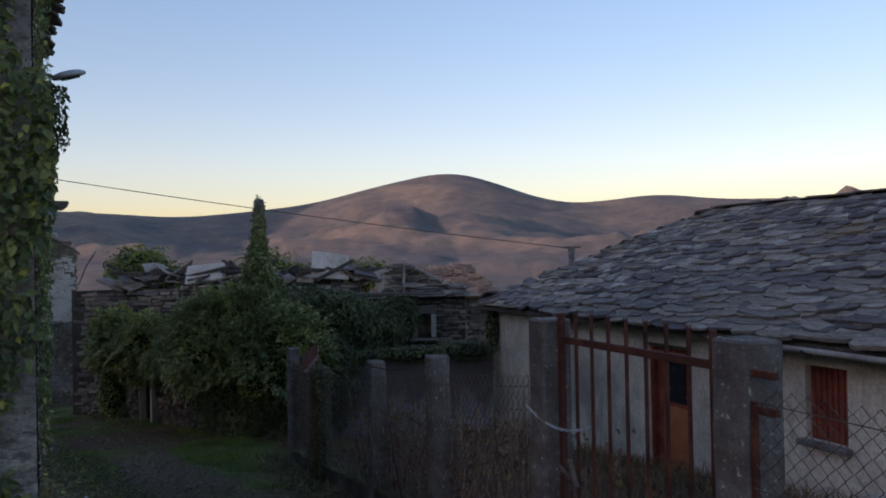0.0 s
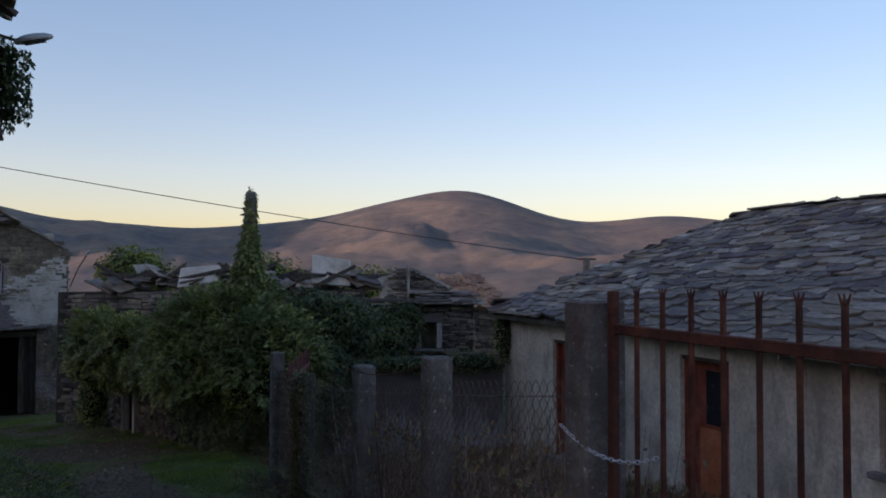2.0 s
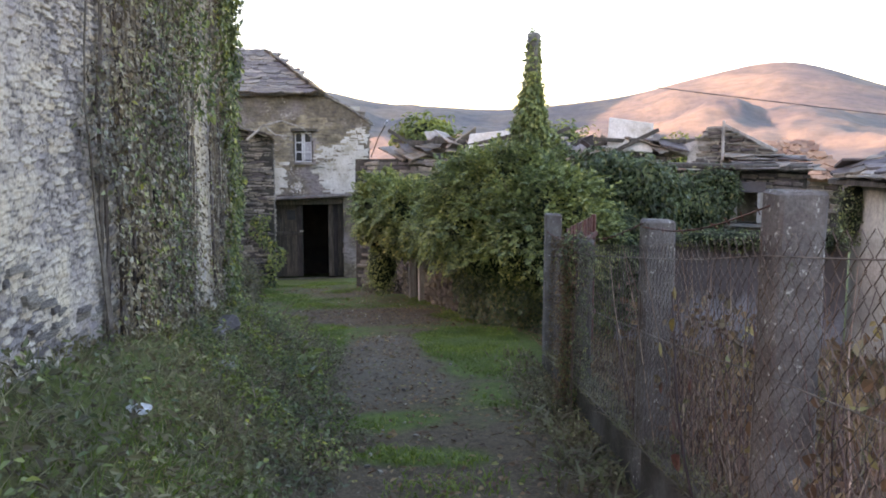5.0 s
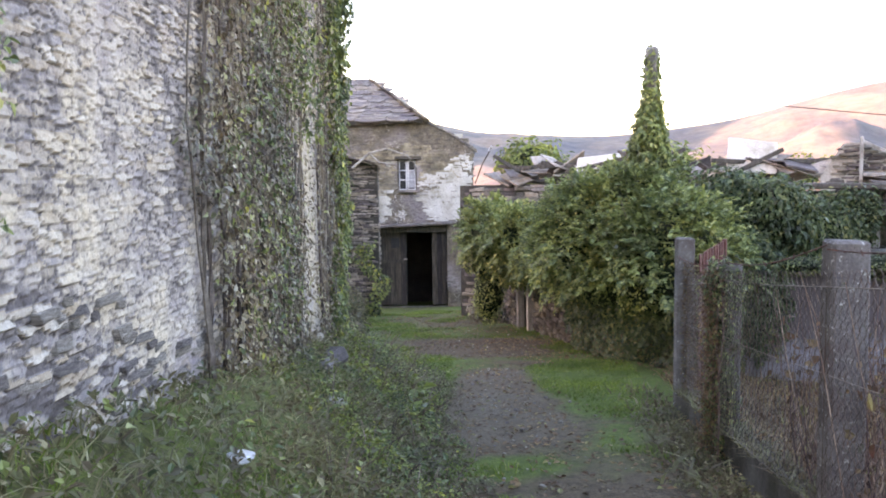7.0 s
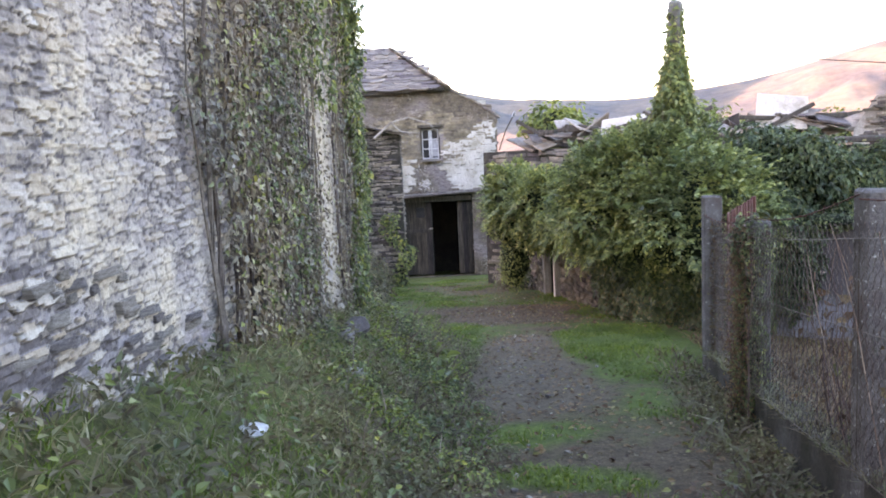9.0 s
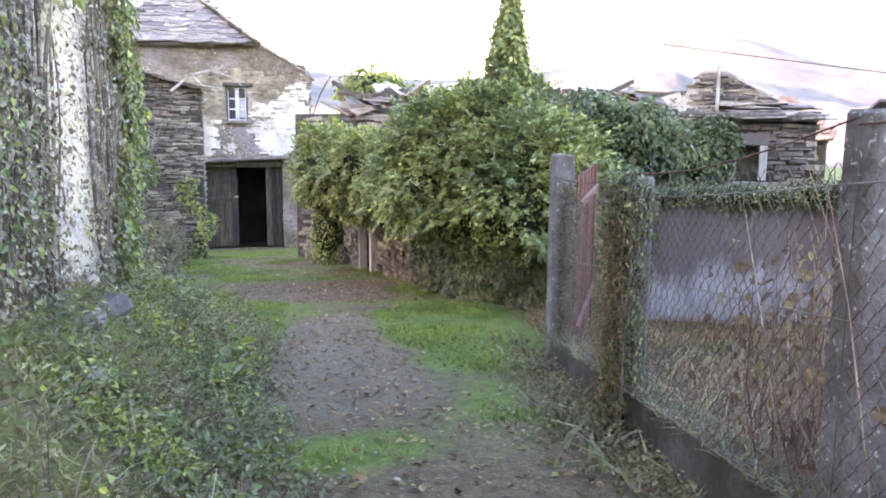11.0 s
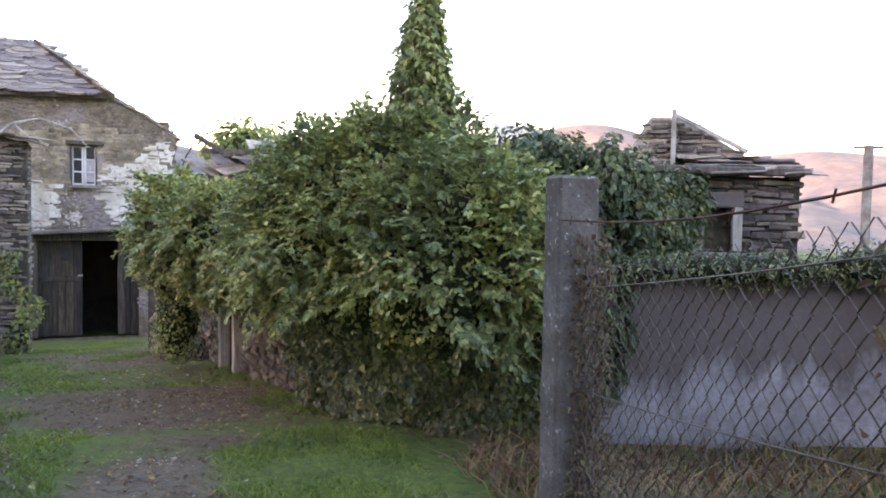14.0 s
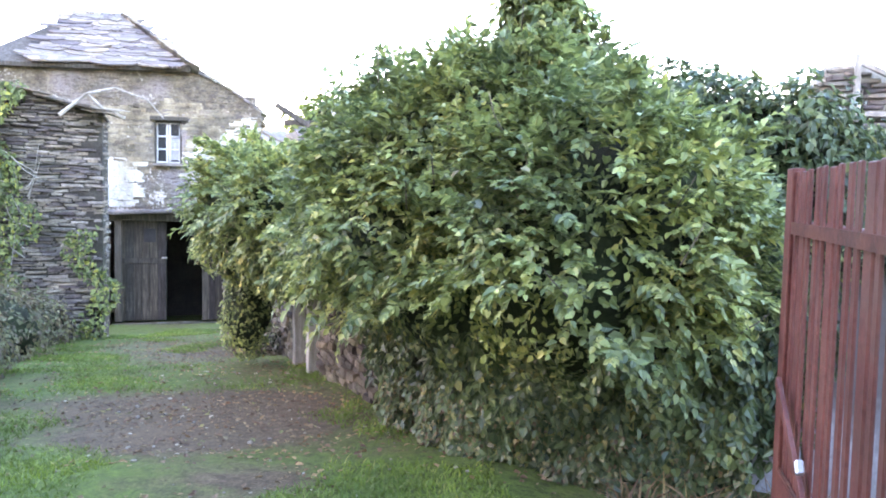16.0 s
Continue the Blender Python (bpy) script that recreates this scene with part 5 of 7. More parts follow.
# ---- rusty gate by the concrete posts ----
def build_gate():
    gate = thing("iron_gate", FENCE(-0.8, 0.1, 0.0), "rust-red iron bar gate chained between concrete posts", "gate")
    a0, a1 = -1.42, -0.14
    for z in (0.97, -0.02):
        part("rail", box(FENCE((a0 + a1) / 2, 0.1, z), (a1 - a0, 0.025, 0.04), FENCE.rot, 0.004), M_RUST, gate)
    for a, w in ((a0, 0.022), (a1, 0.04)):
        part("stile", box(FENCE(a, 0.1, 0.45), (w, 0.035, 1.34), FENCE.rot, 0.004), M_RUST, gate)
    n = 8
    for i in range(1, n):
        a = a0 + (a1 - a0) * i / n
        bar = part("bar", tube_of([FENCE(a, 0.1, -0.28), FENCE(a, 0.1, 1.1 + rng.normal(0, 0.008))], 0.0105, 8), M_RUST, gate)
        for lean in (-0.02, 0.002, 0.022):
            part("spike", tube_of([FENCE(a, 0.1, 1.09), FENCE(a + lean, 0.1, 1.135)], 0.008, 5, 0.002), M_RUST, bar)
    for i in range(n):
        a = a0 + (a1 - a0) * (i + 0.5) / n
        part("short_bar", tube_of([FENCE(a, 0.1, -0.28), FENCE(a, 0.1, 0.12)], 0.009, 6), M_RUST, gate)
    sheet = part("sheet", box(FENCE((a0 + a1) / 2, 0.125, -0.22), (a1 - a0 - 0.04, 0.006, 0.5), FENCE.rot), M_RUST, gate, "rusted sheet below the bars")
    for a, z in ((-1.5, 0.99), (-1.5, 0.05)):
        part("hinge", box(FENCE(a - 0.02, 0.1, z), (0.16, 0.03, 0.03), FENCE.rot, 0.006), M_RUST, gate)
    part("latch", box(FENCE(-0.3, 0.06, 0.24), (0.03, 0.03, 0.16), FENCE.rot @ Matrix.Rotation(0.5, 3, "Y"), 0.004), M_GALV, gate)
    part("latch", box(FENCE(-0.22, 0.06, 0.22), (0.14, 0.02, 0.025), FENCE.rot @ Matrix.Rotation(-0.4, 3, "Y"), 0.004), M_GALV, gate)
    # chain hanging from post to stile
    chain = thing("gate_chain", FENCE(-0.1, -0.02, 0.35), "thin zinc chain looped between gate post and gate", "chain")
    p0, p1 = FENCE(0.09, -0.012, 0.56), FENCE(-0.47, 0.07, 0.53)
    for i in range(24):
        u = (i + 0.5) / 24
        c = p0.lerp(p1, u) - Vector((0, 0, 0.07 * 4 * u * (1 - u)))
        d = ((p1 - p0) + Vector((0, 0, -0.07 * 4 * (1 - 2 * u)))).normalized()
        q = d.to_track_quat("X", "Z").to_matrix() @ Matrix.Rotation(math.pi / 2 * (i % 2), 3, "X")
        pts = [c + q @ Vector((0.0155 * math.cos(w), 0.0075 * math.sin(w), 0)) for w in np.linspace(0, 2 * math.pi, 9)]
        part("link", tube_of(pts, 0.0026, 4), M_CHAIN, chain)
    # stubs on the second post
    br = thing("iron_bracket", FENCE(-1.7, -0.02, 0.7), "rusty hinge pins on the concrete gate post", "bracket")
    part("pin", box(FENCE(-1.79, 0.03, 0.98), (0.12, 0.03, 0.03), FENCE.rot, 0.004), M_RUST, br)
    part("pin", box(FENCE(-1.79, 0.03, 0.84), (0.13, 0.03, 0.03), FENCE.rot, 0.004), M_RUST, br)
    part("strap", box(FENCE(-1.732, 0.03, 0.5), (0.02, 0.03, 0.74), FENCE.rot, 0.004), M_RUST, br)


build_gate()
p = FENCE(-2.02, 0.45, 0)
zg = float(ground_z(p.x, p.y))
tagged(part("leaning_slab", box((p.x, p.y, zg + 0.42), (0.16, 0.05, 0.9), FENCE.rot @ Matrix.Rotation(0.1, 3, "Y"), 0.015, 0.02), M_PALEWOOD, None), "pale board leaning behind the gate post", "board")


# ---- yard wall, ruin and debris ----
YW = Face((-2.7, 16.5), (1, 0), (0, -1))
yard = tagged(part("yard_wall", wall_with_holes(YW, [(0, -2.7), (3.75, -2.7), (3.75, -0.48), (0, -0.52)], [], -0.22, 0), M_GREYWALL, None), "grey cement-rendered yard wall with damp streaks", "wall", kind="structure")

RUIN = Face((-4.6, 19.5), (1, 0), (0, -1))


def stone_building(name, face, outline, holes, thick, label, course=0.07, length=0.28, seed=50, category="ruin", mat=None, proud=(-0.02, 0.05), mortar=None):
    t = thing(name, face(outline[0][0], -thick / 2, outline[0][1]), label, category)
    part("wall", wall_with_holes(face, outline, holes, -thick, -0.03), mortar or M_JOINT, t)
    top = sorted(outline, key=lambda p: p[1])[len(outline) // 2:]
    top.sort()
    zt = lambda a: float(np.interp(a, [p[0] for p in top], [p[1] for p in top]))
    amin, amax = min(p[0] for p in outline), max(p[0] for p in outline)
    zmin, zmax = min(p[1] for p in outline), max(p[1] for p in outline)
    skip = lambda a, z: z > zt(a) - course / 2 or any(h[0] - 0.1 < a < h[1] + 0.1 and h[2] - 0.03 < z < h[3] + 0.03 for h in holes)
    st = courses(amin, amax, zmin, zmax, course, length, skip, seed)
    tagged(part("stonework", stones_mesh("stonework", face, st, mat or M_SCHIST, proud, 0.16, seed), None, t, "thin grey-brown schist courses"), kind="stuff")
    return t


def loose_slabs(parent, places, mat, name="slab"):
    for (x, y, z), (w, d, h), (rx, ry, rz) in places:
        part(name, box((x, y, z), (w, d, h), Euler((rx, ry, rz)).to_matrix(), 0.012, 0.02), mat, parent)


def build_ruin():
    ruin = stone_building("ruined_shed", RUIN, [(0, -3.2), (5.2, -3.2), (5.2, 0.5), (0, 0.5)], [(4.0, 4.42, -0.45, 0.1)], 0.5, "ruined schist shed with a collapsed slab roof", 0.055, 0.26, 51)
    side = Face((0.6, 19.5), (0, 1), (1, 0))
    part("wall", slab(side, [(0.5, -3.2), (4.5, -3.2), (4.5, 0.5), (0.5, 0.5)], -0.5, -0.03), M_MORTAR, ruin)
    tagged(part("stonework", stones_mesh("stonework", side, courses(0, 4.4, -2.6, 0.48, 0.06, 0.26, None, 52), M_SCHIST, (-0.02, 0.05), 0.16, 52), None, ruin), kind="stuff")
    win = part("window", box(RUIN(4.21, -0.3, -0.17), (0.4, 0.02, 0.54), RUIN.rot), M_MOSSY, ruin, "small glassless window")
    for a in (3.98, 4.44):
        part("window_frame", box(RUIN(a, 0.04, -0.17), (0.12, 0.14, 0.56), RUIN.rot, 0.01), M_PALEWOOD, win, "bleached jamb")
    part("lintel", box(RUIN(4.2, 0.03, 0.2), (0.62, 0.12, 0.2), RUIN.rot, 0.015, 0.01), M_GREYWALL, ruin)
    part("window_sill", box(RUIN(4.2, 0.05, -0.5), (0.7, 0.2, 0.06), RUIN.rot, 0.01), M_CONCRETE, ruin)
    # eave timbers and slabs
    part("eave_beam", box(RUIN(3.1, 0.08, 0.6), (4.2, 0.3, 0.1), RUIN.rot @ Matrix.Rotation(0.02, 3, "Y"), 0.02, 0.02), M_WOOD, ruin, "rotten dark eave timber")
    r = np.random.default_rng(53)
    places = []
    for i in range(46):
        lvl = i % 5
        places.append((tuple(RUIN(r.uniform(4.1, 5.3) - lvl * 0.06, 0.15 - lvl * 0.16 - r.uniform(0, 0.3), 0.54 + lvl * 0.055 + r.uniform(0, 0.02))), (r.uniform(0.3, 0.6), r.uniform(0.3, 0.5), r.uniform(0.02, 0.035)), (r.normal(0.05, 0.04), r.normal(0, 0.04), r.uniform(-0.3, 0.3))))
    loose_slabs(ruin, places, M_SLATE_PIECE)
    # stump of the gable with its pale post and leaning rafter
    gable = Face((-1.55, 20.3), (1, 0), (0, -1))
    part("wall", wall_with_holes(gable, [(0, 0.1), (1.7, 0.1), (1.7, 0.78), (0.75, 1.36), (0.35, 1.34), (0, 0.75)], [], -0.4, -0.03), M_MORTAR, ruin)
    sk = lambda a, z: z > float(np.interp(a, [0, 0.35, 0.75, 1.7], [0.75, 1.36, 1.38, 0.8])) - 0.02
    tagged(part("stonework", stones_mesh("stonework", gable, courses(0.1, 1.68, 0.2, 1.3, 0.04, 0.22, sk, 54), M_SCHIST, (-0.02, 0.06), 0.2, 54), None, ruin), kind="stuff")
    part("post", box(gable(0.66, 0.1, 1.0), (0.06, 0.06, 0.9), gable.rot, 0.008), M_PALEWOOD, ruin, "pale upright timber")
    part("rafter", box(gable(1.15, 0.1, 1.12), (1.1, 0.05, 0.06), gable.rot @ Matrix.Rotation(0.48, 3, "Y"), 0.008), M_PALEWOOD, ruin, "pale leaning rafter")
    return ruin


build_ruin()


# ---- house at the end of the lane ----
END = Face((-15.67, 29.0), (0.866, 0.5), (0.5, -0.866))


def build_end_house():
    holes = [(-1.44, 1.48, -4.6, -0.8), (-0.29, 0.41, 0.47, 1.6)]
    out = [(-4.6, -4.6), (2.45, -4.6), (2.45, 1.95), (1.9, 2.4), (0.6, 3.0), (-4.6, 2.95)]
    h = stone_building("end_house", END, out, holes, 0.5, "old stone house with flaking whitewash, small window and dark barn door", 0.06, 0.19, 61, "house", M_TAN_STONE, (-0.03, 0.004), M_TAN_MORTAR)
    right = Face(END(2.45, 0, 0)[:2], (-END.n)[:2], END.d[:2])
    part("wall", slab(right, [(0.5, -5), (7, -5), (7, 1.95), (0.5, 1.95)], -0.5, -0.002), M_MORTAR, h)
    part("wall", slab(Face(END(-4.6, -7, 0)[:2], END.d[:2], (-END.n)[:2]), [(0, -5), (7, -5), (7, 2.9), (0, 2.9)], -0.4, 0), M_MORTAR, h)
    part("wall", slab(Face(END(-4.6, 0, 0)[:2], (-END.n)[:2], (-END.d)[:2]), [(0.5, -5), (7, -5), (7, 2.9), (0.5, 2.9)], -0.4, -0.002), M_MORTAR, h)
    # stones that still carry their whitewash or ochre plaster
    def inside(poly, a, z):
        hit = False
        for (a0, z0), (a1, z1) in zip(poly, poly[1:] + poly[:1]):
            if (z0 > z) != (z1 > z) and a < a0 + (z - z0) * (a1 - a0) / (z1 - z0):
                hit = not hit
        return hit

    def coated(poly, mat, label, seed, proud):
        ragged = lambda a, z: not inside(poly, a + 0.22 * noise.noise(Vector((a * 3, z * 5, 1))), z + 0.16 * noise.noise(Vector((a * 3, z * 5, 7)))) or any(q[0] - 0.14 < a < q[1] + 0.14 and q[2] - 0.05 < z < q[3] + 0.05 for q in holes)
        tagged(part("stonework", stones_mesh("stonework", END, [(a, z, ll * 1.2, hh * 1.7) for a, z, ll, hh in courses(-2.3, 2.4, -0.75, 2.6, 0.055, 0.24, ragged, seed)], mat, proud, 0.16, seed, 0.02), None, h, label), kind="stuff")
    coated([(-2.2, 0.35), (-0.4, 0.3), (0.6, 0.4), (2.4, 1.2), (2.4, 1.75), (1.5, 1.75), (0.6, 2.1), (-0.6, 2.05), (-2.2, 1.7)], M_OCHRE, "stones under thin ochre plaster", 64, (-0.004, 0.012))
    coated([(0.44, 0.95), (0.5, 0.05), (0.95, -0.6), (2.45, -0.75), (2.45, 1.85), (1.9, 1.68), (1.35, 1.3)], M_LIME, "stones under flaking whitewash", 65, (0.004, 0.011))
    coated([(-2.1, -0.72), (-0.72, -0.7), (-0.62, 0.1), (-0.5, 0.42), (-1.2, 0.6), (-2.1, 0.45)], M_LIME, "stones under flaking whitewash", 66, (0.004, 0.011))
    # lintel, window
    part("lintel", box(END(-0.55, 0.08, -0.78), (1.95, 0.4, 0.13), END.rot @ Matrix.Rotation(-0.03, 3, "Y"), 0.03, 0.02), M_STONE_PIECE, h, "long pale stone lintel")
    part("lintel", box(END(1.05, 0.06, -0.71), (1.4, 0.36, 0.1), END.rot @ Matrix.Rotation(-0.05, 3, "Y"), 0.03, 0.02), M_STONE_PIECE, h, "long pale stone lintel")
    part("lintel_beam", box(END(0.02, -0.2, -0.93), (2.9, 0.25, 0.2), END.rot, 0.015, 0.01), M_WOOD, h, "dark timber beam over the door")
    win = part("window", box(END(0.095, -0.22, 1.05), (0.66, 0.02, 1.08), END.rot), M_GLASS, h, "six-paned window with white frame")
    for a, w in ((-0.265, 0.05), (0.385, 0.05)):
        part("window_frame", box(END(a, -0.1, 1.035), (w, 0.1, 1.1), END.rot, 0.005), M_WOOD, win, "dark outer frame")
    for a, w in ((-0.215, 0.035), (0.03, 0.05), (0.095, 0.06), (0.345, 0.04)):
        part("casement_stile", box(END(a, -0.18, 1.04), (w, 0.04, 1.06), END.rot, 0.005), M_WHITEFRAME, win)
    for z in (0.53, 0.87, 1.21, 1.56):
        for a, w in ((-0.095, 0.22), (0.22, 0.22)):
            part("glazing_bar", box(END(a, -0.178, z), (w, 0.03, 0.04), END.rot, 0.004), M_WHITEFRAME, win)
    part("curtain", box(END(0.22, -0.205, 0.9), (0.22, 0.008, 0.62), END.rot), M_CURTAIN, win, "pale curtain behind the panes")
    part("window_sill", box(END(0.095, 0.05, 0.46), (0.8, 0.2, 0.08), END.rot, 0.01), M_STONE_PIECE, h)
    part("lintel", box(END(0.095, 0.03, 1.66), (0.95, 0.14, 0.1), END.rot, 0.01), M_WOOD, h)
    # barn door: closed leaf of boards with a hatch, narrow leaf, dark gap between
    zb = -3.72
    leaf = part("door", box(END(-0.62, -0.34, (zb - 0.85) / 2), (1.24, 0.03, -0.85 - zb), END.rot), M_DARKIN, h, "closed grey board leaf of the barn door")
    for i in range(6):
        a = -1.14 + i * 0.205
        part("board", box(END(a, -0.3, (zb - 0.85) / 2 + rng.normal(0, 0.01)), (0.195, 0.04, -0.85 - zb - 0.04), END.rot, 0.006), M_DARKWOOD, leaf)
    part("hatch", box(END(-0.42, -0.262, -1.42), (0.3, 0.03, 0.36), END.rot), M_WIRE, leaf, "small dark square hatch")
    part("cross_board", box(END(-0.62, -0.268, -2.1), (1.2, 0.03, 0.14), END.rot, 0.006), M_DARKWOOD, leaf)
    part("handle", box(END(-0.05, -0.25, -2.02), (0.14, 0.05, 0.05), END.rot, 0.01), M_PALEWOOD, leaf)
    part("door_post", box(END(-1.2, -0.2, (zb - 0.8) / 2), (0.17, 0.2, -0.8 - zb), END.rot, 0.012), M_WOOD, h, "grey door post")
    side = part("door", box(END(1.19, -0.3, (zb - 0.85) / 2), (0.54, 0.05, -0.85 - zb), END.rot, 0.006), M_DARKWOOD, h, "narrow fixed leaf")
    for i in range(3):
        part("board", box(END(1.01 + i * 0.18, -0.255, (zb - 0.85) / 2), (0.17, 0.03, -0.9 - zb), END.rot, 0.006), M_DARKWOOD, side)
    part("threshold", box(END(0.1, -0.2, zb - 0.24), (2.9, 0.5, 0.4), END.rot, 0.03, 0.02), M_MOSSY, h)
    # sheet closing the room, coloured near-black in place of shade
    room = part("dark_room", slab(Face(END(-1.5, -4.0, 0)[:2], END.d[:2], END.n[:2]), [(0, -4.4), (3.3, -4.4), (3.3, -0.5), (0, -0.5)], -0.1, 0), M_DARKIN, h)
    # roof
    eave = END(-3.15, 0.3, 2.92)
    up = -END.n * 2.7 + Vector((0, 0, 1.75))
    H = up.length
    front = Slope(eave, END.d, up)
    part("roof", prism([END(-3.1, 0.25, 2.9), END(0.65, 0.25, 2.98), END(-1.25, -2.4, 4.55), END(-2.9, -2.4, 4.53)], 0.1), M_WOOD, h, "roof boarding")
    slate_roof(front, 3.9, H, lambda a, b: 0.08 * b < a < 3.85 - 1.75 * b / H, h, M_SLATE_PIECE, M_SLATE, lambda a, b: True, seed=62, w=0.6, step=0.12, label="thick wavering roof slates")
    part("roof", prism([END(0.65, -0.45, 2.9), END(2.4, -0.45, 1.9), END(2.55, -7, 1.9), END(-1.25, -7, 4.3), END(-1.25, -2.4, 4.55)], 0.1), M_WOOD, h)
    side = Slope(END(2.5, -0.42, 1.93), -END.n, END.d * -3.85 + Vector((0, 0, 2.35)))
    slate_roof(side, 7.2, 4.5, lambda a, b: a > max(0.0, (b - 2.2) * 1.2), h, M_SLATE_PIECE, M_SLATE, lambda a, b: False, seed=63, w=0.6, step=0.13)
    part("roof", prism([END(-4.6, -7, 2.9), END(-4.6, 0.2, 2.9), END(-3.1, 0.2, 2.9), END(-2.9, -2.4, 4.48), END(-1.25, -2.4, 4.48), END(-1.25, -7, 4.25)], 0.1), M_WOOD, h)
    for i in range(18):
        u = i / 17
        p = END(0.68, 0.2, 2.97).lerp(END(-1.22, -2.35, 4.56), u) + Vector((0, 0, 0.03))
        part("hip_slab", box(p, (0.42, 0.5, 0.03), END.rot @ Matrix.Rotation(0.45, 3, "Y") @ Matrix.Rotation(0.35, 3, "X"), 0.008, 0.012), M_STONE_PIECE, h)
    # verge slabs stepping down the facade's shoulder
    for i in range(14):
        u = i / 13
        part("verge_slab", box(END(0.55 + 1.9 * u, -0.16, 2.98 - 1.05 * u - 0.12 * math.sin(math.pi * u) + 0.12 * math.sin(math.pi * u) * 2), (0.36, 0.42, 0.035), END.rot @ Matrix.Rotation(0.5, 3, "Y"), 0.008, 0.01), M_STONE_PIECE, h)


def prism(points, thick):
    """A flat slab with the given top outline."""
    bm = bmesh.new()
    t = [bm.verts.new(p) for p in points]
    b = [bm.verts.new(Vector(p) - Vector((0, 0, thick))) for p in points]
    bm.faces.new(t)
    bm.faces.new(b[::-1])
    for i in range(len(t)):
        j = (i + 1) % len(t)
        bm.faces.new((t[i], b[i], b[j], t[j]))
    bmesh.ops.recalc_face_normals(bm, faces=bm.faces[:])
    return bm


build_end_house()

# broken wall end in front of it
BUTT = Face((-14.85, 23.36), (0.866, 0.5), (0.5, -0.866))
stub = stone_building("broken_wall", BUTT, [(-3.5, -4.2), (1.4, -4.2), (1.4, 1.25), (0.2, 1.6), (-3.5, 1.8)], [], 0.7, "broken end of a thin-coursed schist wall", 0.045, 0.3, 71, "wall")
side = Face(BUTT(1.4, 0, 0)[:2], (-BUTT.n)[:2], BUTT.d[:2])
tagged(part("stonework", stones_mesh("stonework", side, courses(0, 0.7, -4.0, 1.25, 0.045, 0.28, None, 72), M_SCHIST, (-0.02, 0.05), 0.16, 72), None, stub), kind="stuff")
rs = np.random.default_rng(73)
loose_slabs(stub, [(tuple(BUTT(1.45 - i * 0.16, 0.05 - rs.uniform(0, 0.3), 1.3 + i * 0.04 + rs.uniform(0, 0.03))), (rs.uniform(0.5, 0.9), rs.uniform(0.4, 0.6), 0.035), (rs.normal(0, 0.03), 0.2 + rs.normal(0, 0.03), 0.5 + rs.normal(0, 0.1))) for i in range(14)], M_SLATE_PIECE)

# ---- low lane-side wall under the big bush ----
LW = Face((-3.25, 15.06), (-0.62, 0.785), (-0.785, -0.62))
low = stone_building("lane_wall", LW, [(2.2, -3.2), (5.0, -3.4), (11.0, -4.3), (11.0, -1.0), (5.0, -0.5), (2.2, -0.4)], [(6.05, 6.95, -3.6, -0.85)], 0.45, "overgrown schist wall with timber door posts", 0.075, 0.22, 81, "wall", M_MOSSY)
for a, w in ((6.08, 0.12), (6.92, 0.14)):
    part("door_post", box(LW(a, 0.03, -1.7), (w, 0.16, 1.75), LW.rot @ Matrix.Rotation(0.03, 3, "Y"), 0.012), M_PALEWOOD, low, "bleached door post")
leaf = part("door", box(LW(6.5, -0.2, -1.75), (0.72, 0.04, 1.8), LW.rot, 0.006), M_WOOD, low)
for i in range(4):
    part("board", box(LW(6.24 + i * 0.175, -0.165, -1.75), (0.165, 0.03, 1.76), LW.rot, 0.006), M_DARKWOOD, leaf)
# unseen backing added behind the wall, its dark colour standing for shade
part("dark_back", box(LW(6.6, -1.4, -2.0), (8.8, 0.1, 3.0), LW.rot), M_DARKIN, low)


# ---- the great bush and its climber ----
def surface_points(lobes, count, seed, push=0.12):
    """Points over the outer skin of overlapping lobes, gathered in clumps."""
    r = np.random.default_rng(seed)
    L = np.array(lobes)
    area = (L[:, 3] * L[:, 4] + L[:, 4] * L[:, 5] + L[:, 3] * L[:, 5])
    idx = r.choice(len(L), count, p=area / area.sum())
    u = r.normal(0, 1, (count, 3))
    u /= np.linalg.norm(u, axis=1)[:, None]
    c, s = L[idx, :3], L[idx, 3:]
    lump = np.array([noise.noise(Vector(v) * 3.2 + Vector((k * 7.0, 0, 0))) for v, k in zip(u.tolist(), idx.tolist())])
    rad = 1 + 0.42 * np.maximum(lump, -0.55) + r.uniform(-0.16, 0.06, count)
    p = c + u * s * rad[:, None]
    n = u / s
    n /= np.linalg.norm(n, axis=1)[:, None]
    keep = np.ones(count, bool)
    for k, row in enumerate(L):
        q = (p - row[:3]) / row[3:]
        keep &= ~(((q ** 2).sum(1) < 0.72) & (idx != k))
    keep &= p[:, 2] > ground_z(p[:, 0], p[:, 1]) + 0.02
    return p[keep], n[keep]


def core_mesh(lobes, shrink, mat):
    bm = bmesh.new()
    for x, y, z, a, b, c in lobes:
        vs = bmesh.ops.create_icosphere(bm, subdivisions=3, radius=1.0)["verts"]
        for v in vs:
            k = 1 + 0.25 * noise.noise(v.co * 2.5 + Vector((x, y, z)))
            v.co = Vector((x + v.co.x * a * shrink * k, y + v.co.y * b * shrink * k, z + v.co.z * c * shrink * k))
    return bm


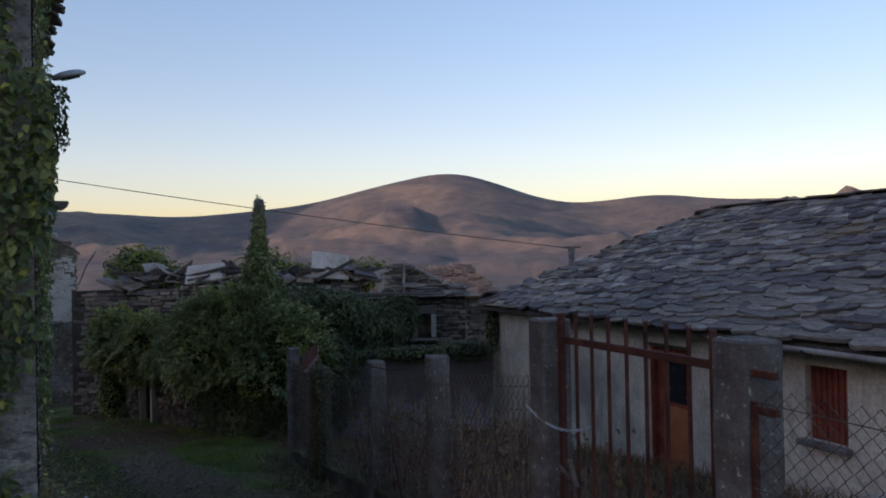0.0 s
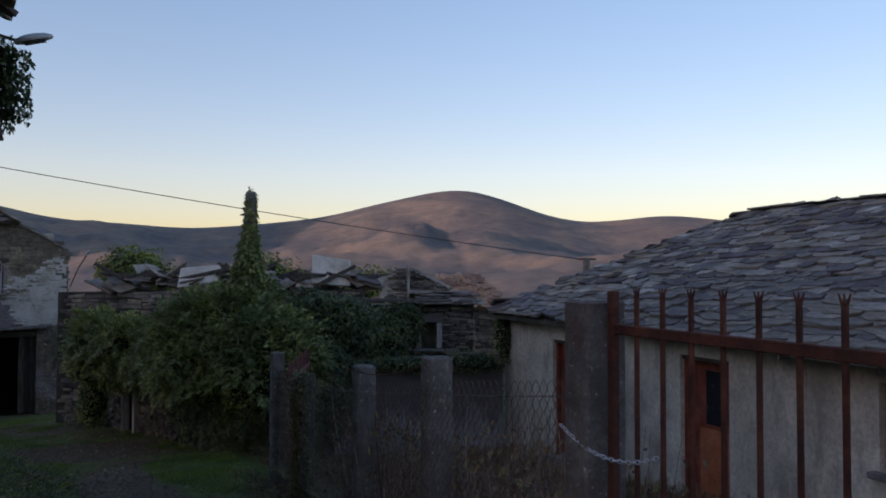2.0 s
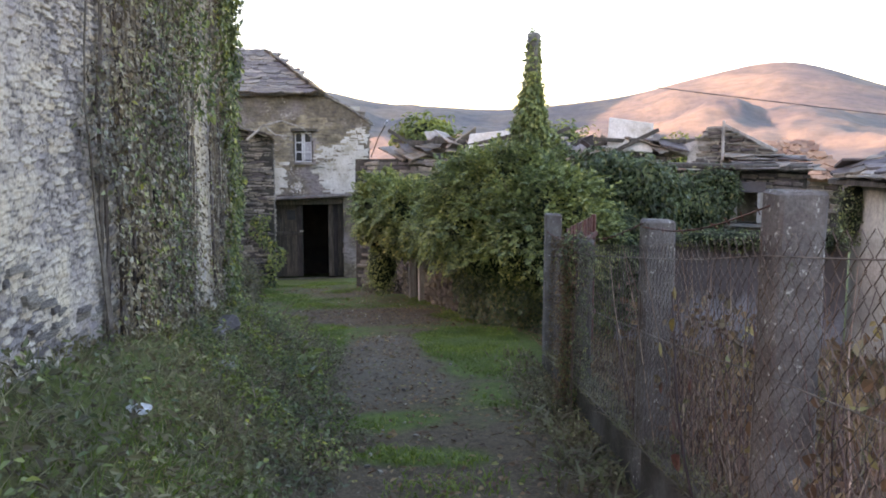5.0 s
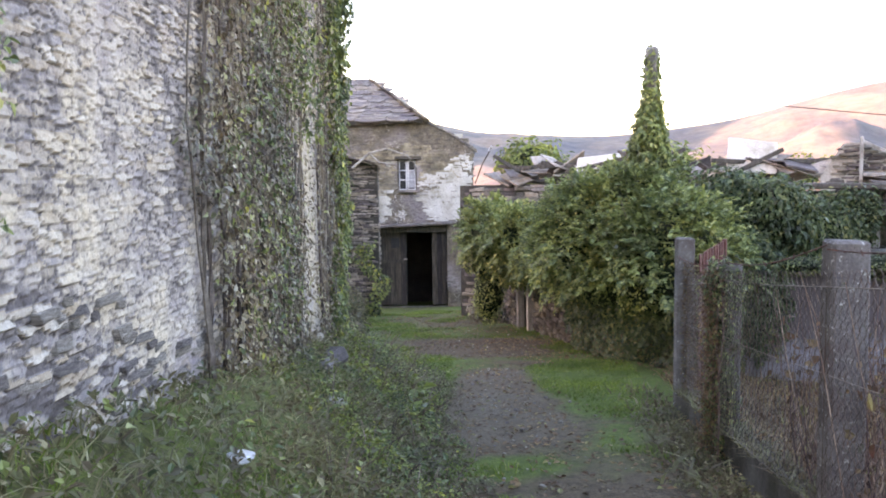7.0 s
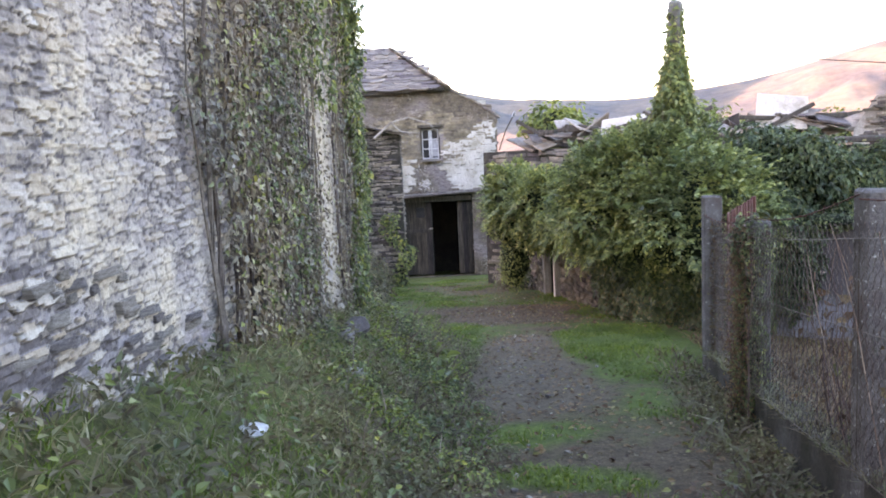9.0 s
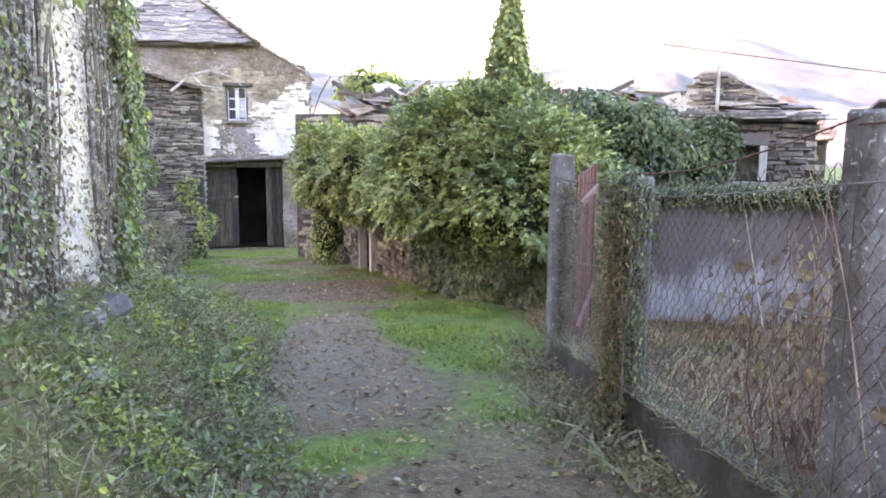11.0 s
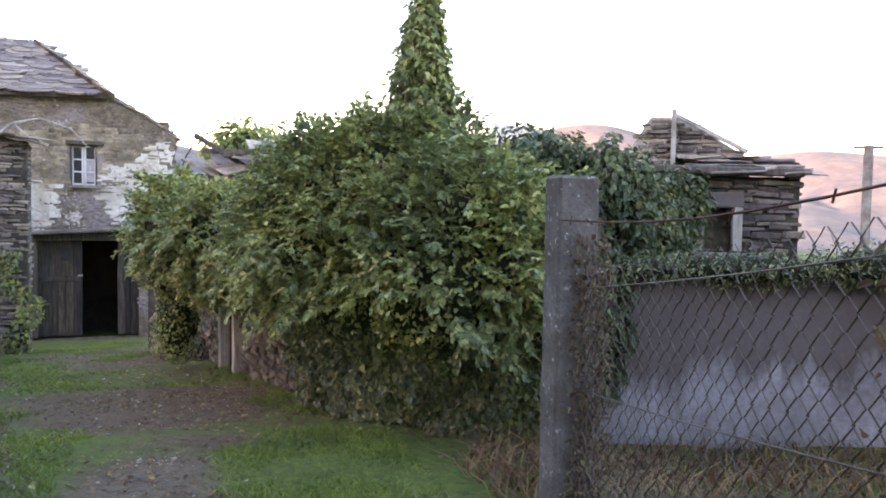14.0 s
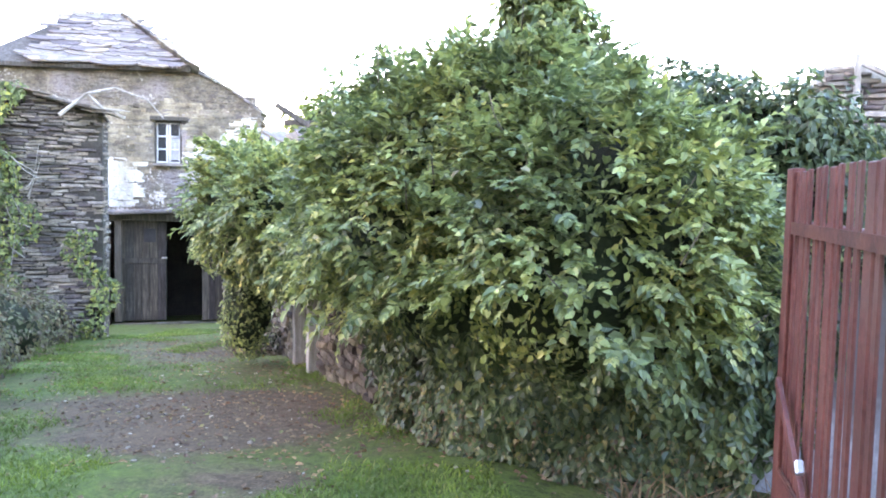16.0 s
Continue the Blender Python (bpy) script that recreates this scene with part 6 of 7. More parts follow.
BUSH = [(-4.0, 16.3, -0.95, 0.9, 0.7, 0.6), (-2.7, 15.95, -0.75, 0.7, 0.55, 0.6), (-4.25, 16.6, -0.3, 1.25, 1.1, 1.2), (-3.2, 15.75, -0.45, 1.05, 1.0, 1.1), (-5.1, 17.4, -0.5, 0.95, 0.9, 0.95), (-4.6, 17.1, -0.08, 1.0, 0.9, 0.85),
        (-3.7, 16.3, 0.15, 1.0, 0.9, 0.85), (-5.7, 17.9, -0.3, 0.75, 0.7, 0.65), (-5.6, 18.0, -0.05, 0.6, 0.6, 0.5)]
LEFT = [(-7.5, 19.1, -0.35, 0.75, 0.75, 0.75), (-6.6, 18.3, -0.35, 0.75, 0.7, 0.65), (-8.1, 19.8, -0.75, 0.5, 0.5, 0.8), (-8.2, 20.2, -1.75, 0.42, 0.42, 0.8), (-7.3, 19.3, -1.0, 0.55, 0.45, 0.5)]


def build_bush(name, lobes, count, size, mat, label, seed, category="bush", holes=-1.0, sprays=0, reach=0.24, skirt=-99.0):
    """A near-black core with the inner shade put into its colour, loose leaves over it, and where asked leafy shoots
    that stand out of it.
    """
    b = thing(name, (lobes[0][0], lobes[0][1], float(ground_z(lobes[0][0], lobes[0][1]))), label, category)
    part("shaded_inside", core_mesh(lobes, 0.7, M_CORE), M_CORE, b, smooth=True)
    inner = [(x, y, z, a * 0.8, bb * 0.8, c * 0.8) for x, y, z, a, bb, c in lobes]
    p, n = surface_points(inner, count // 2, seed + 5)
    tagged(part("inner_leaves", leaves_mesh("inner_leaves", p, n, size * 0.9, mat, 0.9, 0.6, 0.6), None, b), kind="stuff")
    p, n = surface_points(lobes, sprays or count, seed)
    k = np.array([noise.noise(Vector(v) * 1.9) + 0.5 * noise.noise(Vector(v) * 4.3) for v in p.tolist()]) > holes
    k &= p[:, 2] > skirt + 0.25 * np.sin(p[:, 0] * 3.1 + p[:, 1] * 1.7)
    p, n = p[k], n[k]
    r = np.random.default_rng(seed + 1)
    if sprays:
        me = sprays_mesh("leaves", p - n * reach * 0.7, n + (0, 0, 0.25), size, mat, 11, reach, 0.3, seed + 2)
    else:
        me = leaves_mesh("leaves", p, n + (0, 0, 0.6), size * r.uniform(0.6, 1.35, len(p)), mat, 0.9, 0.55, 0.55)
    tagged(part("leaves", me, None, b), kind="stuff")
    bm = bmesh.new()
    for k in range(len(lobes) * 9):
        i = r.integers(len(p))
        q = Vector(p[i].tolist())
        d = (Vector(n[i].tolist()) + Vector((0, 0, 0.8)) + Vector(r.normal(0, 0.35, 3).tolist())).normalized()
        tube(bm, [q - d * size * 2, q + d * size, q + d * size * 2 + Vector((0, 0, 0.01))], 0.005, 4, 0.002)
    tagged(part("shoots", bm, M_BARK, b), kind="stuff")
    return b


def ivy_curtain(points, top, count, size, mat, label, seed, thick=0.3):
    """Ivy hanging down a wall whose foot runs through the points: (x, y), leaves facing out over one another."""
    r = np.random.default_rng(seed)
    P = np.array(points, float)
    seg = np.linalg.norm(np.diff(P, axis=0), axis=1)
    s = np.concatenate([[0], np.cumsum(seg)])
    c = thing("wall_foot_ivy", (P[0, 0], P[0, 1], float(ground_z(P[0, 0], P[0, 1]))), label, "ivy")
    u = r.uniform(0, s[-1], count)
    x, y = np.interp(u, s, P[:, 0]), np.interp(u, s, P[:, 1])
    e = 0.15
    tx, ty = np.interp(np.minimum(u + e, s[-1]), s, P[:, 0]) - np.interp(np.maximum(u - e, 0), s, P[:, 0]), np.interp(np.minimum(u + e, s[-1]), s, P[:, 1]) - np.interp(np.maximum(u - e, 0), s, P[:, 1])
    nx, ny = ty, -tx
    ll = np.hypot(nx, ny)
    nx, ny = nx / (ll + 1e-6), ny / (ll + 1e-6)
    g = ground_z(x, y)
    w = r.uniform(0, 1, count)
    z = g + 0.02 + w * (top - g)
    lump = np.array([noise.noise(Vector((a * 2.2, b * 2.2, 4))) + 0.5 * noise.noise(Vector((a * 5.5, b * 5.5, 9))) for a, b in zip(u, z)])
    out = 0.12 + thick * (0.35 * w + 0.55 * lump) + r.normal(0, 0.035, count)
    p = np.stack([x + nx * out, y + ny * out, z], 1)
    nrm = np.stack([nx, ny, np.full(count, 0.35)], 1)
    tagged(part("leaves", leaves_mesh("leaves", p, nrm, size * r.uniform(0.6, 1.3, count), mat, 0.9, 0.72, 0.42), None, c), kind="stuff")
    dry = (w < 0.3) & (r.uniform(0, 1, count) < 0.14)
    q = p[dry] + np.stack([nx[dry] * 0.05, ny[dry] * 0.05, np.zeros(dry.sum())], 1)
    tagged(part("dead_leaves", leaves_mesh("dead_leaves", q, nrm[dry], size * 0.6, M_WEED, 0.9, 0.7, 0.5), None, c, "withered leaves at its foot"), kind="stuff")
    return c


BASE = [(-3.1, 16.55, -1.3, 0.8, 0.6, 0.95), (-4.2, 17.0, -1.3, 0.75, 0.6, 0.95), (-2.5, 16.4, -0.9, 0.6, 0.5, 0.9), (-5.0, 17.9, -1.2, 0.6, 0.5, 0.9)]
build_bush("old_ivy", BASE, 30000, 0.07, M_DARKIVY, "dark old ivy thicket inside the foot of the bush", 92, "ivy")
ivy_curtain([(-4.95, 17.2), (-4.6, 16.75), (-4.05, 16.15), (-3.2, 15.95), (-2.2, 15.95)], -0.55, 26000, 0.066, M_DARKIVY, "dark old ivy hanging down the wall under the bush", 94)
build_bush("climbing_bush", BUSH, 60000, 0.064, M_LEAF, "huge mound of glossy climbing bush over the old wall", 91, holes=-0.42, sprays=19000, reach=0.2, skirt=-0.95)
build_bush("hanging_bush", LEFT, 22000, 0.066, M_LEAF, "yellow-green bush hanging over the old doorway", 93, holes=-0.4, sprays=5600, reach=0.2, skirt=-1.2)
SPIRE = [(-3.66, 16.35, 0.85, 0.34, 0.34, 0.5), (-3.64, 16.3, 1.35, 0.24, 0.24, 0.42), (-3.62, 16.3, 1.75, 0.15, 0.15, 0.4), (-3.62, 16.3, 2.3, 0.1, 0.1, 0.42)]
sp = build_bush("ivy_spire", SPIRE, 7000, 0.075, M_LEAF, "ivy wrapped round a slender chimney stack", 95, "ivy")
chimney = tagged(new("chimney", bm_mesh("chimney", box((-3.61, 16.3, 1.2), (0.17, 0.17, 3.0), None, 0.02, 0.01), M_CONCRETE)), "slender chimney stack wrapped in ivy", "chimney")
VINE = [(-1.95, 17.0, 0.1, 0.6, 0.4, 0.6), (-2.6, 17.2, 0.3, 0.6, 0.5, 0.55), (-2.15, 16.35, -1.0, 0.5, 0.2, 0.8)]
build_bush("dark_vine", VINE, 11000, 0.075, M_DARKIVY, "dark green vine spilling over the yard wall", 97, "ivy")
build_bush("shed_vine", [(-1.5, 18.9, -0.2, 0.7, 0.35, 0.65), (-2.4, 18.9, 0.2, 0.8, 0.4, 0.5), (-0.9, 19.3, 0.1, 0.4, 0.25, 0.5)], 8000, 0.075, M_DARKIVY, "dark green vine over the ruined shed", 98, "ivy")
build_bush("wall_top_vine", [(-0.6, 16.45, -0.48, 0.9, 0.25, 0.16), (0.5, 16.4, -0.42, 0.6, 0.25, 0.2), (-1.6, 16.45, -0.5, 0.5, 0.25, 0.14), (1.1, 16.6, 0.0, 0.25, 0.2, 0.55)], 4200, 0.042, M_POSTIVY, "small-leaved ivy along the top of the yard wall", 99, "ivy")
# ivy-grown fence post
ip = concrete_post("fence_post", 5.66, 0.08, 0.12, 0.14, "concrete fence post smothered in ivy")
pp = FENCE(5.64, 0.03, 0)
build_bush("post_ivy", [(pp.x, pp.y, -0.05, 0.13, 0.13, 0.2), (pp.x, pp.y, -0.4, 0.105, 0.105, 0.3), (pp.x, pp.y, -0.8, 0.115, 0.11, 0.35), (pp.x, pp.y, -1.1, 0.11, 0.11, 0.3)], 6000, 0.03, M_POSTIVY, "glossy ivy smothering a concrete fence post", 101, "ivy")
for i, (x, y, z, s) in enumerate([(-10.1, 27.2, 1.25, 0.95), (-6.6, 31.0, 0.8, 1.3), (-3.0, 33.0, 0.5, 1.2)]):
    build_bush("shrub", [(x, y, z, s, s, s * 0.8), (x + 0.7 * s, y, z - 0.3, s * 0.8, s * 0.7, s * 0.7), (x, y, z - 1.6, s * 0.9, s * 0.8, 1.5)], 3500, 0.16, M_TREE, "yellowing rounded shrub behind the ruins", 110 + i, "shrub")


for i, (x, y, w, h) in enumerate([(-7.6, 13.4, 0.55, 0.75), (-8.5, 14.9, 0.6, 0.7), (-9.9, 16.6, 0.7, 0.95), (-11.2, 18.3, 0.7, 0.9), (-12.6, 20.4, 0.8, 1.1), (-13.9, 22.6, 0.6, 0.9)]):
    z = float(ground_z(x, y))
    build_bush("bramble", [(x, y, z + h * 0.35, w, w, h * 0.6), (x - 0.5, y + 0.3, z + h * 0.5, w, w * 0.8, h * 0.6), (x + 0.3, y - 0.5, z + h * 0.2, w * 0.7, w * 0.7, h * 0.4)], 2600, 0.085, M_WEED, "low bramble and fern thicket at the lane edge", 150 + i * 2, "bramble")
wi = thing("broken_wall_ivy", BUTT(-1, 0.1, -2.5), "ivy and bare twigs over the broken wall", "ivy")
ivy_on(BUTT, wi, [(-3.4, -0.1, -0.5, 1.8, 6500, 0.5), (-3.4, 0.1, -2.8, -0.5, 4200, 0.6), (0.9, 1.45, -3.6, -1.0, 700, 0.2)], "ivy_leaves", 0.1, 160, M_IVY)
bm = bmesh.new()
rt = np.random.default_rng(161)
for k in range(60):
    p = BUTT(rt.uniform(-3.3, 0.3), 0.3, rt.uniform(-2.2, 0.5))
    d = Vector((rt.normal(0.3, 0.5), rt.normal(-0.3, 0.3), rt.normal(0.3, 0.5)))
    tube(bm, [p, p + d * 0.4, p + d * 0.75 + Vector((0, 0, 0.1))], 0.012, 4, 0.003)
tube(bm, [BUTT(0.7, 0.35, 1.2), BUTT(1.2, 0.4, 1.62), BUTT(1.7, 0.4, 1.75), BUTT(2.3, 0.4, 1.55), BUTT(2.6, 0.4, 1.2)], 0.04, 6, 0.012)
tube(bm, [BUTT(1.2, 0.4, 1.62), BUTT(1.5, 0.5, 1.35), BUTT(2.0, 0.5, 1.3)], 0.025, 5, 0.008)
tagged(part("twigs", bm, M_PALEWOOD, wi, "grey bare twigs"), kind="stuff")


# ---- brown sheet gate, open into the yard ----
def build_leaf_gate():
    f = Face((-2.08, 12.05), (-0.056, 1), (-1, 0))
    g = thing("sheet_gate", f(1.1, 0, -1.6), "open red-brown ribbed metal gate beside the concrete post", "gate")
    n = 18
    for i in range(n):
        a = 0.1 + (i + 0.5) * 2.1 / n
        part("bar", box(f(a, 0.004 * (i % 2), -0.84), (0.05 if i % 4 else 0.09, 0.012, 1.66 + rng.normal(0, 0.01)), f.rot, 0.004), M_BROWN, g)
    for z in (-0.25, -1.3):
        part("rail", box(f(1.15, -0.035, z), (2.2, 0.035, 0.06), f.rot, 0.004), M_BROWN, g)
        part("rail", box(f(1.15, 0.018, z), (2.2, 0.008, 0.05), f.rot), M_RUST, g)
    part("stile", box(f(2.22, 0.0, -0.84), (0.12, 0.05, 1.68), f.rot, 0.004), M_BROWN, g)
    part("sheet", box(f(1.15, 0.022, -1.5), (2.1, 0.008, 0.42), f.rot), M_BROWN, g, "solid lower sheet")
    part("brace", box(f(1.55, 0.045, -1.22), (1.35, 0.02, 0.05), f.rot @ Matrix.Rotation(-0.5, 3, "Y"), 0.004), M_BROWN, g)
    part("latch", box(f(1.62, 0.05, -1.1), (0.03, 0.03, 0.055), f.rot @ Matrix.Rotation(0.6, 3, "Y"), 0.006), M_CHAIN, g)


build_leaf_gate()


# ---- collapsed roofs behind ----
def build_debris():
    wall = stone_building("collapsed_house", Face((-11.2, 24.6), (1, -0.02), (0, -1)), [(0, -4.5), (8.8, -4.0), (8.8, 0.75), (0, 0.65)], [], 0.5, "roofless stone house with a collapsed slab roof", 0.09, 0.35, 121, "ruin")
    r = np.random.default_rng(122)
    for cx, wdt, n, zz in ((-8.4, 1.7, 34, 0.8), (-3.0, 1.6, 40, 0.8), (-5.7, 1.3, 14, 0.8)):
        for i in range(n):
            x = cx + r.uniform(-wdt, wdt)
            k = 1 - abs(x - cx) / wdt
            sz = (r.uniform(0.5, 1.2), r.uniform(0.3, 0.6), r.uniform(0.03, 0.05))
            part("slab", box((x, 24.7 + r.uniform(-0.2, 1.0), zz + 0.5 * k * r.uniform(0.2, 1) + 0.0), sz, Euler((r.normal(0, 0.4), r.normal(0.1, 0.35), r.uniform(-1, 1))).to_matrix(), 0.01, 0.02), M_SLATE_PIECE, wall)
        for i in range(7):
            x = cx + r.uniform(-wdt, wdt) * 0.8
            part("beam", box((x, 24.6 + r.uniform(-0.2, 0.6), zz + 0.35), (r.uniform(1.0, 1.9), 0.1, 0.1), Euler((0, r.normal(0, 0.28), r.uniform(-0.5, 0.5))).to_matrix(), 0.01), M_WOOD, wall, "fallen rafter")
    part("slab", box((-3.3, 24.55, 1.25), (1.1, 0.14, 0.85), Euler((-0.35, 0.06, 0.1)).to_matrix(), 0.02, 0.05), M_LIME, wall, "pale broken render block")
    part("slab", box((-7.1, 24.55, 1.12), (1.15, 0.12, 0.6), Euler((-0.5, -0.08, 0.05)).to_matrix(), 0.02, 0.04), M_LIME, wall, "pale broken render block")
    t = stone_building("tiled_shed", Face((-2.4, 27.0), (1, 0), (0, -1)), [(0, -4.5), (4.2, -4.5), (4.2, 0.2), (0, 0.2)], [], 0.4, "far shed with a terracotta tile roof", 0.09, 0.35, 124, "shed")
    sl = Slope((-2.5, 26.8, 0.2), (1, 0, 0), (0, 2.0, 1.0))
    part("roof", prism([sl(0, 0, 0), sl(4.4, 0, 0), sl(3.6, 1.9, 0), sl(1.4, 2.0, 0)], 0.1), M_TILE, t, "faded terracotta tiles")
    slate_roof(sl, 4.4, 2.0, lambda a, b: 0.65 * b < a < 4.4 - 0.4 * b, t, M_TILE, M_TILE, lambda a, b: False, 125, 0.22, 0.2)


build_debris()


# ---- lamps, cable ----
def street_lamp(foot, arm, label, k=1.0):
    s = thing("street_lamp", foot, label, "street lamp", "street lamps")
    f, e = Vector(foot), Vector(arm)
    part("arm", tube_of([f, f.lerp(e, 0.5) + Vector((0, 0, 0.12)), e], 0.022, 8), M_GALV, s)
    d = (e - f).normalized()
    q = d.to_track_quat("X", "Z").to_matrix()
    bm = bmesh.new()
    vs = bmesh.ops.create_icosphere(bm, subdivisions=3, radius=1.0)["verts"]
    for v in vs:
        v.co = e + d * 0.16 * k + q @ (Vector((v.co.x * 0.24, v.co.y * (0.1 - 0.03 * v.co.x), max(v.co.z, -0.35) * 0.075)) * k)
    head = part("head", bm, M_LAMP, s, "grey lamp head", True)
    part("lens", box(e + d * 0.18 * k - Vector((0, 0, 0.035 * k)), (0.26 * k, 0.12 * k, 0.03 * k), q, 0.004), M_GLASS, head)


street_lamp(tuple(TALL(7.4, 0.05, 4.02)), tuple(TALL(7.35, 0.5, 4.15)), "grey street lamp on an arm above the ivy")
street_lamp(tuple(END(2.5, 0.1, 0.7)), tuple(END(3.0, 0.5, 1.85)), "small street lamp on the corner of the end house", 0.5)

cable = thing("power_cable", (-15.6, 28.2, 4.2), "sagging black power cable above the roofs", "cable")
c0, c1 = Vector((-15.6, 28.2, 4.85)), Vector((5.04, 30.7, 1.72))
part("wire", tube_of([c0.lerp(c1, u) - Vector((0, 0, 0.12 * 4 * u * (1 - u))) for u in np.linspace(0, 1, 24)], 0.015, 5), M_WIRE, cable)
pole = thing("roof_stack", (5.04, 30.7, -3.0), "short pale post carrying the cable", "post")
part("post", tube_of([(5.04, 30.7, -5.5), (5.04, 30.7, 1.8)], 0.12, 8), M_CONCRETE, pole)
part("crossarm", box((5.04, 30.7, 1.75), (0.7, 0.06, 0.06), None, 0.006), M_WOOD, pole)


# ---- plants on the ground ----
def scatter(count, x0, x1, y0, y1, test, seed):
    r = np.random.default_rng(seed)
    x, y = r.uniform(x0, x1, count), r.uniform(y0, y1, count)
    k = test(x, y, r)
    x, y = x[k], y[k]
    return np.stack([x, y, ground_z(x, y)], 1)


def wall_q(x, y):
    return (x - WALL_A[0]) * WALL_N[0] + (y - WALL_A[1]) * WALL_N[1]


def off_bank(x, y, q):
    """Clear of the bank, which ends at the corner of the tall house."""
    along = (x - WALL_A[0]) * WALL_D[0] + (y - WALL_A[1]) * WALL_D[1]
    return (wall_q(x, y) > q) | (along > 9.0)


def fence_p(x, y):
    return (x - FENCE_A[0]) * FENCE_N[0] + (y - FENCE_A[1]) * FENCE_N[1]


def clumpy(x, y, f, s):
    return np.array([noise.noise(Vector((a * f, b * f, s))) for a, b in zip(x, y)])


lane_test = lambda x, y, r: (fence_p(x, y) < 0) & off_bank(x, y, 0.9) & (clumpy(x, y, 0.8, 2.0) + r.normal(0, 0.12, len(x)) > 0.75 - 1.25 * green_at(x, y)) & (y < 27)
g = scatter(620000, -15, 1, 3, 27, lane_test, 131)
tagged(new("grass", blades_mesh("grass", g, 0.045, M_GRASS, 0.5, 0.0045)), "short bright grass along the lane", "grass", kind="stuff")
bank_test = lambda x, y, r: (wall_q(x, y) > 0.02) & (wall_q(x, y) < 0.85 + 0.55 * r.uniform(0, 1, len(x)) ** 1.5 + 0.25 * clumpy(x, y, 1.4, 6.0)) & (y > 4.2) & (y < 13.5) & (fence_p(x, y) < 0)
g = scatter(60000, -8, 0, 4, 13.5, bank_test, 133)
r = np.random.default_rng(134)
tagged(new("bank_weeds", leaves_mesh("bank_weeds", g + np.stack([np.zeros(len(g))] * 2 + [r.uniform(0.0, 0.2, len(g)) ** 1.3], 1), np.tile((0.3, -0.1, 1.0), (len(g), 1)), 0.04 * r.uniform(0.5, 1.7, len(g)), M_WEED, 0.2, 0.45, 0.6)), "ivy, ferns and weeds covering the bank", "weeds", kind="stuff")
tagged(new("bank_grass", blades_mesh("bank_grass", scatter(52000, -8, 0, 4, 13.5, bank_test, 135), 0.09, M_STRAW, 0.6, 0.0035)), "dry grass on the bank below the wall", "grass", kind="stuff")
tagged(new("bank_grass", blades_mesh("bank_grass", scatter(60000, -8, 0, 4, 13.5, lambda x, y, r: bank_test(x, y, r) & (clumpy(x, y, 1.7, 8.0) > 0.05), 136), 0.075, M_GRASS, 0.55, 0.0035)), "green grass on the bank below the wall", "grass", kind="stuff")
yard_test = lambda x, y, r: (fence_p(x, y) > 0.25) & (fence_p(x, y) < 5) & (y > 4) & (y < 16.4)
tagged(new("yard_weeds", blades_mesh("yard_weeds", scatter(26000, -3, 5, 4, 16.4, yard_test, 137), 0.2, M_BRAMBLE, 0.5, 0.008)), "withered weeds in the fenced yard", "weeds", kind="stuff")
tagged(new("fence_foot_grass", blades_mesh("fence_foot_grass", scatter(16000, -4, 1, 3, 13, lambda x, y, r: (fence_p(x, y) < 0.02) & (fence_p(x, y) > -0.5 * r.uniform(0, 1, len(x))), 139), 0.12, M_WEED, 0.5)), "dry grass at the foot of the fence", "grass", kind="stuff")

# brambles and dry stalks behind the fence
bm = bmesh.new()
r = np.random.default_rng(141)
for i in range(520):
    a = r.uniform(0.1, 4.6)
    p = FENCE(a, r.uniform(0.12, 0.7), 0)
    z0, h = float(ground_z(p.x, p.y)), r.uniform(0.6, 1.45)
    pts = [Vector((p.x, p.y, z0))]
    d = Vector((r.normal(0, 0.1), r.normal(0, 0.1), 0))
    for k in range(1, 5):
        pts.append(Vector((p.x, p.y, z0)) + d * (k / 4) ** 1.6 * h + Vector((r.normal(0, 0.02), r.normal(0, 0.02), h * k / 4)))
    tube(bm, pts, r.uniform(0.003, 0.006), 4, 0.0015)
tagged(part("dry_stalks", bm, M_DRYSTEM, None), "tangle of dry bramble stalks behind the wire", "stalks", kind="stuff")

p = np.array([FENCE(a, d, 0)[:] for a, d in zip(r.uniform(0.1, 4.9, 2400), r.uniform(0.08, 0.8, 2400))])
p[:, 2] = ground_z(p[:, 0], p[:, 1]) + r.uniform(0.05, 1.25, len(p)) * (1 - 0.12 * r.uniform(0, 1, len(p)))
tagged(new("bramble_leaves", leaves_mesh("bramble_leaves", p, rng.normal(0, 1, p.shape) + (-0.6, -0.6, 0.3), 0.05 * r.uniform(0.5, 1.5, len(p)), M_BRAMBLE)), "red-brown withered bramble leaves behind the wire", "leaves", kind="stuff")

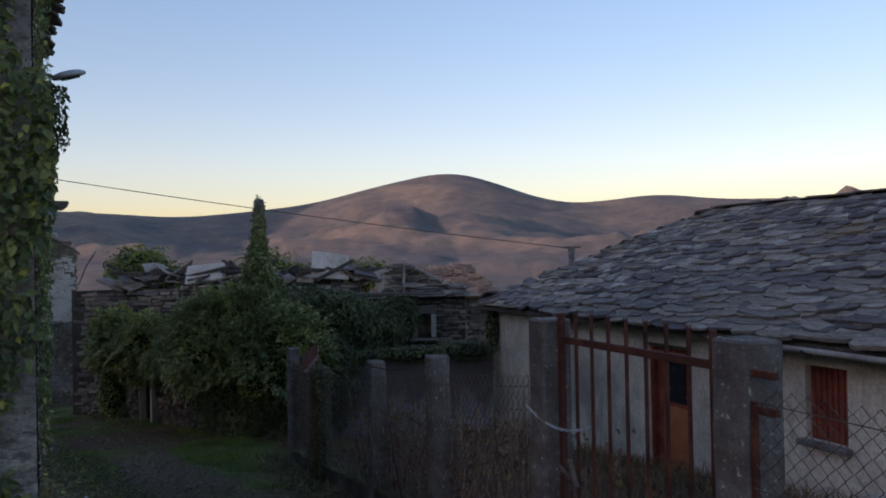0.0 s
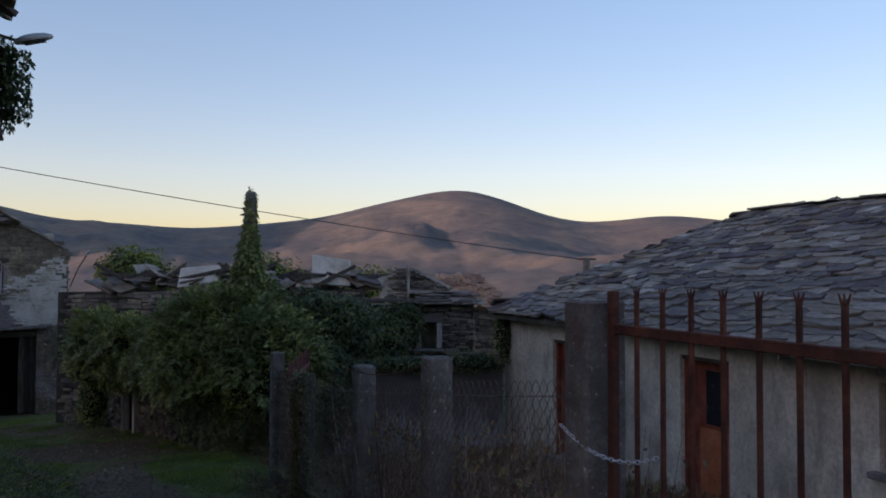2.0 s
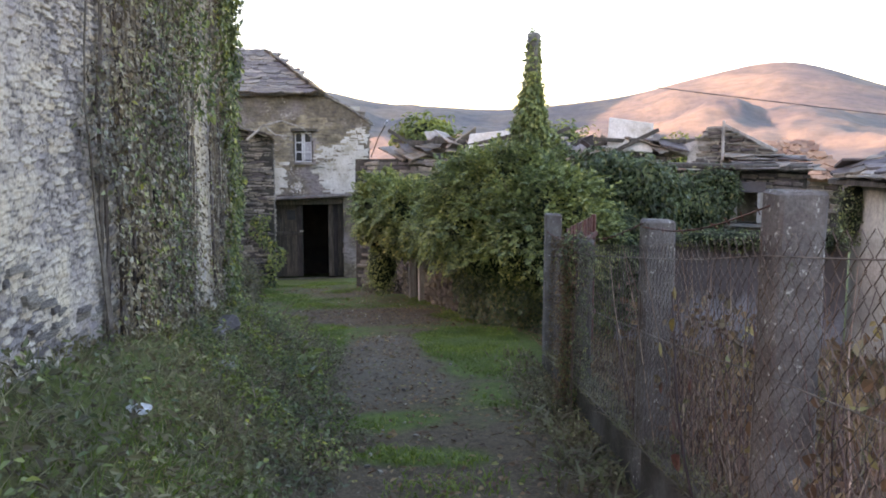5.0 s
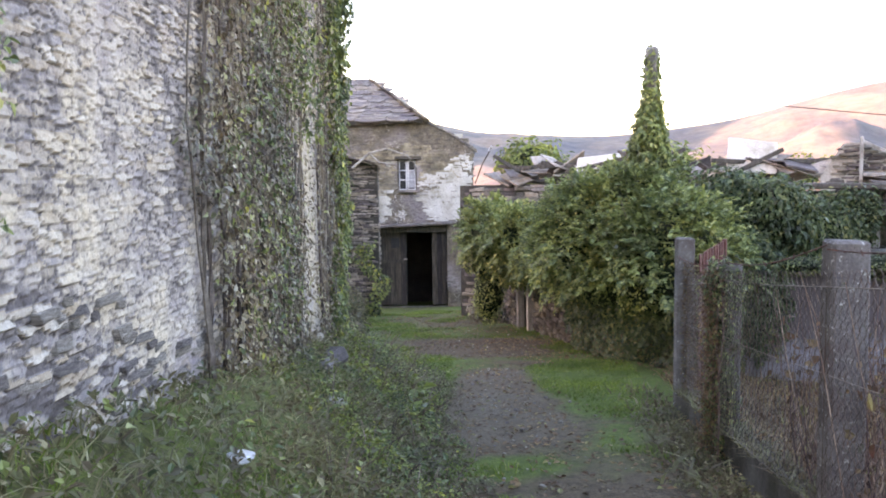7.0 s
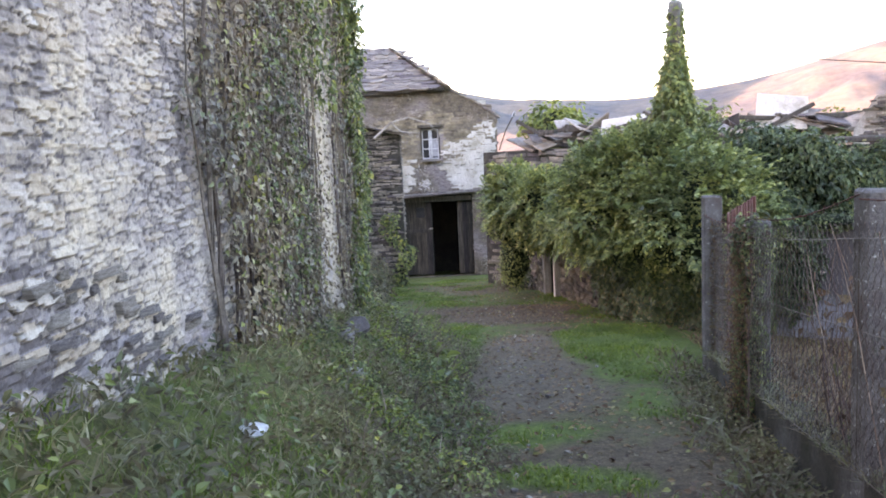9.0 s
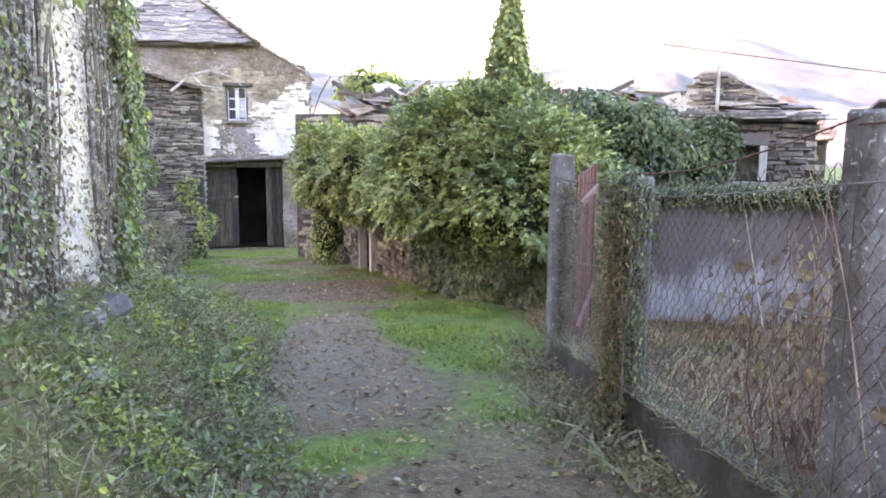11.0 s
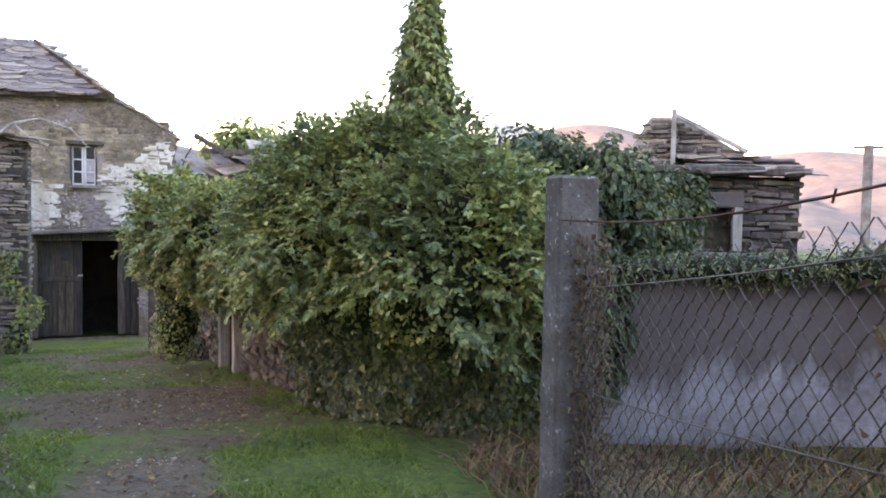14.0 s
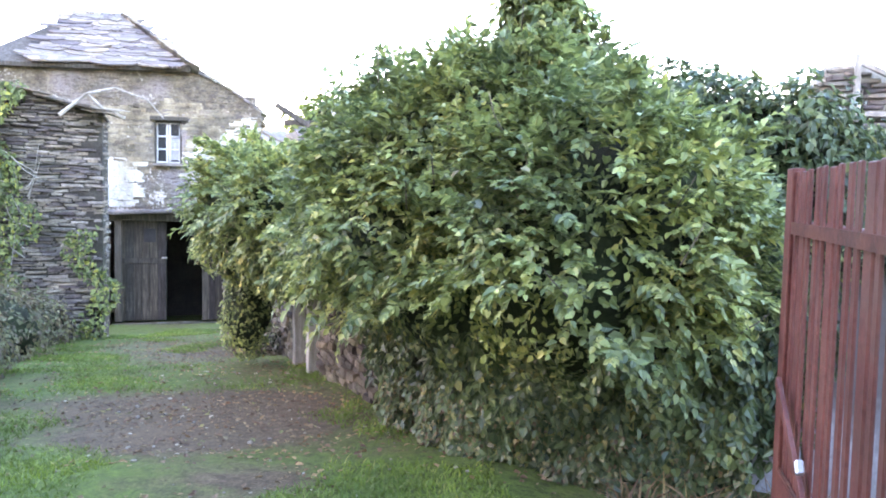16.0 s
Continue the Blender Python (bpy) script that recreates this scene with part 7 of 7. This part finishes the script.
# a long bramble cane with its last leaves, leaning out over the wire
cane = thing("bramble_cane", FENCE(2.75, -0.02, -0.75), "dark bramble cane with red and yellow leaves", "bramble")
part("stem", tube_of([FENCE(a, d, z) for a, d, z in ((2.4, 0.02, -0.8), (2.43, -0.05, -0.47), (2.49, -0.07, -0.25), (2.58, -0.06, -0.06), (2.72, -0.04, 0.18))], 0.007, 6, 0.004), M_CANE, cane)
for a, z, w, h, turn, mat, label in ((2.3, -0.13, 0.05, 0.065, 0.2, M_REDLEAF, "dark red leaf"), (2.76, -0.09, 0.05, 0.07, 0.5, M_YELLOWLEAF, "yellow-brown leaf"), (2.58, 0.06, 0.05, 0.07, -0.4, M_YELLOWLEAF, "yellow-brown leaf"), (2.57, 0.2, 0.05, 0.06, 0.3, M_YELLOWLEAF, "yellow-brown leaf"), (2.72, -0.26, 0.04, 0.06, -0.2, M_REDLEAF, "red-brown leaf"), (2.51, -0.35, 0.07, 0.09, 0.6, M_REDLEAF, "red-brown leaf"), (2.45, -0.5, 0.08, 0.09, -0.5, M_REDLEAF, "red-brown leaf")):
    bm = bmesh.new()
    rim = [(0, -0.5), (0.32, -0.32), (0.5, 0.0), (0.36, 0.3), (0, 0.56), (-0.36, 0.3), (-0.5, 0.0), (-0.32, -0.32)]
    m = Matrix.Translation(FENCE(a, -0.07, z)) @ FENCE.rot.to_4x4() @ Matrix.Rotation(turn, 4, "Y") @ Matrix.Rotation(0.5 * turn, 4, "Z")
    vs = [bm.verts.new(m @ Vector((x * w, -0.02 * abs(x), y * h))) for x, y in rim]
    mid = bm.verts.new(m @ Vector((0, 0.006, 0)))
    for i in range(8):
        bm.faces.new((vs[i], vs[(i + 1) % 8], mid))
    leaf = part("leaf", bm, mat, cane, label)
    part("leaf_stalk", tube_of([m @ Vector((0, 0, h * 0.5)), FENCE(a * 0.5 + 0.5 * (2.58 + 0.42 * z), -0.06, z + 0.04)], 0.002, 4), M_CANE, leaf)

# dry growth along the top of the plinth
a = r.uniform(0.0, 7.6, 2600)
p = np.array([FENCE(k, d, 0)[:] for k, d in zip(a, r.uniform(0.0, 0.2, 2600))])
p[:, 2] = np.interp(a, [0, 3.5, 7.6], [-0.36, -0.8, -1.3]) - 0.01
tagged(new("plinth_grass", blades_mesh("plinth_grass", p, 0.06, M_WEED, 0.7, 0.006)), "dry grass and moss along the plinth", "grass", kind="stuff")

# barbed wire over the mesh
bw = thing("barbed_wire", FENCE(4.5, 0.1, 0.3), "rusty barbed wire strand above the mesh", "wire")
for k0, k1, z0, z1 in ((1.84, 3.52, 0.62, 0.4), (3.52, 5.57, 0.42, 0.14), (5.57, 7.57, 0.14, 0.0)):
    part("strand", tube_of([FENCE(k0 + (k1 - k0) * u, 0.02, z0 + (z1 - z0) * u - 0.05 * math.sin(math.pi * u)) for u in np.linspace(0, 1, 9)], 0.0035, 5), M_RUST, bw)
    for u in np.linspace(0.06, 0.94, 11):
        c = FENCE(k0 + (k1 - k0) * u, 0.02, z0 + (z1 - z0) * u - 0.05 * math.sin(math.pi * u))
        d = Vector((r.normal(0, 1), r.normal(0, 1), r.normal(0, 1))).normalized() * 0.018
        part("barb", tube_of([c - d, c, c + d], 0.0028, 4), M_RUST, bw)

# broad-leaved docks where the bank meets the lane
for i, (x, y) in enumerate([(-4.15, 10.15), (-4.5, 10.7), (-4.9, 11.3), (-3.95, 9.75)]):
    z = float(ground_z(x, y))
    n = 16
    w = r.uniform(0, 6.28, n)
    q = np.stack([x + 0.05 * np.cos(w), y + 0.05 * np.sin(w), np.full(n, z + 0.04)], 1)
    up = np.stack([-0.6 * np.cos(w), -0.6 * np.sin(w), np.ones(n)], 1)
    me = leaves_mesh("dock_plant", q + np.stack([0.06 * np.cos(w), 0.06 * np.sin(w), r.uniform(0, 0.14, n)], 1), up, r.uniform(0.1, 0.19, n), M_TREE, 0.35, 0.6, 0.25)
    tagged(new("dock_plant", me), "broad yellow-green leafy weed at the lane edge", "weed", "docks on the bank")

# weeds and nettles thick along the edge of the bank
def weed_tuft(x, y, size, height, mat, label, seed):
    q = np.random.default_rng(seed)
    n = int(420 * size / 0.3)
    w, rad = q.uniform(0, 6.283, n), size * np.sqrt(q.uniform(0, 1, n))
    px, py = x + rad * np.cos(w), y + rad * np.sin(w)
    dome = np.sqrt(np.clip(1 - (rad / size) ** 2, 0.05, 1))
    p = np.stack([px, py, ground_z(px, py) + height * dome * q.uniform(0.15, 1.0, n)], 1)
    t = thing("weed_tuft", (x, y, float(ground_z(x, y))), label, "weed", "weeds on the bank")
    up = np.stack([0.5 * np.cos(w), 0.5 * np.sin(w), np.ones(n)], 1)
    tagged(part("leaves", leaves_mesh("leaves", p, up, q.uniform(0.02, 0.052, n), mat, 0.3, 0.5, 0.45), None, t), kind="stuff")
    bm = bmesh.new()
    for k in range(9):
        a = q.uniform(0, 6.283)
        g = Vector((x + 0.3 * size * math.cos(a), y + 0.3 * size * math.sin(a), float(ground_z(x, y)) - 0.03))
        tube(bm, [g, g + Vector((0.2 * size * math.cos(a), 0.2 * size * math.sin(a), height * 0.7)), g + Vector((0.6 * size * math.cos(a), 0.6 * size * math.sin(a), height * q.uniform(0.9, 1.2)))], 0.004, 4, 0.0015)
    tagged(part("growth", bm, M_DRYSTEM, t), kind="stuff")


rw = np.random.default_rng(147)
for i in range(34):
    u = i / 33
    x, y = -2.6 - 4.1 * u + rw.normal(0, 0.22), 7.2 + 6.8 * u + rw.normal(0, 0.15)
    if wall_q(x, y) < 0.35 and y < 11.5:
        x += 0.5
    green = rw.uniform() < 0.55
    weed_tuft(x, y, rw.uniform(0.18, 0.38), rw.uniform(0.12, 0.26) + 0.12 * u, (M_IVY if rw.uniform() < 0.7 else M_TREE) if green else M_WEED, "leafy green weeds at the edge of the bank" if green else "withered brown weeds at the edge of the bank", 300 + i)

g = scatter(26000, -8, 0, 4, 13.5, lambda x, y, r: bank_test(x, y, r) & (clumpy(x, y, 2.0, 4.0) + r.normal(0, 0.12, len(x)) > 0.0), 149)
r = np.random.default_rng(150)
tagged(new("bank_ivy", leaves_mesh("bank_ivy", g + np.stack([np.zeros(len(g))] * 2 + [r.uniform(0.01, 0.14, len(g))], 1), np.tile((0.3, -0.1, 1.0), (len(g), 1)), 0.036 * r.uniform(0.5, 1.6, len(g)), M_IVY, 0.2, 0.6, 0.5)), "green ground ivy creeping over the bank", "ivy", kind="stuff")

# leaf litter
g = scatter(60000, -13, 1, 3, 27, lambda x, y, r: (fence_p(x, y) < 0.4) & off_bank(x, y, 0.7) & (r.uniform(0, 1, len(x)) < 0.85 - 0.95 * green_at(x, y)), 143)
r = np.random.default_rng(144)
tagged(new("leaf_litter", leaves_mesh("leaf_litter", g + (0, 0, 0.012), np.tile((0, 0, 1.0), (len(g), 1)), 0.045 * r.uniform(0.5, 1.5, len(g)), M_BRAMBLE, 0.0, 0.6, 0.25)), "fallen brown leaves on the lane", "leaves", kind="stuff")

# pebbles and clods in the wheel track
g = scatter(5500, -9, 1, 3, 20, lambda x, y, r: (fence_p(x, y) < -0.1) & off_bank(x, y, 0.9) & (r.uniform(0, 1, len(x)) < 0.15 + 0.8 * track_at(x, y)), 145)
V, F = [], []
for i, p in enumerate(g):
    s = 0.004 + 0.011 * rng.uniform() ** 3
    t = rng.uniform(0, 6.28)
    v = STONE_V[:, [0, 2, 1]] * np.array((1.5, 1.0, 0.8)) * s * 2 + rng.normal(0, s * 0.15, STONE_V.shape)
    V.append(np.stack([v[:, 0] * math.cos(t) - v[:, 1] * math.sin(t), v[:, 0] * math.sin(t) + v[:, 1] * math.cos(t), v[:, 2]], 1) + p + (0, 0, s * 0.3))
    F += [tuple(k + i * 12 for k in f) for f in STONE_F]
tagged(new("gravel", mesh_of("gravel", np.concatenate(V), F, M_STONE)), "grey pebbles in the wheel track", "gravel", kind="stuff")
build_bush("brush_pile", [(-9.0, 21.9, -2.5, 0.5, 0.4, 0.3), (-8.6, 21.6, -2.5, 0.35, 0.3, 0.25)], 2500, 0.06, M_DEADLEAF, "dark heap of dead leaves and brush", 170, "brush heap")

# litter and loose stones on the bank
bm = bmesh.new()
for v in bmesh.ops.create_icosphere(bm, subdivisions=3, radius=0.045)["verts"]:
    v.co = Vector((-2.98, 6.67, float(ground_z(-2.98, 6.67)) + 0.03)) + Vector((v.co.x * 1.2, v.co.y, v.co.z * 0.5)) * (1 + 0.8 * noise.noise(v.co * 25))
tagged(part("plastic_litter", bm, M_PLASTIC, None), "crumpled white plastic bag on the bank", "litter")
for x, y, s in ((-4.75, 9.75, 0.13), (-5.1, 9.9, 0.1), (-4.5, 9.3, 0.08), (-3.9, 8.6, 0.07)):
    bm = box((x, y, float(ground_z(x, y)) + s * 0.35), (s * 2.0, s * 1.5, s * 1.1), Euler((0.2, 0.3, x * 3)).to_matrix(), s * 0.3, s * 0.2)
    tagged(part("loose_stone", bm, M_STONE_PIECE, None), "pale loose stone lying on the bank", "stone", "stones on the bank")

# dead creeper clinging to the tall fence post by the open gate
creeper = thing("dead_creeper", FENCE(7.56, 0.1, -1.3), "red-brown dead creeper clinging to a concrete post", "creeper")
p = np.array([FENCE(a, d, z)[:] for a, d, z in zip(r.uniform(7.49, 7.56, 1300), r.uniform(0.06, 0.22, 1300), r.uniform(-1.5, -0.05, 1300))])
tagged(part("dead_leaves", leaves_mesh("dead_leaves", p, np.tile((0.3, -0.9, 0.3), (len(p), 1)), 0.022 * r.uniform(0.5, 1.4, len(p)), M_BRAMBLE), None, creeper), kind="stuff")
for k in range(6):
    d = r.uniform(0.05, 0.2)
    part("stem", tube_of([FENCE(7.55 + r.normal(0, 0.008), d + r.normal(0, 0.015), z) for z in np.linspace(-1.5, r.uniform(-0.4, 0.05), 7)], 0.006, 5, 0.003), M_DRYSTEM, creeper)

# withered climber spread over the mesh beside the ivy-grown post
tangle = thing("withered_climber", FENCE(5.4, 0.0, -1.2), "brown withered climber tangled in the wire mesh", "creeper")
k = 3000
a, z = 5.6 + 0.07 * r.normal(0, 1, k), r.uniform(-1.25, 0.08, k)
p = np.array([FENCE(x, d, h)[:] for x, d, h in zip(np.clip(a, 5.45, 5.8), r.normal(-0.05, 0.05, k), z)])
tagged(part("withered_leaves", leaves_mesh("withered_leaves", p, np.tile(-np.array(FENCE.n) + (0, 0, 0.3), (k, 1)), 0.024 * r.uniform(0.5, 1.4, k), M_BRAMBLE), None, tangle), kind="stuff")
for i in range(9):
    a = 5.6 + r.normal(0, 0.06)
    part("stem", tube_of([FENCE(a + r.normal(0, 0.03), -0.02 + r.normal(0, 0.01), h) for h in np.linspace(-1.4, r.uniform(-0.3, 0.05), 8)], 0.006, 5, 0.003), M_DRYSTEM, tangle)
a, d = r.uniform(3.6, 7.6, 2600), -np.abs(r.normal(0, 0.16, 2600))
p = np.array([FENCE(x, y, 0)[:] for x, y in zip(a, d)])
p[:, 2] = ground_z(p[:, 0], p[:, 1]) + r.uniform(0.0, 0.25, len(p)) ** 1.6 + 0.02
tagged(new("verge_litter", leaves_mesh("verge_litter", p, np.tile((-0.4, -0.2, 1.0), (len(p), 1)), 0.03 * r.uniform(0.5, 1.4, len(p)), M_WEED, 0.2, 0.6, 0.6)), "dead leaves and bramble heaped along the fence foot", "leaves", kind="stuff")
